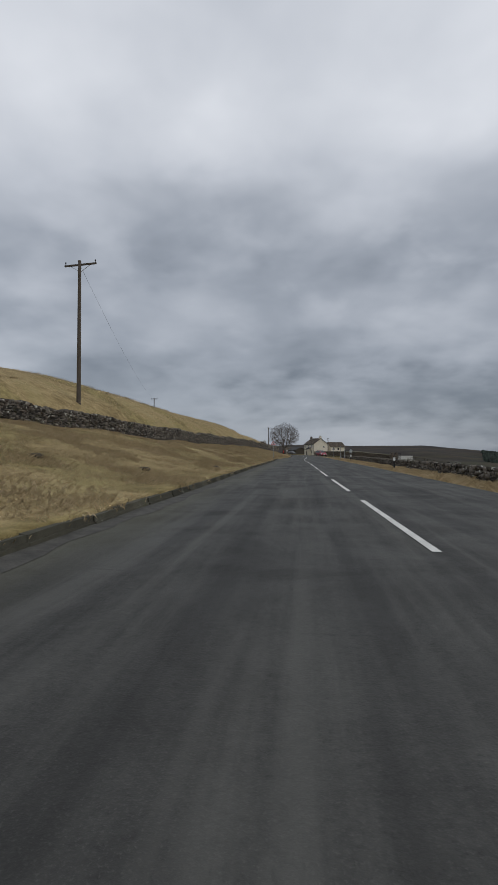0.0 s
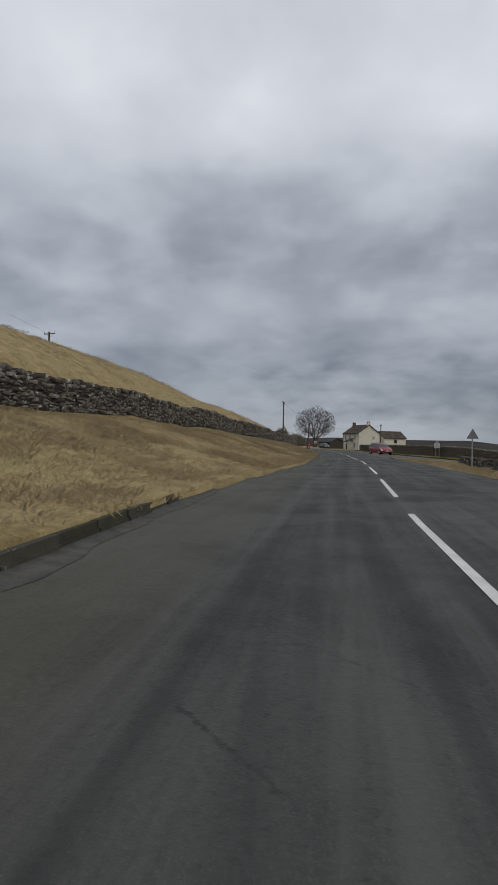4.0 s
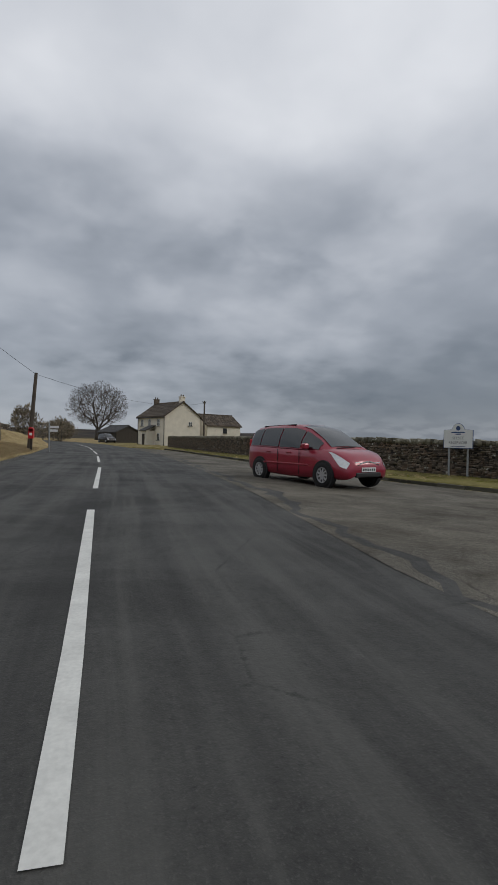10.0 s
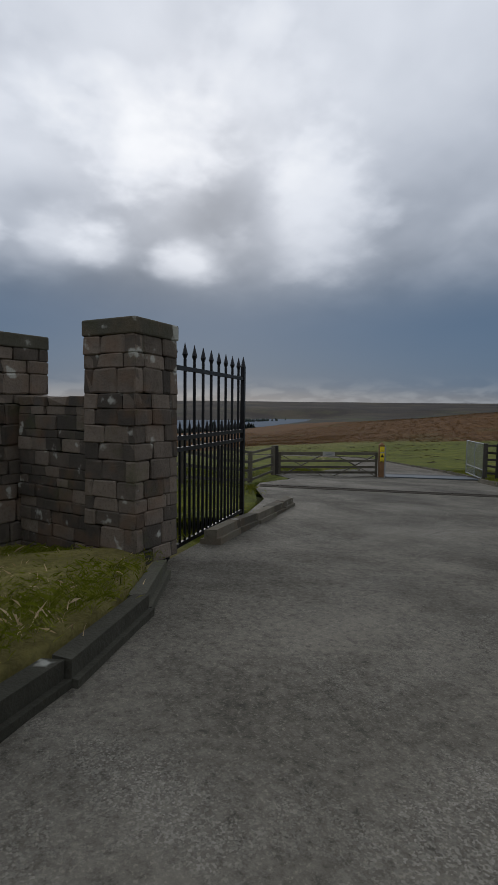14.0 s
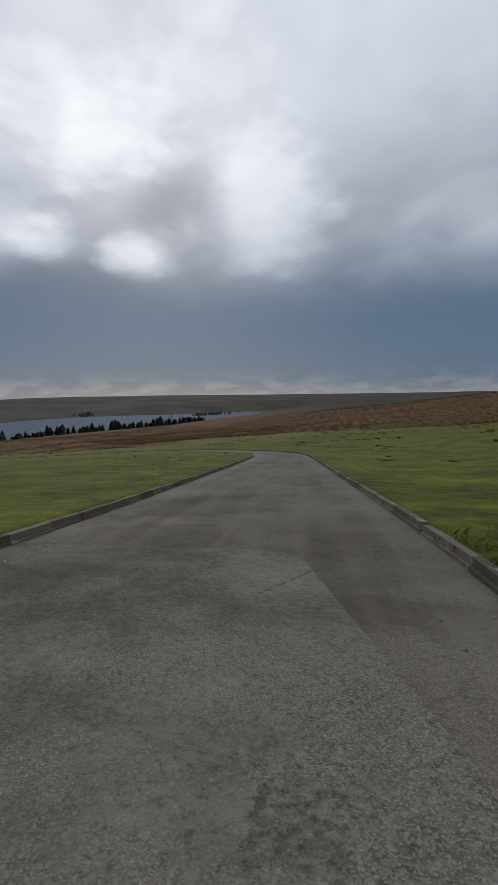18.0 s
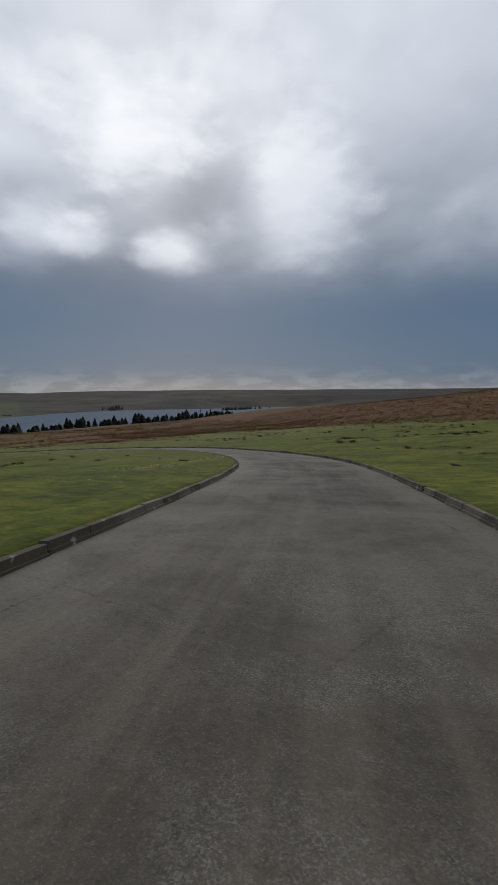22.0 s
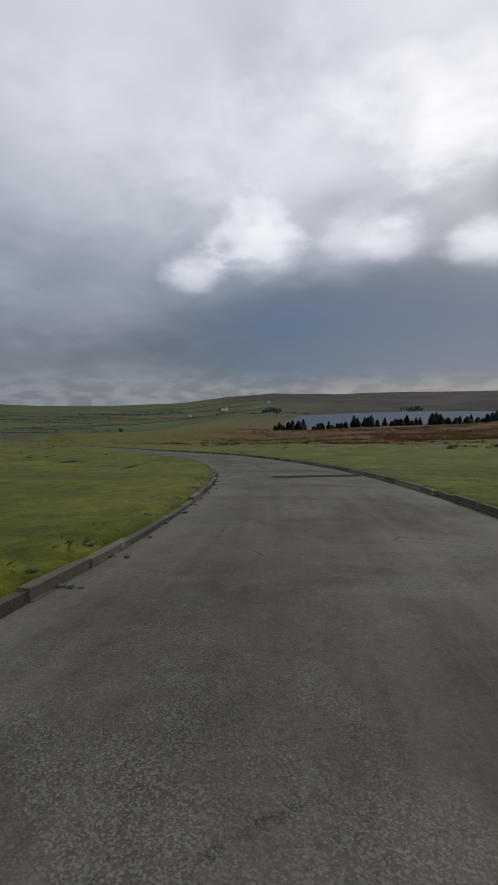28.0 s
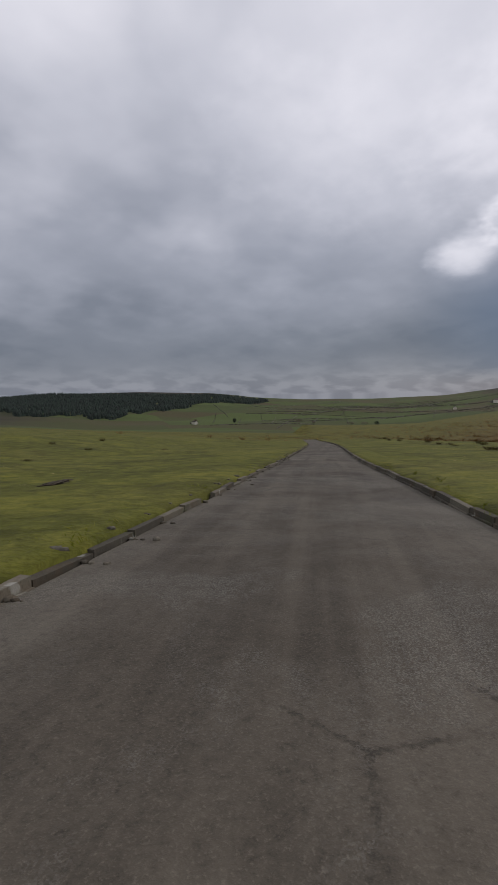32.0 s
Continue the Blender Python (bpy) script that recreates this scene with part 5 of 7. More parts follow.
    wide = math.hypot(GRID_B[0] - bx, GRID_B[1] - by)
    for px in (0.02, wide / 2, wide - 0.02):
        Geo().rod((px, 0, 0.05), (px, 0, 1.46), 0.022, n=8).make("upright", GALV, ob)
    for h in (0.06, 0.42, 1.46):
        Geo().rod((0, 0, h), (wide, 0, h), 0.02, n=8).make("rail", GALV, ob)
    g = Geo()
    k = 0.0
    while k < wide:
        g.rod((k, 0, 0.06), (k, 0, 1.46), 0.004, n=4, caps=False)
        k += 0.06
    for i in range(23):
        g.rod((0, 0, 0.1 + 0.06 * i), (wide, 0, 0.1 + 0.06 * i), 0.004, n=4, caps=False)
    tagged(g.make("mesh", GALV, ob), kind="stuff")
    # post and rail fences
    d = Vector((25.4 - GATE_A[0], 130.6 - GATE_A[1])).normalized()
    rail_fence([(GATE_A[0] + d.x * s, GATE_A[1] + d.y * s) for s in (0.3, 3.0, 5.6, 8.1, 10.5, 12.7)], 1.2, "weathered timber post and rail fence", WOOD, 4)
    e = Vector((-0.45, -0.89))
    rail_fence([(31.5 + e.x * s, 113.2 + e.y * s) for s in (-0.5, 0.0, 0.95)], 1.42, "dark timber post and rail fence by the grid", DARKWOOD, 5)
    wire_fence([(31.5 + e.x * s, 113.2 + e.y * s) for s in (1.75, 4.2, 7.0, 10.0, 13.0, 16.0, 19.0)], 1.38)
    # slot drain
    ob = thing("slot_drain", 29.35, 124.6, rz_at(27.6, 121) + 0.02, bearing(29.35, 124.6, 26.0, 118.6), "black steel grated drain across the drive", "drain")
    n = 60
    za, zb = rz_at(29.35, 124.6) - rz_at(27.6, 121), rz_at(26.0, 118.6) - rz_at(27.6, 121)
    length = math.hypot(3.35, 6.0)
    for k in range(n):
        t = (k + 0.5) / n
        Geo().box((length * t, 0, 0.004 + za + (zb - za) * t), (0.05, 0.26, 0.02)).make("grating_bar", GRATE, ob)
    Geo().bar((0, 0, za - 0.004), (length, 0, zb - 0.004), 0.28, 0.012).make("channel", GRATE, ob)
    for s in (-0.14, 0.14):
        Geo().bar((0, s, za + 0.004), (length, s, zb + 0.004), 0.03, 0.03).make("frame_bar", GRATE, ob)


def lane_drain():
    """A short grated drain by the kerb, where the lane straightens."""
    a, b = Vector((127.75, 78.95, 0)), Vector((128.75, 76.35, 0))
    a.z, b.z = rz_at(a.x, a.y) + 0.012, rz_at(b.x, b.y) + 0.012
    ob = thing("lane_drain", a.x, a.y, a.z, 0, "rusted steel grated drain across the lane edge", "drain")
    d = b - a
    side = Vector((d.y, -d.x, 0)).normalized()
    n = 46
    for k in range(n):
        c = d * ((k + 0.5) / n)
        Geo().bar(c - side * 0.14, c + side * 0.14, 0.034, 0.02).make("grating_bar", GRATE, ob)
    for q in (-0.16, 0.16):
        Geo().bar(side * q, d + side * q, 0.03, 0.026).make("frame_bar", GRATE, ob)


def rail_fence(spots, high, label, mat, rails):
    x0, y0 = spots[0]
    ob = thing("rail_fence", x0, y0, ground_z(x0, y0), 0, label, "fence")
    tops = []
    for x, y in spots:
        z = ground_z(x, y) - ground_z(x0, y0)
        tops.append((x - x0, y - y0, z))
        Geo().box((x - x0, y - y0, z + high / 2 - 0.05), (0.13, 0.13, high + 0.1), rz=math.radians(RNG.uniform(0, 20)), taper=0.96).make("post", mat, ob, soft=0.008)
    for a, b in zip(tops, tops[1:]):
        for k in range(rails):
            h = high * (0.16 + 0.78 * k / (rails - 1))
            Geo().bar((a[0], a[1], a[2] + h + RNG.normal(0, 0.015)), (b[0], b[1], b[2] + h + RNG.normal(0, 0.015)), 0.035, 0.085).make("rail", mat, ob)
    return ob


def wire_fence(spots, high):
    x0, y0 = spots[0]
    ob = thing("wire_fence", x0, y0, ground_z(x0, y0), 0, "thin timber posts with stock wire", "fence")
    prev = None
    for x, y in spots:
        p = Vector((x - x0, y - y0, ground_z(x, y) - ground_z(x0, y0)))
        Geo().box(p + Vector((0, 0, high / 2 - 0.05)), (0.1, 0.1, high + 0.1), taper=0.95).make("post", DARKWOOD, ob)
        if prev is not None:
            for h in (0.25, 0.5, 0.75, 1.0, 1.15):
                Geo().rod(prev + Vector((0, 0, h)), p + Vector((0, 0, h)), 0.004, n=4).make("wire", GALV, ob)
        prev = p


def telegraph_pole(x, y, high, lean=(0, 0), arm=1.3, arm_turn=0.0, label="tall weathered timber telegraph pole with crossarm", z=None):
    ob = thing("telegraph_pole", x, y, (ground_z(x, y) if z is None else z) - 0.2, arm_turn, label, "telegraph pole", "poles along the road")
    top = Vector((lean[0], lean[1], high))
    Geo().rod((0, 0, 0), top, 0.15, 0.10, 10).make("shaft", POLEWOOD, ob, smooth=False)
    if arm:
        c = top * ((high - 0.25) / high)
        Geo().box(c + Vector((0, 0.1, 0)), (arm, 0.09, 0.11)).make("crossarm", POLEWOOD, ob)
        for s in (-1, 1):
            Geo().bar(c + Vector((s * arm * 0.33, 0.1, -0.03)), c + Vector((0, 0.1, -0.5)), 0.03, 0.03).make("stay", GALV, ob)
        for s in (-0.47, 0.0, 0.47):
            q = c + Vector((s * arm, 0.1, 0.05))
            Geo().rod(q, q + Vector((0, 0, 0.1)), 0.02).rod(q + Vector((0, 0, 0.1)), q + Vector((0, 0, 0.22)), 0.05, 0.03, 8).make("insulator", TRIM, ob)
    return ob


def cable(a, b, sag, label="slack black overhead cable between poles", r=0.011):
    a, b = Vector(a), Vector(b)
    g = Geo()
    prev = a
    for i in range(1, 15):
        t = i / 14
        p = a.lerp(b, t) - Vector((0, 0, sag * 4 * t * (1 - t)))
        g.rod(prev, p, r, n=5, caps=False)
        prev = p
    tagged(g.make("overhead_cable", WIRE), label, "cable")


def warning_sign(x, y, z, rz, label, plate_mat, facing=True, high=1.95):
    ob = thing("warning_sign", x, y, z, rz, label, "road sign")
    Geo().rod((0, 0, -0.1), (0, 0, high), 0.035, n=10).make("pole", GALV, ob)
    s = 0.6
    h = s * 0.866
    tri = [(-s / 2, 0), (s / 2, 0), (0, h)]
    m = Matrix.Translation((0, -0.05, high - h + 0.03))
    plate = Geo().prism(tri, 0.012, m).make("plate", plate_mat, ob, label="red-bordered triangular plate" if facing else "grey back of a triangular plate")
    if facing:
        k = 0.66
        inner = [(px * k, (pz - h / 3) * k + h / 3) for px, pz in tri]
        Geo().prism(inner, 0.004, m @ Matrix.Translation((0, -0.006, 0))).make("face", WHITE, plate)
        Geo().box((0.0, -0.058, high - h + 0.03 + 0.16), (0.055, 0.003, 0.2)).make("symbol_bar", SIGNBLACK, plate)
        Geo().box((0.055, -0.058, high - h + 0.03 + 0.15), (0.07, 0.003, 0.04)).make("symbol_arm", SIGNBLACK, plate)
    return ob


def verge_marker(x, y):
    ob = thing("verge_marker", x, y, ground_z(x, y), 0, "black and white plastic verge marker post", "marker post", "verge markers")
    Geo().box((0, 0, 0.45), (0.12, 0.1, 0.95), taper=0.95).make("shaft", TRIM, ob, soft=0.01)
    Geo().box((0, -0.004, 0.78), (0.122, 0.1, 0.24)).make("band", WHITE, ob, label="white reflector band")
    return ob


def lettering(body, size, x, z, parent, mat):
    cu = bpy.data.curves.new("lettering", "FONT")
    cu.body, cu.size, cu.align_x, cu.extrude = body, size, "CENTER", 0.001
    ob = new("lettering", cu)
    cu.materials.append(mat)
    ob.parent = parent
    ob.matrix_basis = pose(x, -0.04, z, 90, 0, 0)
    return ob


def reservoir_sign():
    ax, ay, bx, by = 13.75, 148.1, 13.5, 146.55
    z = ground_z(13.6, 147.3)
    ob = thing("reservoir_sign", (ax + bx) / 2, (ay + by) / 2, z, bearing(bx, by, ax, ay) + 180 + 38, "white reservoir name board with arched top on two steel posts", "sign")
    for s in (-0.42, 0.42):
        Geo().rod((s, 0.03, -0.1), (s, 0.03, 1.75), 0.045, n=10).make("post", GALV, ob)
    w, lo, hi = 1.32, 1.22, 2.02
    arch = [(0.28 * math.cos(a), hi + 0.30 * math.sin(a)) for a in np.linspace(0.15, math.pi - 0.15, 11)]
    out = [(-w / 2, lo), (w / 2, lo), (w / 2, hi)] + arch + [(-w / 2, hi)]
    Geo().prism(out, 0.03, Matrix.Translation((0, -0.03, 0))).make("rim", SIGNBLUE, ob, label="dark blue board edge")
    inner = [(px * 0.965, lo + 0.025 + (pz - lo) * 0.965) for px, pz in out]
    Geo().prism(inner, 0.006, Matrix.Translation((0, -0.036, 0))).make("board", WHITE, ob)
    Geo().prism([(0.1 * math.cos(a), hi + 0.08 + 0.1 * math.sin(a)) for a in np.linspace(0, 2 * math.pi, 14, endpoint=False)], 0.004, Matrix.Translation((0, -0.04, 0))).make("emblem", SIGNBLUE, ob)
    for zc, ww, hh in ((1.92, 0.62, 0.05), (1.845, 0.24, 0.045), (1.31, 0.66, 0.022)):
        Geo().box((0, -0.038, zc), (ww, 0.004, hh)).make("small_print", SIGNBLUE, ob)
    lettering("SELSET", 0.17, 0, 1.62, ob, SIGNGREY)
    lettering("RESERVOIR", 0.17, 0, 1.42, ob, SIGNGREY)
    return ob


def sack(x, y, w, h, mat, label, turn):
    """A slumped, creased bag with a tied neck."""
    ob = thing("sandbag", x, y, ground_z(x, y) + 0.02, turn, label, "sandbag", "bags along the wall")
    bm = bmesh.new()
    bmesh.ops.create_icosphere(bm, subdivisions=4, radius=0.5)
    for v in bm.verts:
        p = v.co.copy()
        q = p * 2.3 + Vector((x, y, 0)) * 3
        v.co *= 1 + 0.30 * noise.noise(q) + 0.10 * noise.noise(q * 3) + 0.05 * abs(noise.noise(q * 7))
        v.co.x *= 1 - 0.3 * max(0, p.x) * 2
        v.co.z = max(v.co.z * (1 - 0.25 * max(0, p.x)), -0.22)
    me = bpy.data.meshes.new("bag")
    bm.to_mesh(me)
    bm.free()
    me.shade_smooth()
    o = finish(new("bag", me), mat)
    o.parent = ob
    o.matrix_basis = Matrix.Translation((0, 0, h * 0.2)) @ Matrix.Diagonal((w, w * 0.55, h, 1))
    Geo().rod((w * 0.30, 0, h * 0.25), (w * 0.46, 0.02, h * 0.34), 0.03, 0.055, 7).make("tied_neck", mat, ob)


def build_roadside():
    telegraph_pole(-15.0, 32.0, 9.8, arm=2.4, arm_turn=-8)
    telegraph_pole(-39.5, 129.0, 8.3, arm=1.8, arm_turn=-10)
    telegraph_pole(-11.2, 160.0, 7.1, arm=0.5, arm_turn=0, label="tall grey telegraph pole behind the field wall")
    telegraph_pole(-6.9, 163.0, 5.2, lean=(0.35, 0), arm=0, label="leaning timber pole beside the post box")
    telegraph_pole(9.6, 200.5, 7.0, arm=0.5, label="dark timber pole beside the white house")
    cable((-15.0, 32.1, ground_z(-15, 32) + 9.3), (-39.5, 129, ground_z(-39.5, 129) + 7.9), 1.4, r=0.007)
    cable((-11.6, 160, ground_z(-11.6, 160) + 6.9), (-6.55, 163, ground_z(-6.9, 163) + 4.9), 0.12)
    cable((-6.55, 163, ground_z(-6.9, 163) + 4.9), (9.6, 200.5, ground_z(9.6, 200.5) + 6.5), 1.0)
    warning_sign(-4.2, 69.3, ground_z(-4.5, 69.3), 0, "red and white triangular side-road warning sign", SIGNRED, True, 2.4)
    warning_sign(5.6, 95.0, ground_z(5.6, 95.0), 0, "grey back of a triangular road sign", SIGNGREY, False, 2.2)
    verge_marker(6.5, 37.0)
    verge_marker(6.1, 66.0)
    verge_marker(6.7, 12.0)
    for px in (5.5, 6.1):
        post("sign_post", px, 76.0, 2.15, 0.07, GALV, "bare grey steel post on the verge", group="bare posts")
    reservoir_sign()
    for x, y, w, h, m, turn in ((16.9, 137.7, 0.5, 0.26, SACK, 20), (17.1, 137.2, 0.52, 0.24, SACK, 120), (17.35, 136.5, 0.5, 0.22, SACK, 75), (17.55, 135.8, 0.55, 0.2, SACK, 100), (16.75, 138.1, 0.45, 0.2, PALESACK, 40),
                                (17.4, 136.2, 0.36, 0.18, PALESACK, 150), (16.5, 138.6, 0.42, 0.2, PALESACK, 10), (19.2, 133.35, 0.6, 0.26, SACK, 60), (19.75, 132.85, 0.42, 0.22, PALESACK, 130), (17.3, 136.8, 0.4, 0.18, SACK, 80)):
        sack(x - 0.1, y - 0.05, w * 1.1, h * 0.8, m, ("dirty yellow" if m is SACK else "dirty white") + " sandbag slumped in grass at the wall foot", turn)
    # post box and finger post
    x, y = -6.4, 161.0
    ob = thing("post_box", x, y, ground_z(x, y), 0, "small red post box on a post", "post box")
    Geo().box((0, 0, 0.4), (0.14, 0.14, 0.85)).make("post", DARKWOOD, ob)
    Geo().box((0, 0, 1.05), (0.3, 0.34, 0.6)).rod((0, -0.17, 1.3), (0, 0.17, 1.3), 0.15, n=12).make("box", POSTRED, ob, soft=0.01)
    Geo().box((0, -0.175, 1.2), (0.18, 0.012, 0.03)).make("slot", SIGNBLACK, ob)
    Geo().box((0, -0.175, 1.02), (0.16, 0.008, 0.16)).make("notice", WHITE, ob)
    x, y = -5.6, 162.5
    ob = thing("finger_post", x, y, ground_z(x, y), 0, "white finger post with direction arms", "road sign")
    Geo().rod((0, 0, -0.1), (0, 0, 1.9), 0.045, n=8).make("pole", GALV, ob)
    for k, z in ((1, 1.65), (-1, 1.42)):
        Geo().box((0.3 * k if k > 0 else 0.24, 0, z), (0.55, 0.03, 0.15)).make("arm", WHITE, ob)
    # field wall gateway
    for px, py in ((-9.2, 163.6), (-9.6, 166.4)):
        ob = thing("stone_gatepost", px, py, ground_z(px, py) - 0.1, 12, "rough upright stone gatepost", "gatepost", "field gateposts")
        Geo().box((0, 0, 0.7), (0.36, 0.32, 1.4), taper=0.8).make("slab", DRYSTONE, ob, soft=0.03)
    # low soil heaps on the verge
    for x, y, r in ((-7.6, 13.5, 0.24), (-5.6, 17.2, 0.22), (-4.6, 26.0, 0.2)):
        bm = bmesh.new()
        bmesh.ops.create_icosphere(bm, subdivisions=3, radius=r)
        for v in bm.verts:
            v.co *= 1 + 0.25 * noise.noise(v.co * 6)
            v.co.z *= 0.4
        me = bpy.data.meshes.new("molehill")
        bm.to_mesh(me)
        bm.free()
        ob = tagged(finish(new("molehill", me), MUD), "dark crumbled molehill in the grass", "molehill", "molehills")
        ob.location = (x, y, ground_z(x, y) + 0.02)
    # bare soil showing through the pasture
    rs = random.Random(12)
    for d, x in ((6, 60), (7.5, 66), (9, 58), (12, 72), (5.5, 78), (14, 84), (8, 92), (-6, 62), (-8, 66), (-5, 84), (-6.5, 87), (-9, 98), (-7, 120), (-5.5, 133), (-9, 141), (-12, 150), (7, 150), (-6, 160), (11, 128)):
        i = int(np.argmin(np.abs(DRIVE[:, 0] - x)))
        px, py = DRIVE[i, 0] + DRIVE_N[i, 0] * d, DRIVE[i, 1] + DRIVE_N[i, 1] * d
        bm = bmesh.new()
        bmesh.ops.create_icosphere(bm, subdivisions=4, radius=1.0)
        lx, ly = rs.uniform(0.25, 0.8), rs.uniform(0.06, 0.13)
        for v in bm.verts:
            k = 1 + 0.7 * noise.noise(v.co * 2.7 + Vector((px, py, 0))) + 0.3 * noise.noise(v.co * 8)
            v.co = Vector((v.co.x * lx * k, v.co.y * ly * k + 0.06 * math.sin(v.co.x * 2.2 + d), v.co.z * 0.03 * k))
        me = bpy.data.meshes.new("soil_scar")
        bm.to_mesh(me)
        bm.free()
        ob = tagged(finish(new("soil_scar", me), MUD, True), "thin scar of bare dark soil in the pasture", "bare soil", "pasture scars")
        ob.matrix_world = pose(px, py, ground_z(px, py) + 0.03, 0, 0, rs.uniform(-40, 30))


build_walls()
build_kerbs()
build_entrance()
lane_drain()
build_roadside()


# ---------------------------------------------------------------- the white house and its yard
def roof_slates(parent, length, run, rise, eave, y0, mat, name="roof", over=0.25, x0=0.0):
    """Two slopes of slates in rows on a gabled box that runs along x."""
    half = run / 2
    slope = math.hypot(half + over, rise * (half + over) / half)
    body = Geo()
    for s in (-1, 1):
        ridge = Vector((0, y0 + half, eave + rise))
        foot = Vector((0, y0 + half + s * (half + over), eave - rise * over / half))
        body.take([(x0 - over, foot.y, foot.z), (x0 + length + over, foot.y, foot.z), (x0 + length + over, ridge.y, ridge.z), (x0 - over, ridge.y, ridge.z),
                   (x0 - over, foot.y, foot.z + 0.12), (x0 + length + over, foot.y, foot.z + 0.12), (x0 + length + over, ridge.y, ridge.z + 0.12), (x0 - over, ridge.y, ridge.z + 0.12)],
                  BOXF.tolist())
    roof = body.make(name, mat, parent)
    rows = []
    n = max(4, int(slope / 0.42))
    for s in (-1, 1):
        ridge = np.array([0, y0 + half, eave + rise + 0.14])
        foot = np.array([0, y0 + half + s * (half + over), eave - rise * over / half + 0.14])
        tilt = math.atan2(ridge[2] - foot[2], abs(ridge[1] - foot[1])) * (-s)
        for i in range(n):
            c = foot + (ridge - foot) * (i + 0.5) / n
            x = x0 - over
            while x < x0 + length + over - 0.1:
                w = min(RNG.uniform(0.3, 0.6), x0 + length + over - x)
                v = BOX * (w * 0.96, slope / n * 1.08, 0.03) + RNG.uniform(-0.006, 0.006, BOX.shape)
                ct, st = math.cos(tilt), math.sin(tilt)
                v = np.stack([v[:, 0] + x + w / 2, v[:, 1] * ct - v[:, 2] * st + c[1], v[:, 1] * st + v[:, 2] * ct + c[2] + RNG.uniform(0, 0.015)], 1)
                rows.append(v)
                x += w
    tagged(join_solids("slates", mat, np.array(rows), BOXF, roof), kind="stuff")
    Geo().rod((x0 - over, y0 + half, eave + rise + 0.15), (x0 + length + over, y0 + half, eave + rise + 0.15), 0.1, n=8).make("ridge_tiles", mat, roof)
    return roof


def window_unit(parent, x, y, z, w, h, along, frame=WHITE):
    """A window let into a wall face at x, y: along 'x' faces -y, along 'y' faces -x."""
    o = new("window")
    o.parent = parent
    o.matrix_basis = pose(x, y, z, 0, 0, 0 if along == "x" else -90)
    g = Geo()
    t = 0.06
    g.box((0, -0.01, h / 2 + 0.0), (w + 0.02, 0.06, t)).box((0, -0.01, -h / 2), (w + 0.02, 0.06, t))
    g.box((-w / 2, -0.01, 0), (t, 0.06, h)).box((w / 2, -0.01, 0), (t, 0.06, h)).box((0, -0.012, 0), (0.04, 0.05, h)).box((0, -0.012, 0), (w, 0.05, 0.035))
    g.make("window_frame", frame, o)
    Geo().box((0, 0.005, 0), (w, 0.03, h)).make("pane", GLASS, o)
    Geo().box((0, -0.05, -h / 2 - 0.06), (w + 0.2, 0.16, 0.07)).make("sill", COPING, o)
    return o


def gable_body(length, run, eave, rise):
    """A gabled box along x from 0, across y from 0."""
    g = Geo()
    g.take([(0, 0, -0.6), (length, 0, -0.6), (length, run, -0.6), (0, run, -0.6), (0, 0, eave), (length, 0, eave), (length, run, eave), (0, run, eave), (0, run / 2, eave + rise), (length, run / 2, eave + rise)],
           ((0, 1, 5, 4), (3, 7, 6, 2), (0, 4, 8, 7, 3), (1, 2, 6, 9, 5), (4, 5, 9, 8), (7, 8, 9, 6)))
    return g


def chimney(parent, x, y, z, mat):
    g = Geo().box((x, y, z), (0.6, 0.75, 1.3)).box((x, y, z + 0.62), (0.72, 0.88, 0.1))
    c = g.make("chimney", mat, parent)
    for s in (-0.18, 0.18):
        Geo().rod((x, y + s, z + 0.66), (x, y + s, z + 0.98), 0.1, 0.085, 10).make("chimney_pot", SLATE, c)


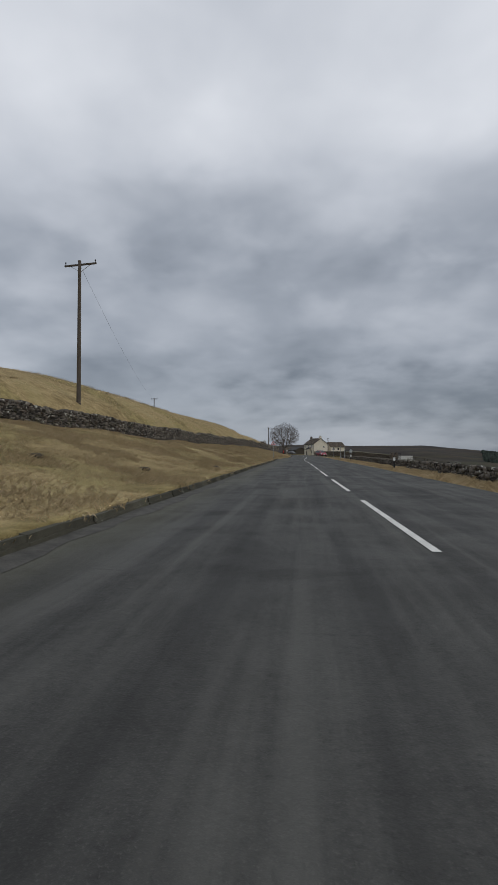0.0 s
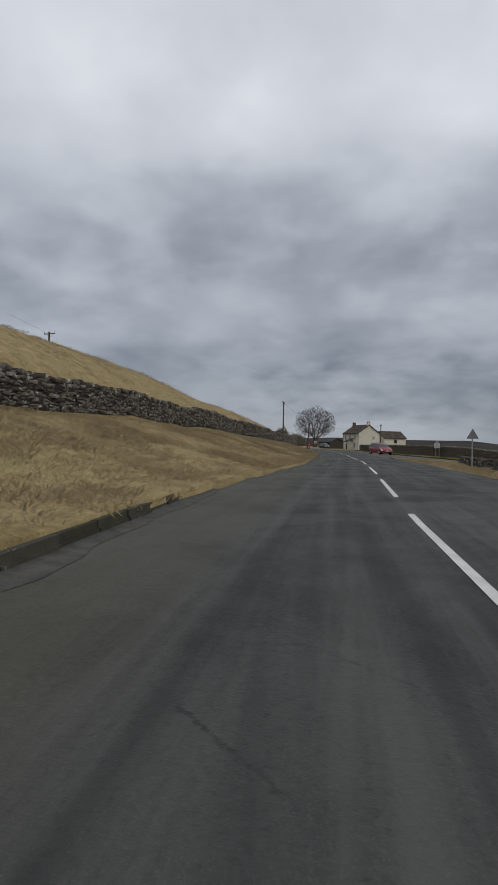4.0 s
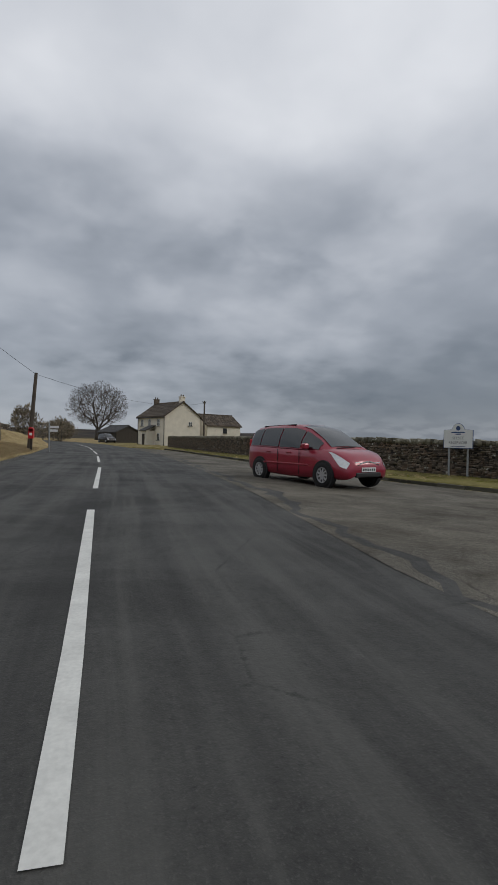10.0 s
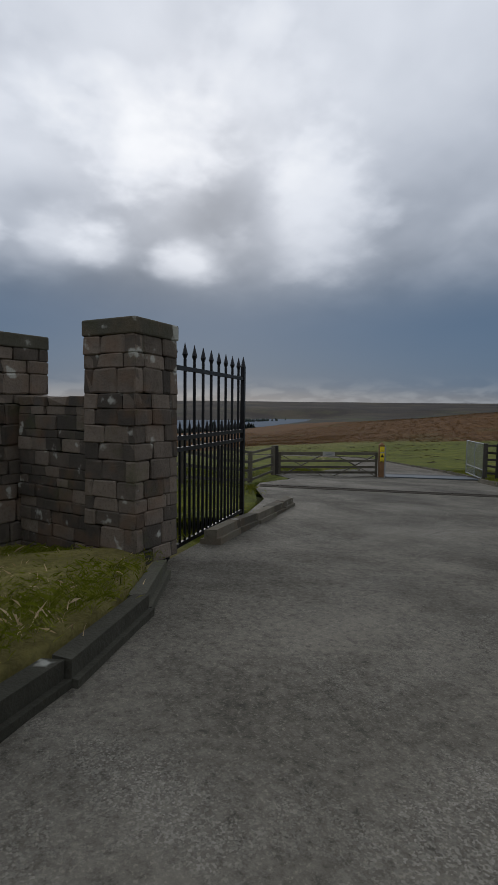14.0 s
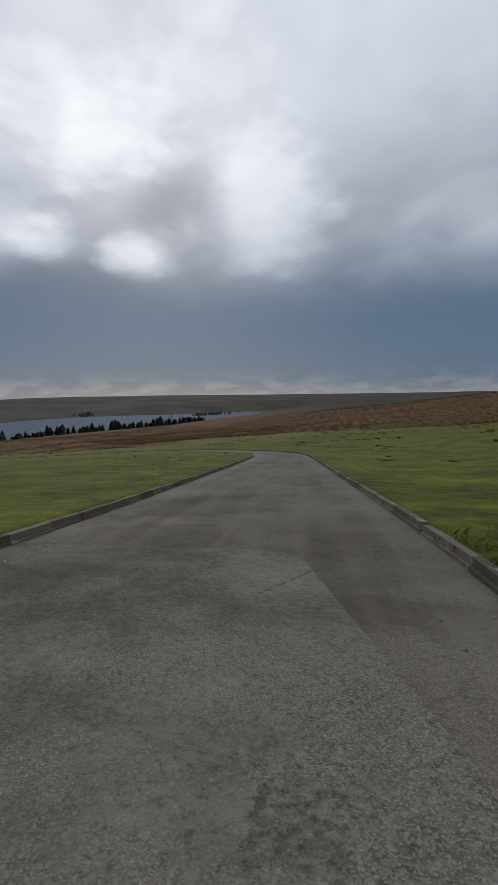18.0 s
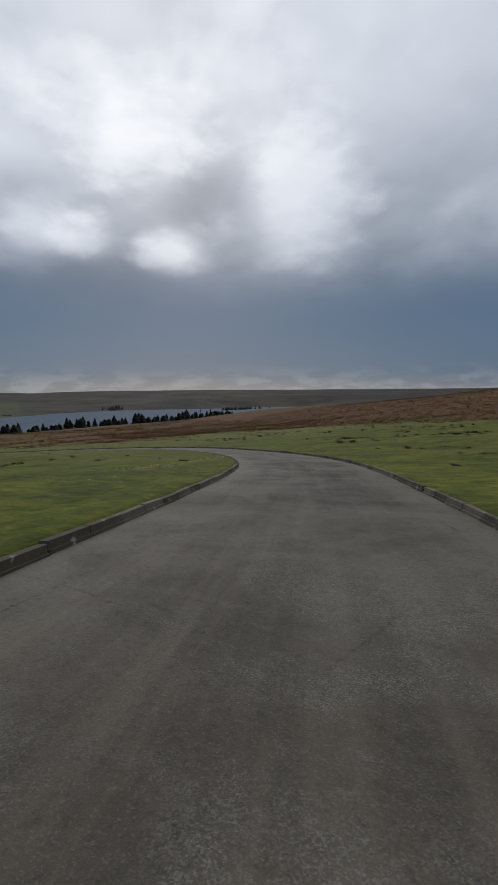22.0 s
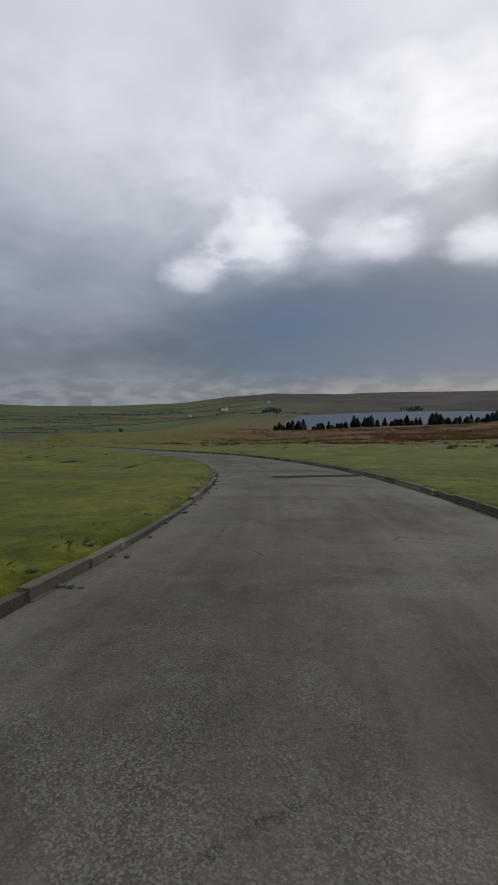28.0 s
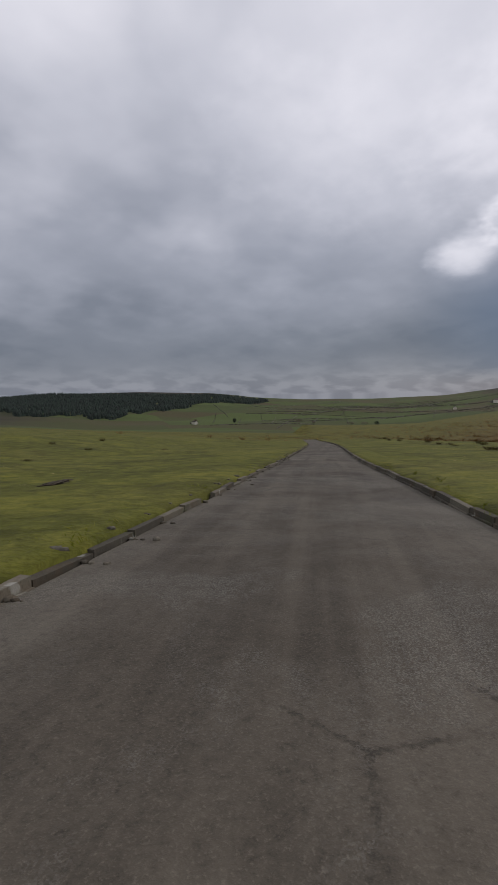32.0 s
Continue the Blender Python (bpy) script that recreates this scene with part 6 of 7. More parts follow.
def house():
    """Gable towards the road from the south; the long front looks west to the road."""
    hx, hy = 4.1, 203.2
    turn = 90 + 24.5
    W, L = 6.1, 9.2
    ob = thing("farmhouse", hx, hy, -0.05, turn, "cream rendered two-storey farmhouse with stone slate roof", "house")
    # local x runs along the front away from the viewer, local y runs to the left of it
    eave, rise = 4.45, 2.15
    g = Geo()
    b = gable_body(L, W, eave, rise)
    b.v = [(x, y - W, z) for x, y, z in b.v]
    b.make("wall", RENDER, ob)
    roof_slates(ob, L, W, rise, eave, -W, SLATE)
    chimney(ob, 0.35, -W / 2, eave + rise + 0.25, RENDER)
    chimney(ob, L - 0.4, -W / 2, eave + rise + 0.25, SLATE)
    for px, pz in ((2.0, 1.3), (2.0, 3.5), (5.0, 3.5), (7.6, 1.3), (7.6, 3.5)):
        window_unit(ob, px, 0.0, pz, 0.8, 1.05, "front").matrix_basis = pose(px, 0.0, pz, 0, 0, 180)
    window_unit(ob, 0.0, -4.4, 3.35, 0.55, 0.6, "y")
    # porch on the front
    p = Geo().box((4.0, 0.75, 0.95), (1.9, 1.5, 2.5)).make("porch", RENDER, ob)
    Geo().take([(2.85, 1.75, 2.15), (5.15, 1.75, 2.15), (5.15, -0.02, 2.95), (2.85, -0.02, 2.95), (2.85, 1.75, 2.28), (5.15, 1.75, 2.28), (5.15, -0.02, 3.08), (2.85, -0.02, 3.08)], BOXF.tolist()).make("porch_roof", DARKSLATE, p)
    Geo().box((4.0, 1.52, 0.75), (0.85, 0.05, 1.95)).make("door", DARKWOOD, p)
    for px in (-0.02, L + 0.02):
        Geo().rod((px + (0.12 if px < 1 else -0.12), 0.07, 0), (px + (0.12 if px < 1 else -0.12), 0.07, eave), 0.045, n=8).make("drainpipe", TRIM, ob)
    Geo().rod((-0.1, 0.3, eave - 0.2), (L + 0.1, 0.3, eave - 0.2), 0.06, n=8).make("gutter", TRIM, ob)
    # rear wing seen past the gable
    o = thing("barn_wing", hx + 7.0, hy + 4.2, -0.05, turn - 90, "low cream wing with stone slate roof", "house")
    b = gable_body(6.5, 5.6, 3.3, 1.75)
    b.make("wall", RENDER, o)
    roof_slates(o, 6.5, 5.6, 1.75, 3.3, 0.0, SLATE)
    window_unit(o, 3.4, 0.0, 2.5, 0.7, 0.8, "x", DARKWOOD)
    # dark sheds beyond
    o = thing("timber_shed", 0.8, 228.0, -0.1, 118, "long dark red-brown timber shed with low roof", "shed")
    b = gable_body(8.0, 5.0, 2.1, 1.2)
    b.make("wall", DARKWOOD, o)
    roof_slates(o, 8.0, 5.0, 1.2, 2.1, 0.0, DARKSLATE)


# ---------------------------------------------------------------- vehicles
def loft(stations, mat, name, parent, caps=True):
    g = Geo()
    n = len(stations[0])
    for ring in stations:
        g.v += [tuple(p) for p in ring]
    for i in range(len(stations) - 1):
        for k in range(n - 1):
            a = i * n + k
            g.f.append((a, a + n, a + n + 1, a + 1))
    if caps:
        g.f.append(tuple(range(n)))
        g.f.append(tuple(range((len(stations) - 1) * n, len(stations) * n))[::-1])
    g.k = [0] * len(g.f)
    ob = g.make(name, mat, parent, smooth=True)
    return ob


def wheel(parent, x, y, side, r=0.325):
    w = new("wheel")
    w.parent = parent
    w.matrix_basis = pose(x, y, r, 90, 0, 0)
    g = Geo()
    prof = ((r * 0.62, -0.1), (r * 0.9, -0.105), (r, -0.07), (r, 0.07), (r * 0.9, 0.105), (r * 0.62, 0.1))
    n = 28
    for i in range(n):
        a = 2 * math.pi * i / n
        g.v += [(q * math.cos(a), q * math.sin(a), z) for q, z in prof]
    for i in range(n):
        j = (i + 1) % n
        for k in range(5):
            g.f.append((i * 6 + k, j * 6 + k, j * 6 + k + 1, i * 6 + k + 1))
    g.k = [0] * len(g.f)
    g.make("tyre", RUBBER, w, smooth=True)
    s = -side
    rim = Geo().rod((0, 0, 0.02 * s), (0, 0, 0.03 * s), r * 0.63, n=28).make("rim", TRIM, w)
    for i in range(9):
        a = 2 * math.pi * i / 9
        Geo().bar((0.03 * math.cos(a), 0.03 * math.sin(a), 0.085 * s), (r * 0.6 * math.cos(a), r * 0.6 * math.sin(a), 0.075 * s), 0.045, 0.03).make("spoke", ALLOY, rim)
    g = Geo()
    for i in range(28):
        a, b = 2 * math.pi * i / 28, 2 * math.pi * (i + 1) / 28
        g.bar((r * 0.6 * math.cos(a), r * 0.6 * math.sin(a), 0.075 * s), (r * 0.6 * math.cos(b), r * 0.6 * math.sin(b), 0.075 * s), 0.03, 0.04)
    g.make("rim_lip", ALLOY, rim)
    Geo().rod((0, 0, 0.06 * s), (0, 0, 0.1 * s), 0.05, 0.04, 12).make("hub_cap", ALLOY, rim)


def people_carrier(x, y, heading, paint, label, plates=True):
    """A tall family car, 4.6 m long, front along +x."""
    ob = thing("people_carrier", x, y, rz_at(x, y) + 0.015 if x > 0 else 0.0, 90 - heading, label, "car")
    # x, sill, belt height, half width at sill, half width at belt
    lower = ((-2.25, 0.55, 0.98, 0.70, 0.68), (-2.2, 0.36, 1.0, 0.78, 0.76), (-2.0, 0.27, 1.02, 0.86, 0.84), (-1.5, 0.25, 1.02, 0.90, 0.87), (-0.8, 0.22, 1.0, 0.905, 0.88), (0, 0.2, 0.98, 0.91, 0.885),
             (0.7, 0.21, 0.96, 0.91, 0.88), (1.05, 0.22, 0.99, 0.905, 0.86), (1.45, 0.23, 0.97, 0.90, 0.82), (1.80, 0.23, 0.905, 0.885, 0.77), (2.03, 0.23, 0.835, 0.85, 0.70), (2.18, 0.24, 0.755, 0.79, 0.62), (2.28, 0.27, 0.66, 0.69, 0.52), (2.33, 0.34, 0.57, 0.56, 0.44))
    rings = []
    for px, lo, hi, ws, wb in lower:
        h = hi - lo
        half = [(ws * 0.86, lo), (ws * 0.98, lo + 0.06), (ws * 1.0, lo + h * 0.3), (ws * 1.005, lo + h * 0.5), ((ws + wb) / 2, lo + h * 0.72), (wb, hi - h * 0.06), (wb * 0.93, hi), (wb * 0.5, hi + 0.035), (0, hi + 0.045)]
        rings.append([(px, -a, b) for a, b in half] + [(px, a, b) for a, b in half[-2::-1]])
    body = loft(rings, paint, "body", ob)

    def skin(px, k):
        """A point of the lower body: metres ahead, half width and height, at place k round the half ring."""
        lo, hi, ws, wb = (float(np.interp(px, [c[0] for c in lower], [c[q] for c in lower])) for q in (1, 2, 3, 4))
        h = hi - lo
        half = [(ws * 0.86, lo), (ws * 0.98, lo + 0.06), (ws * 1.0, lo + h * 0.3), (ws * 1.005, lo + h * 0.5), ((ws + wb) / 2, lo + h * 0.72), (wb, hi - h * 0.06), (wb * 0.93, hi), (wb * 0.5, hi + 0.035), (0, hi + 0.045)]
        return px, float(np.interp(k, range(9), [q[0] for q in half])), float(np.interp(k, range(9), [q[1] for q in half]))

    cabin = ((-2.22, 0.98, 1.1, 0.70, 0.66), (-2.08, 1.0, 1.45, 0.80, 0.63), (-1.85, 1.0, 1.57, 0.84, 0.62), (-1.3, 1.0, 1.635, 0.86, 0.62), (-0.5, 0.98, 1.66, 0.87, 0.62), (0.1, 0.97, 1.64, 0.87, 0.60),
             (0.55, 0.96, 1.53, 0.86, 0.57), (1.0, 0.97, 1.28, 0.84, 0.58), (1.42, 0.93, 1.0, 0.80, 0.64))
    rings = []
    for px, lo, hi, wb, wr in cabin:
        h = hi - lo
        half = [(wb, lo), (wb * 0.7 + wr * 0.3, lo + h * 0.45), (wr + 0.02, hi - h * 0.12), (wr * 0.9, hi - h * 0.02), (wr * 0.5, hi + 0.012), (0, hi + 0.018)]
        rings.append([(px, -a, b) for a, b in half] + [(px, a, b) for a, b in half[-2::-1]])
    loft(rings, paint, "cabin", ob)

    def side_at(px, t):
        lo, hi = np.interp(px, [c[0] for c in cabin], [c[1] for c in cabin]), np.interp(px, [c[0] for c in cabin], [c[2] for c in cabin])
        wb, wr = np.interp(px, [c[0] for c in cabin], [c[3] for c in cabin]), np.interp(px, [c[0] for c in cabin], [c[4] for c in cabin])
        h = hi - lo
        pts = ((wb, lo), (wb * 0.7 + wr * 0.3, lo + h * 0.45), (wr + 0.02, hi - h * 0.12))
        ts = (0, 0.51, 1.0)
        return np.interp(t, ts, [p[0] for p in pts]), np.interp(t, ts, [p[1] for p in pts])

    for s in (-1, 1):
        for a, b in ((-1.98, -1.40), (-1.36, -0.50), (-0.46, 0.44), (0.48, 1.16)):
            g = Geo()
            xs = np.linspace(a, b, 6)
            for px in xs:
                for t in (0.06, 0.5, 0.97):
                    w, z = side_at(px, t)
                    g.v.append((px, s * (w + 0.022), z))
            for i in range(5):
                for k in range(2):
                    o = i * 3 + k
                    g.f.append((o, o + 3, o + 4, o + 1) if s < 0 else (o, o + 1, o + 4, o + 3))
            g.k = [0] * len(g.f)
            g.make("side_window", CARGLASS, ob, smooth=True)
        Geo().box((0.78, s * 0.99, 1.05), (0.16, 0.2, 0.15)).make("mirror", paint, ob, soft=0.04)
        for px in (-0.95, 0.0):
            Geo().box((px, s * 0.905, 0.86), (0.2, 0.03, 0.035)).make("door_handle", paint, ob, soft=0.01)
        Geo().box((-0.25, s * 0.915, 0.55), (2.2, 0.03, 0.05)).make("rubbing_strip", TRIM if paint is DARKPAINT else paint, ob, soft=0.012)
        for px in (-1.33, 1.4):
            Geo().rod((px, s * 0.78, 0.33), (px, s * 0.917, 0.33), 0.375, n=28).make("wheel_arch", TRIM, ob)
            wheel(ob, px, s * 0.84, s)
        g = Geo()
        for i in range(9):
            px = 1.50 + 0.73 * i / 8
            top, low = 5.15 - 0.5 * i / 8, 5.0 - 1.75 * min(1, i / 6)
            for k in range(5):
                x3, w3, z3 = skin(px, low + (top - low) * k / 4)
                g.v.append((x3 + 0.012, s * (w3 + 0.012), z3 + 0.006))
        for i in range(8):
            for k in range(4):
                o = i * 5 + k
                g.f.append((o, o + 5, o + 6, o + 1) if s < 0 else (o, o + 1, o + 6, o + 5))
        g.k = [0] * len(g.f)
        hl = g.make("headlight", LAMPGLASS, ob, smooth=True)
        Geo().rod((1.98, s * 0.70, 0.70), (2.03, s * 0.72, 0.70), 0.05, 0.045, 12).make("headlight_lens", ALLOY, hl)
        Geo().box((-2.10, s * 0.735, 1.0), (0.16, 0.1, 0.42)).make("tail_light", SIGNRED, ob, soft=0.03)
        Geo().box((2.08, s * 0.62, 0.40), (0.24, 0.22, 0.12)).make("fog_lamp_recess", TRIM, ob, soft=0.02)
    g = Geo()
    for px in np.linspace(0.22, 1.36, 8):
        lo, hi, wb, wr = (float(np.interp(px, [c[0] for c in cabin], [c[k] for c in cabin])) for k in (1, 2, 3, 4))
        h = hi - lo
        for w, z in ((-wr * 0.93, hi - h * 0.04), (-wr * 0.5, hi + 0.012), (0, hi + 0.018), (wr * 0.5, hi + 0.012), (wr * 0.93, hi - h * 0.04)):
            g.v.append((px + 0.012, w, z + 0.014))
    for i in range(7):
        for k in range(4):
            o = i * 5 + k
            g.f.append((o, o + 5, o + 6, o + 1))
    g.k = [0] * len(g.f)
    g.make("windscreen", CARGLASS, ob, smooth=True)
    Geo().bar((1.44, -0.45, 1.02), (1.40, 0.3, 1.06), 0.02).make("wiper", TRIM, ob)
    Geo().box((2.26, 0, 0.665), (0.06, 0.9, 0.035)).make("grille", ALLOY, ob, soft=0.01)
    Geo().box((2.29, 0, 0.60), (0.06, 0.8, 0.05)).make("grille_opening", TRIM, ob)
    Geo().box((2.30, 0, 0.36), (0.12, 0.92, 0.13)).make("lower_intake", TRIM, ob, soft=0.03)
    for s in (-1, 1):
        Geo().bar((2.33, s * 0.02, 0.70), (2.31, s * 0.30, 0.645), 0.02, 0.03).make("badge_bar", ALLOY, ob)
        Geo().bar((-1.6, s * 0.55, 1.605), (-0.1, s * 0.555, 1.645), 0.03, 0.03).make("roof_rail", TRIM, ob)
        for px in (-0.48, 0.46):
            Geo().box((px, s * 0.912, 0.62), (0.012, 0.012, 0.66)).make("door_gap", TRIM, ob)
    if plates:
        pl = Geo().box((2.35, 0, 0.49), (0.012, 0.52, 0.115)).make("number_plate", WHITE, ob)
        for k in range(6):
            Geo().box((2.358, -0.2 + 0.08 * k, 0.49), (0.004, 0.045, 0.06)).make("plate_bar", SIGNBLACK, pl)
    # short overhangs before and behind the wheels
    for q in ob.children_recursive:
        if q.type == "MESH" and q.name.split(".")[0] not in ("tyre", "rim", "spoke", "rim_lip", "hub_cap", "wheel_arch"):
            for v in q.data.vertices:
                if v.co.x > 1.6:
                    v.co.x = 1.6 + (v.co.x - 1.6) * 0.72
                elif v.co.x < -1.5:
                    v.co.x = -1.5 + (v.co.x + 1.5) * 0.86
    return ob


# ---------------------------------------------------------------- trees
def bare_tree(x, y, high, spread, seed, label, trunk=0.42, tips=8500, lean=0.0):
    """A leafless broadleaf: tapered trunk, forking limbs, a haze of twigs."""
    rr = np.random.default_rng(seed)
    ob = thing("bare_tree", x, y, ground_z(x, y) - 0.2, 0, label, "tree")
    limbs, twigs = Geo(), Geo()
    base = high * 0.2
    u = rr.normal(0, 1, (tips, 3))
    u /= np.linalg.norm(u, axis=1)[:, None]
    far = rr.uniform(0.25, 1.0, tips) ** 0.5 * (1 + 0.12 * np.sin(u[:, 0] * 6 + seed) * np.cos(u[:, 1] * 5 + u[:, 2] * 4))
    goal = u * far[:, None] * (spread, spread, high * 0.4) + (lean, 0, high * 0.6)
    goal = goal[goal[:, 2] > base * 1.15 + 0.25 * np.hypot(goal[:, 0], goal[:, 1]) * 0.5]

    def grow(p, pts, level):
        n = len(pts)
        rad = trunk * 0.62 * (n / tips) ** 0.45
        if n <= 2:
            for q in pts:
                twigs.rod(p, Vector(q), 0.026, 0.012, 3, caps=False)
            return
        k = 5 if level == 0 else 3 if level < 3 else 2
        seeds = pts[rr.choice(n, min(k, n), replace=False)]
        for _ in range(2):
            near = np.argmin(((pts[:, None] - seeds[None]) ** 2).sum(2), 1)
            seeds = np.array([pts[near == s].mean(0) if (near == s).any() else seeds[s] for s in range(len(seeds))])
        for s in range(len(seeds)):
            own = pts[near == s]
            if not len(own):
                continue
            c = Vector(seeds[s])
            q = p.lerp(c, 0.36 if level < 2 else 0.45) + Vector(rr.normal(0, 0.04, 3)) * (c - p).length
            own_rad = max(trunk * 0.62 * (len(own) / tips) ** 0.45, 0.022)
            (limbs if level < 4 else twigs).rod(p, q, own_rad * 1.15, own_rad * 0.9, 8 if level < 2 else 5 if level < 4 else 3, caps=False)
            grow(q, own, level + 1)

    Geo().rod((0, 0, -0.2), (0, 0, base), trunk * 1.25, trunk, 12).make("trunk", BARK, ob, smooth=True)
    grow(Vector((0, 0, base * 0.92)), goal, 0)
    limbs.make("limbs", BARK, ob)
    twigs.make("twig_crown", TWIGS, ob)
    return ob


def twig_bush(x, y, high, wide, seed, label, mat=None, z=None):
    """A dense winter shrub: a mass of short crossing stems."""
    rr = np.random.default_rng(seed)
    ob = thing("shrub", x, y, (ground_z(x, y) if z is None else z) - 0.1, 0, label, "shrub")
    n = 2600
    u = rr.normal(0, 1, (n, 3))
    u /= np.linalg.norm(u, axis=1)[:, None]
    rad = rr.uniform(0.35, 1.0, n) ** 0.6 * (1 + 0.22 * np.sin(u[:, 0] * 5 + seed) * np.cos(u[:, 1] * 4 + u[:, 2] * 3))
    c = u * rad[:, None] * (wide / 2, wide / 2, high * 0.46) + (0, 0, high * 0.52)
    d = u * 0.5 + rr.normal(0, 0.5, (n, 3)) + (0, 0, 0.35)
    d *= (0.24 * high / 4)
    s = rr.normal(0, 1, (n, 3)) * 0.05 * high / 4
    tri = np.stack([c - s, c + s, c + d], 1)
    join_solids("crown", mat or HEDGE, tri, np.array([(0, 1, 2)]), ob)
    Geo().rod((0, 0, -0.1), (0, 0, high * 0.55), 0.12, 0.05, 7).make("stem", BARK, ob)
    return ob


def conifer(high, seed, girth=0.3, blunt=0.75):
    """A ragged spruce or pine built of drooping sprays."""
    rr = np.random.default_rng(seed)
    ob = tagged(new("conifer"), "dark green spruce by the water", "tree", "shore conifers")
    Geo().rod((0, 0, -0.5), (0, 0, high * 0.92), high * 0.018, 0.03, 6).make("trunk", BARK, ob)
    n = 700
    t = rr.uniform(0.0, 1, n) ** 0.85
    z = high * (0.04 + 0.95 * t)
    a = rr.uniform(0, 2 * math.pi, n)
    lump = 1 + 0.28 * np.sin(a * 2 + seed) * np.cos(t * 9 + seed)
    reach = high * girth * (1 - t) ** blunt * rr.uniform(0.5, 1.12, n) * lump + 0.2
    d = np.stack([np.cos(a), np.sin(a), np.zeros(n)], 1)
    w = np.stack([-np.sin(a), np.cos(a), np.zeros(n)], 1) * (reach * 0.42)[:, None]
    c = np.stack([np.zeros(n), np.zeros(n), z], 1)
    tip = c + d * reach[:, None] - np.stack([0 * z, 0 * z, reach * rr.uniform(0.05, 0.35, n)], 1)
    mid = c + d * (reach * 0.55)[:, None]
    quad = np.stack([c + (0, 0, 0.35), mid + w + (0, 0, 0.2), tip, mid - w - (0, 0, 0.3)], 1)
    join_solids("crown", NEEDLES, quad, np.array([(0, 1, 2, 3)]), ob)
    return ob


def build_trees():
    bare_tree(-11.0, 284.0, 17.8, 9.3, 4, "great bare sycamore standing beside the road", 0.8)
    twig_bush(-17.5, 214.0, 5.6, 4.2, 3, "rounded leafless bush behind the wall")
    twig_bush(-13.5, 226.0, 4.4, 4.8, 5, "tangled leafless bush beside the road")
    twig_bush(-16.5, 244.0, 5.0, 6.0, 6, "tangled leafless bush beside the road")
    twig_bush(-21.0, 252.0, 4.6, 6.0, 8, "tangled leafless bush beside the road")
    twig_bush(-19.0, 268.0, 5.0, 7.0, 9, "low leafless thicket under the sycamore")
    twig_bush(-8.0, 300.0, 4.0, 8.0, 10, "low leafless thicket behind the yard")
    kinds = [conifer(*k) for k in ((9.5, 11, 0.30, 0.7), (8.5, 12, 0.38, 0.5), (11.0, 13, 0.27, 0.75), (7.0, 14, 0.45, 0.45), (9.0, 15, 0.34, 0.6))]
    rr = random.Random(5)
    line = resample([(474, 118, 0), (482, 104, 0), (545, 46, 0), (596, -19, 0), (665, -110, 0), (740, -190, 0)], 1.0)
    used, s = 0, 0
    while s < len(line) - 1:
        x, y, _ = line[s]
        k = rr.randrange(5)
        q = 0.36 + 0.22 * (1 + math.sin(s * 0.11) * math.sin(s * 0.037 + 1)) + rr.random() * 0.45
        q *= 0.62 + 0.38 * min(1, s / 160)
        px, py = x - rr.uniform(2, 12), y - rr.uniform(2, 10)
        m = Matrix.LocRotScale((px, py, max(ground_z(px, py), LAKE_Z) - 0.3), Euler((0, 0, rr.random() * 6)), (q * 1.45, q * 1.45, q))
        if used < 5:
            kinds[used].matrix_world = m
            kinds[used].scale = (q * 1.45, q * 1.45, q)
        else:
            c = copy_thing(kinds[k], m)
            c.scale = (q * 1.45, q * 1.45, q)
        used += 1
        s += rr.choice((1, 2, 2, 3, 3, 4, 12)) if s < 230 else rr.choice((2, 2, 3, 3))
    # woods far off, past the water and on the hill
    far_wood("far_shore_wood", [(1105, -372, 70, 60, -52), (1240, -120, 40, 26, -20), (960, 165, 40, 30, 10)], 7.5, "small dark conifer wood on the far shore")
    forest()


def far_wood(name, patches, high, label):
    rr = np.random.default_rng(21)
    all_v = []
    for x, y, n, sx, turn in patches:
        a = math.radians(turn)
        for _ in range(n):
            u, v = rr.normal(0, sx), rr.normal(0, 7)
            px, py = x + u * math.cos(a) - v * math.sin(a), y + u * math.sin(a) + v * math.cos(a)
            z = max(ground_z(px, py), LAKE_Z)
            h = high * rr.uniform(0.7, 1.25)
            all_v.append(cone_tree(px, py, z - 0.5, h, h * 0.26, rr))
    ob = join_solids(name, NEEDLES, np.array(all_v), CONEF)
    tagged(ob, label, "wood", kind="stuff")


CONEF = np.array([(k, (k + 1) % 7, 7) for k in range(7)] + [(8 + k, 8 + (k + 1) % 7, 15) for k in range(7)])


def cone_tree(x, y, z, h, r, rr):
    v = []
    for lo, hi, q in ((0.08, 0.75, 1.0), (0.42, 1.0, 0.68)):
        a = np.arange(7) / 7 * 2 * math.pi + rr.uniform(0, 1)
        k = r * q * rr.uniform(0.7, 1.25, 7)
        v.append(np.stack([x + k * np.cos(a), y + k * np.sin(a), np.full(7, z + h * lo) + rr.uniform(-0.05, 0.05, 7) * h], 1))
        v.append([[x + rr.normal(0, 0.03) * h, y, z + h * hi]])
    return np.concatenate(v)


def forest():
    """The plantation on the far hill: a block of spruces with a ragged top line."""
    rr = np.random.default_rng(33)
    out = []
    while len(out) < 8000:
        b, r = rr.uniform(18, 56.5), rr.uniform(1000, 2250)
        near = 1170 + 8 * abs(b - 34) + 45 * math.sin(b * 0.9) + 25 * math.sin(b * 2.7)
        if b > 42:
            near += (b - 42) * 50
        if r < near:
            continue
        x, y = 60 + r * math.sin(math.radians(b)), 100 + r * math.cos(math.radians(b))
        h = rr.uniform(10, 15)
        out.append(cone_tree(x, y, ground_z(x, y) - 1, h, h * 0.36, rr))
    tagged(join_solids("hill_forest", NEEDLES, np.array(out), CONEF), "dark conifer plantation on the far hill", "forest", kind="stuff")


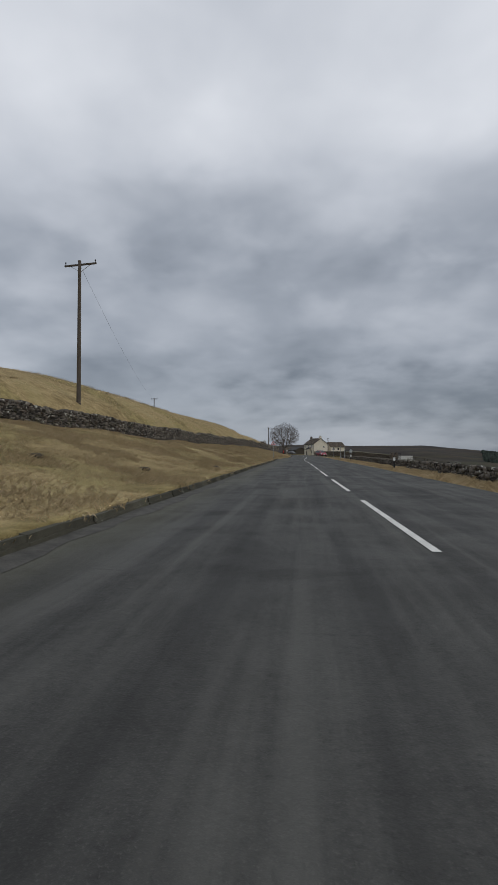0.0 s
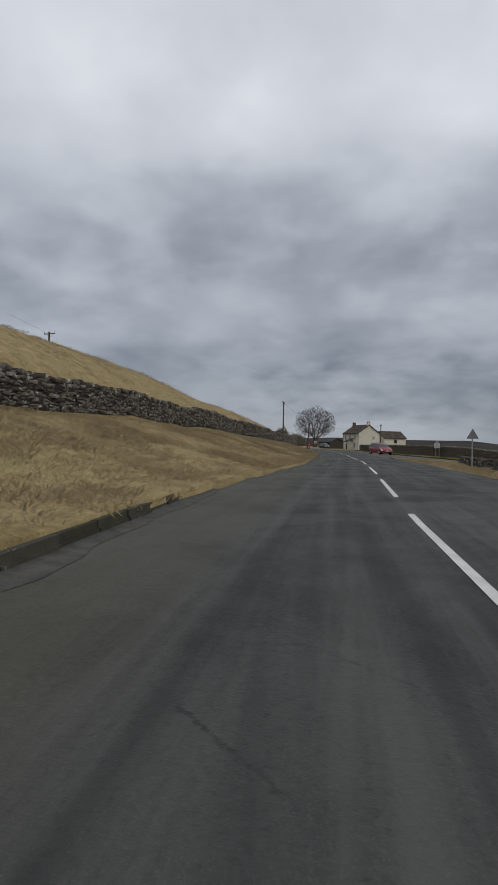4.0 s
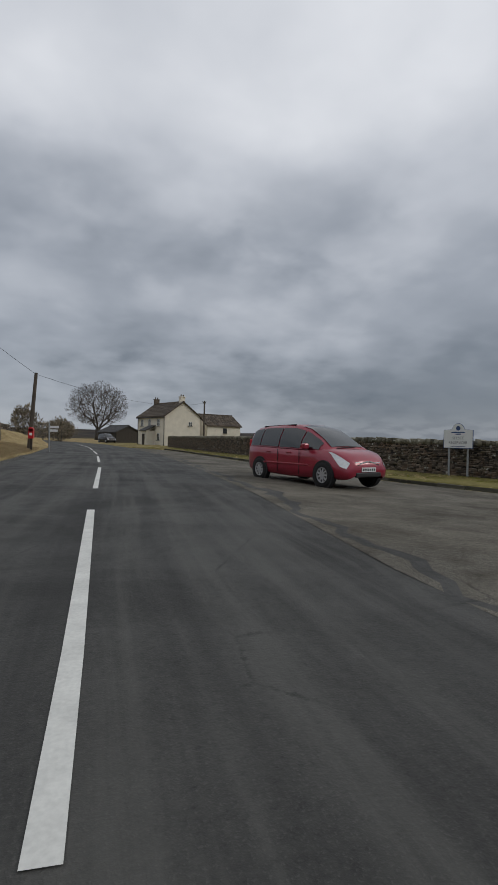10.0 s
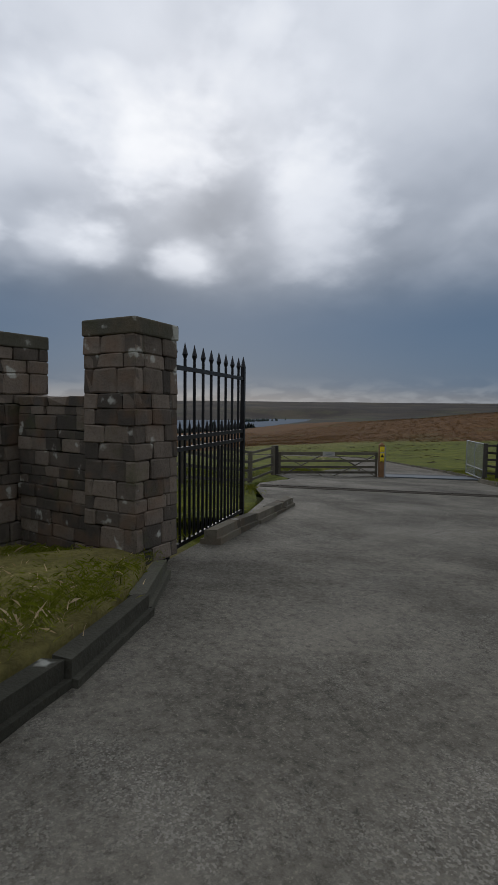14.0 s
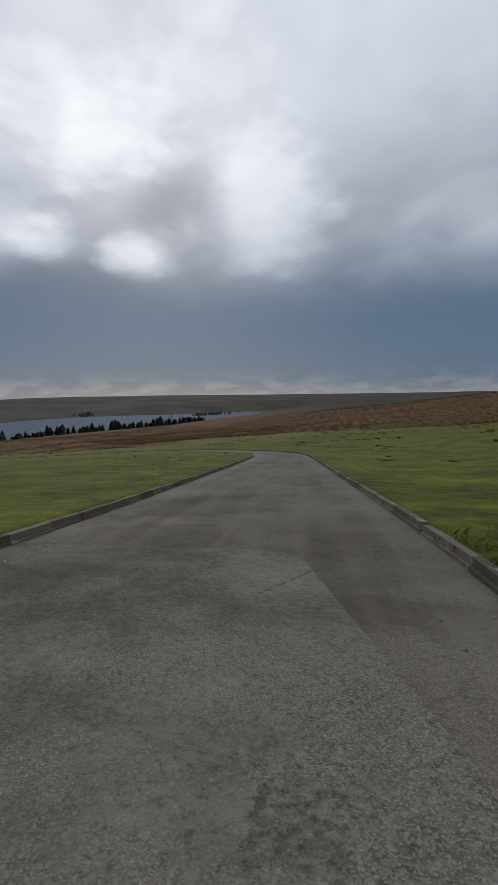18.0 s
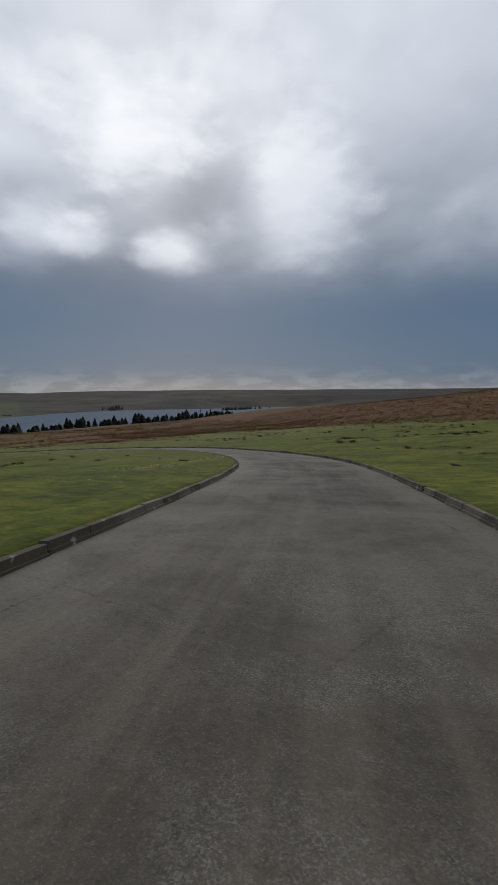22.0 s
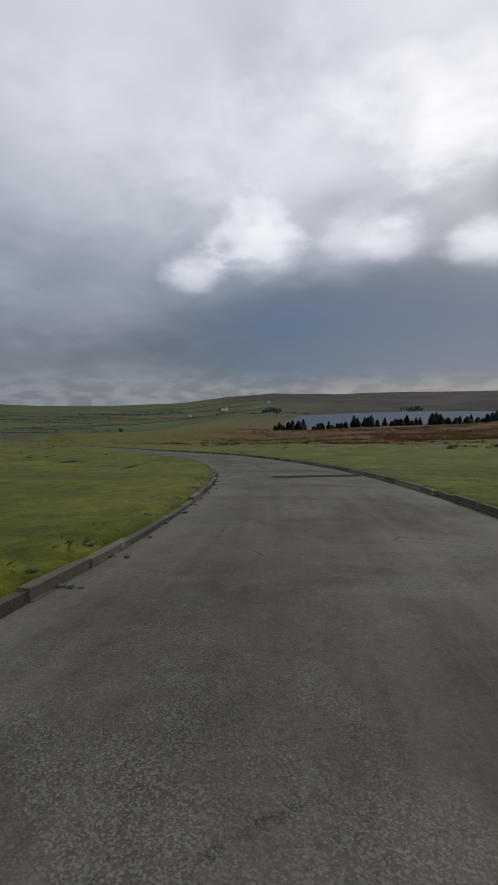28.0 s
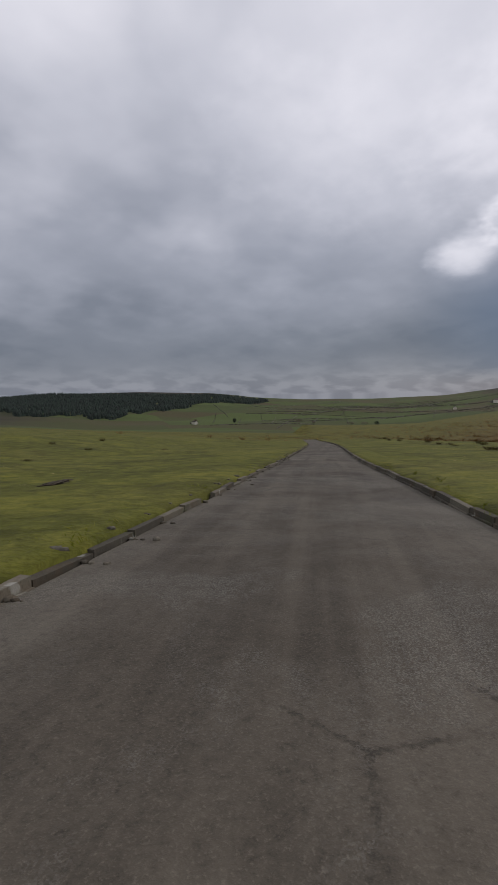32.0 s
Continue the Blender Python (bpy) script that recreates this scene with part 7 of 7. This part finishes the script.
def farm(x, y, turn, size, label):
    z = ground_z(x, y)
    ob = thing("far_farm", x, y, z, turn, label, "farm", "distant farms")
    b = gable_body(size, size * 0.5, size * 0.3, size * 0.18)
    b.make("wall", RENDER, ob)
    r = Geo()
    w = size * 0.5
    for s in (-1, 1):
        r.take([(-0.3, w / 2 + s * (w / 2 + 0.3), size * 0.3 - 0.1), (size + 0.3, w / 2 + s * (w / 2 + 0.3), size * 0.3 - 0.1), (size + 0.3, w / 2, size * 0.48 + 0.1), (-0.3, w / 2, size * 0.48 + 0.1)], ((0, 1, 2, 3),))
    r.make("roof", SLATE, ob)
    for k in range(3):
        Geo().box((size * (0.2 + 0.3 * k), -0.05, size * 0.15), (size * 0.08, 0.1, size * 0.1)).make("window", GLASS, ob)
    c = Geo().box((size * 1.3, w / 2, size * 0.12), (size * 0.5, w, size * 0.24)).make("outbuilding", DRYSTONE, ob)


def field_walls():
    """Far field boundaries, dark lines of stone over the valley side."""
    rr = np.random.default_rng(3)
    out = []
    for k in range(44):
        b0, r0 = rr.uniform(50, 76), rr.uniform(800, 1900)
        along = rr.random() < 0.6
        n = int(rr.uniform(30, 80))
        skew = rr.normal(0, 2.2)
        for i in range(n):
            b = b0 + (i * 0.22 if along else 0.02 * i * (skew / 2))
            r = r0 + (skew * i if along else i * 6)
            x, y = 60 + r * math.sin(math.radians(b)), 100 + r * math.cos(math.radians(b))
            if inside(LAKE, np.array([x]), np.array([y]))[0] < 15:
                continue
            z = ground_z(x, y)
            b2 = b + (0.22 if along else 0.01 * skew)
            r2 = r + (skew if along else 6)
            x2, y2 = 60 + r2 * math.sin(math.radians(b2)), 100 + r2 * math.cos(math.radians(b2))
            a = math.atan2(y2 - y, x2 - x)
            v = BOX * (math.hypot(x2 - x, y2 - y) * 1.02, 0.6, 1.15)
            c, s = math.cos(a), math.sin(a)
            out.append(np.stack([v[:, 0] * c - v[:, 1] * s + x, v[:, 0] * s + v[:, 1] * c + y, v[:, 2] + z + 0.45], 1))
    tagged(join_solids("far_field_walls", DRYSTONE, np.array(out), BOXF), "distant dry stone walls dividing the fields", "wall", kind="stuff")


def build_far():
    farm(1480, 335, 40, 22, "white distant farmhouse on the green slope")
    farm(1405, 420, 20, 14, "white distant farmhouse on the green slope")
    farm(845, 740, 70, 14, "white distant cottage under the forest")
    farm(1700, 240, 20, 16, "grey distant farmhouse on the slope")
    o = thing("field_barn", 27.0, 182.0, ground_z(27, 182) - 1.7, -10, "long low field barn with pale sheet roof", "barn")
    b = gable_body(11.0, 7.0, 2.0, 1.1)
    b.make("wall", DRYSTONE, o)
    roof_slates(o, 11.0, 7.0, 1.1, 2.0, 0.0, PALESACK)
    for x, y, h, w, s in ((1010, 620, 9, 16, 31), (1020, 590, 6, 8, 32), (1050, 470, 8, 9, 33), (1040, 520, 6, 16, 34), (1060, 500, 6, 14, 35), (930, 720, 9, 8, 36), (870, 770, 8, 8, 37), (1150, 300, 8, 30, 38)):
        twig_bush(x, y, h, w, s, "dark clump of trees among distant fields", NEEDLES if s in (33, 36) else HEDGE)
    field_walls()


# ---------------------------------------------------------------- grass, rushes and grit
def strew(name, mat, n, box, keep, size, label, category, lean=0.5, per=6, wide=0.010, spread=0.10, seed=1):
    """Tufts of blades over a stretch of the plan; keep(x, y) gives the odds of each spot."""
    rr = np.random.default_rng(seed)
    x, y = rr.uniform(box[0], box[1], n), rr.uniform(box[2], box[3], n)
    ok = rr.random(n) < keep(x, y)
    x, y = x[ok], y[ok]
    z = land(x, y)
    s = rr.uniform(size[0], size[1], len(x)) * (0.7 + 0.5 * (wave(x, y, 1.3, 2.0) > 0))
    m = len(x)
    a = rr.uniform(0, 2 * math.pi, (m, per))
    off = rr.normal(0, spread, (m, per, 2))
    h = s[:, None] * rr.uniform(0.5, 1.1, (m, per))
    ln = rr.uniform(0.1, lean, (m, per)) * h * 1.3
    bx, by = x[:, None] + off[..., 0], y[:, None] + off[..., 1]
    bz = np.repeat(z[:, None], per, 1) - 0.03
    wx, wy = -np.sin(a) * wide * 0.5, np.cos(a) * wide * 0.5
    p0 = np.stack([bx - wx, by - wy, bz], -1)
    p1 = np.stack([bx + wx, by + wy, bz], -1)
    mx, my, mz = bx + np.cos(a) * ln * 0.4, by + np.sin(a) * ln * 0.4, bz + h * 0.62
    p2 = np.stack([mx + wx * 0.7, my + wy * 0.7, mz], -1)
    p3 = np.stack([mx - wx * 0.7, my - wy * 0.7, mz], -1)
    p4 = np.stack([bx + np.cos(a) * ln, by + np.sin(a) * ln, bz + h * 0.95], -1)
    v = np.stack([p0, p1, p2, p4, p3], 2).reshape(-1, 5, 3)
    tagged(join_solids(name, mat, v, np.array([(0, 1, 2, 3, 4)])), label, category, kind="stuff")


def build_grass():
    def bank(x, y):
        left, w = curve_at(ROAD_L, y), curve_at(WALL_W, y)
        return np.where((x < left - 0.12) & (x > w + 0.3), 1.0, 0.0) * (0.35 + 0.65 * (wave(x, y, 2.2, 4.0) > -0.3))

    def hill(x, y):
        return np.where(x < curve_at(WALL_W, y) - 0.5, 0.5 + 0.5 * (wave(x, y, 3.0, 1.0) > 0), 0.0)

    strew("bank_grass", STRAW, 120000, (-17, -3, 2, 168), bank, (0.05, 0.14), "tan tussocky winter grass on the roadside bank", "grass", 1.1, 8, 0.007, 0.13, 2)
    strew("bank_green_grass", GREENGRASS, 17000, (-15, -3, 2, 168), lambda x, y: bank(x, y) * (wave(x, y, 4.0, 7.0) > 0.1), (0.025, 0.06), "short green grass on the roadside bank", "grass", 1.1, 6, 0.006, 0.1, 3)
    strew("bank_tussocks", STRAW, 30000, (-17, -3.2, 2, 168), lambda x, y: bank(x, y) * np.where(wave(x, y, 1.7, 8.0) + 0.5 * wave(x, y, 5.0, 3.0) > 0.05, 0.8, 0.12), (0.05, 0.11), "matted pale tussocks on the roadside bank", "grass", 2.4, 10, 0.006, 0.10, 22)
    strew("hill_tussocks", STRAW, 9000, (-48, -8, 10, 150), lambda x, y: hill(x, y) * np.where(wave(x, y, 2.2, 8.0) > 0.0, 0.9, 0.1), (0.06, 0.12), "bleached tussocks on the hillside", "grass", 2.2, 14, 0.009, 0.16, 23)
    strew("hill_grass", STRAW, 38000, (-52, -8, 10, 175), hill, (0.06, 0.13), "long bleached grass on the hillside", "grass", 1.3, 8, 0.011, 0.2, 4)

    def right(x, y):
        r = curve_at(ROAD_R, y)
        return np.where((x > r + 0.1) & (y < 112), 1.0, 0.0)

    strew("verge_grass", STRAW, 16000, (4.2, 9, 8, 112), right, (0.1, 0.26), "tan grass on the road verge", "grass", 1.3, 8, 0.007, 0.1, 5)

    def strip(x, y):
        return np.where((inside(APRON_POLY, x, y) > 0.12) & (x > curve_at(ROAD_R, y) + 0.3), 1.0, 0.0)

    def before_wall(x, y):
        w = np.array(LAYBY_WALL)
        return strip(x, y) * (x < np.interp(y, w[::-1, 1], w[::-1, 0]) - 0.1)

    strew("layby_grass_near", GREENGRASS, 40000, (10, 23, 128, 141), before_wall, (0.02, 0.055), "dense rough green grass by the entrance wall", "grass", 1.8, 9, 0.004, 0.06, 26)
    strew("layby_grass", GREENGRASS, 22000, (-1, 23, 128, 185), before_wall, (0.035, 0.08), "rough green grass between kerb and wall", "grass", 1.3, 7, 0.006, 0.08, 6)
    strew("layby_straw", STRAW, 24000, (-1, 23, 128, 185), lambda x, y: before_wall(x, y) * (0.35 + 0.65 * (wave(x, y, 1.1, 3.0) > 0.1)), (0.03, 0.07), "dead grass between kerb and wall", "grass", 1.4, 7, 0.006, 0.08, 7)
    strew("gate_grass", GREENGRASS, 26000, (24, 40, 104, 132), lambda x, y: (paved(x, y) > 0.1) * 1.0, (0.04, 0.11), "grazed green grass round the entrance", "grass", 1.0, 6, 0.009, 0.08, 8)
    strew("gate_south_grass", GREENGRASS, 12000, (4, 32, 104, 121), lambda x, y: (paved(x, y) > 0.1) * 1.0, (0.05, 0.13), "green verge grass south of the drive", "grass", 1.0, 6, 0.009, 0.08, 18)

    def meadow(x, y):
        d = np.abs(lane_off(x, y))
        return np.where((d > 2.9) & (d < 13), np.clip(1.15 - (d - 2.6) / 11, 0.05, 1), 0.0)

    strew("lane_grass", GREENGRASS, 110000, (34, 200, 60, 125), meadow, (0.018, 0.045), "short grazed pasture grass beside the lane", "grass", 1.1, 5, 0.009, 0.08, 9)
    strew("lane_straw", STRAW, 36000, (34, 215, 60, 130), lambda x, y: meadow(x, y) * (wave(x, y, 5.0, 2.0) > 0.3), (0.018, 0.045), "pale dead grass in the pasture", "grass", 1.2, 5, 0.009, 0.08, 10)

    def rushes(x, y):
        d = lane_off(x, y)
        return np.where((np.abs(d) > 9) & (wave(x, y, 7.0, 9.0) > 0.12), 1.0, 0.0) * np.where(d > 0, 1.0, 0.2)

    strew("rush_tufts", RUSH, 4200, (55, 260, -5, 130), rushes, (0.14, 0.3), "dark rush clumps in the pasture", "rushes", 0.6, 46, 0.012, 0.13, 11)
    strew("moor_grass", BRACKEN, 30000, (60, 330, -120, 60), lambda x, y: smooth01(lane_off(x, y), 55, 75) * 0.7, (0.25, 0.55), "brown moor grass and heather", "moor grass", 0.8, 7, 0.05, 0.35, 12)
    strew("bracken_mounds", BRACKEN, 14000, (205, 460, -20, 175), lambda x, y: cover(x, y)[..., 1] * np.where(wave(x, y, 9.0, 4.0) > -0.1, 0.9, 0.15), (0.3, 0.7), "rust-brown bracken on the moor", "bracken", 0.9, 7, 0.07, 0.4, 31)
    # a worn wheel track across the pasture, and grass lapping over the backs of the lane's kerbs
    track = resample(((56.0, 106.0, 0), (66.0, 99.0, 0), (79.7, 91.0, 0), (86.0, 86.6, 0), (90.0, 84.0, 0)), 0.5)

    def worn(x, y):
        far = np.full(x.shape, 99.0)
        for px, py, _ in track:
            far = np.minimum(far, np.hypot(x - px, y - py))
        return np.clip(1.0 - far / 0.75, 0, 1) * (0.15 + 0.85 * smooth01(x, 74, 81)) * (0.4 + 0.6 * (wave(x, y, 1.3, 2.0) > -0.1))

    strew("worn_track", STRAW, 9000, (55, 92, 83, 108), worn, (0.055, 0.085), "pale worn wheel track of dead grass", "track", 2.6, 7, 0.014, 0.10, 41)

    def lap(x, y):
        d = lane_off(x, y)
        back = np.abs(d) - np.where(d < 0, curve_at(LANE_L, x), curve_at(LANE_R, x))
        return np.where((back > 0.14) & (back < 0.62), 1.0, 0.0) * (0.3 + 0.7 * (wave(x, y, 0.9, 5.0) > -0.2))

    strew("kerb_grass", GREENGRASS, 26000, (34, 170, 62, 122), lap, (0.035, 0.085), "rough grass lapping over the stone kerbs", "grass", 1.5, 7, 0.007, 0.07, 42)
    # rubble along the broken kerb
    rr = np.random.default_rng(77)
    out = []
    while len(out) < 1200:
        i = rr.integers(0, len(DRIVE))
        x0, y0 = DRIVE[i, :2]
        if not 112 < x0 < 200:
            continue
        d = curve_at(LANE_L, x0) + rr.normal(0.1, 0.13)
        x, y = x0 - DRIVE_N[i, 0] * d, y0 - DRIVE_N[i, 1] * d
        s = rr.uniform(0.012, 0.055)
        z = rz_at(x, y) + (0.11 if d > curve_at(LANE_L, x0) + 0.17 else 0.0)
        out.append((BOX + rr.uniform(-0.22, 0.22, BOX.shape)) * s * (1.3, 1, 0.7) + (x, y, z + s * 0.25))
    tagged(join_solids("kerb_rubble", KERB, np.array(out), BOXF), "broken stone rubble along the kerb", "rubble", kind="stuff")
    # gravel washed over the ragged road edge
    ys = np.arange(82, 158, 0.3)
    rough = 0.16 * np.sin(ys * 0.9) * np.sin(ys * 0.31) + 0.09 * np.sin(ys * 3.3) + 0.06 * np.sin(ys * 8.1)
    inner = curve_at(((82, -3.7), (96, -2.5), (106, -2.4), (116, -2.7), (128, -2.9), (130.4, -3.22), (134, -3.55), (139.7, -4.1), (155, -5.5), (158, -6.0)), ys) + rough
    outer = curve_at(ROAD_L, ys) + 0.02 + 0.5 * rough
    ribbon("gravel_edge", np.stack([inner, ys, 0 * ys - 0.012], 1), np.stack([np.minimum(outer, inner - 0.05), ys, 0 * ys + 0.03], 1), GRAVEL, "grey gravel and mud washed over the road edge", "gravel", 5)
    # loose stones at the ragged road edge
    rr = np.random.default_rng(15)
    out = []
    while len(out) < 6500:
        y = rr.uniform(88, 156) if rr.random() < 0.5 else rr.uniform(127, 141)
        a, c = np.interp(y, ys, outer), np.interp(y, ys, inner)
        u = rr.beta(1.6, 1.4)
        x = a + (c - a) * u + rr.normal(0, 0.12)
        s = rr.uniform(0.006, 0.017) * (1.8 if rr.random() < 0.04 else 1)
        out.append((BOX + rr.uniform(-0.22, 0.22, BOX.shape)) * s * (1.3, 1, 0.7) + (x, y, 0.05 * max(0, 1 - u) + s * 0.2 + 0.004))
    for _ in range(600):
        x = rr.uniform(36, 60)
        d = rr.choice((-1, 1)) * rr.uniform(1.6, 2.5)
        sl = np.interp(x, LANE_XY[:, 0], np.gradient(LANE_XY[:, 1], LANE_XY[:, 0]))
        y = np.interp(x, LANE_XY[:, 0], LANE_XY[:, 1]) - d * math.sqrt(1 + sl * sl)
        s = rr.uniform(0.005, 0.018)
        out.append((BOX + rr.uniform(-0.2, 0.2, BOX.shape)) * s + (x, y, rz_at(x, y) + s * 0.3))
    tagged(join_solids("loose_grit", GRIT, np.array(out), BOXF), "loose stones at the road edge", "grit", kind="stuff")


house()
people_carrier(4.85, 141.75, 158, CARPAINT, "dark red people carrier parked in the layby")
people_carrier(-5.2, 224.0, 150, DARKPAINT, "dark car parked by the sheds", False)
build_trees()
build_far()
build_grass()
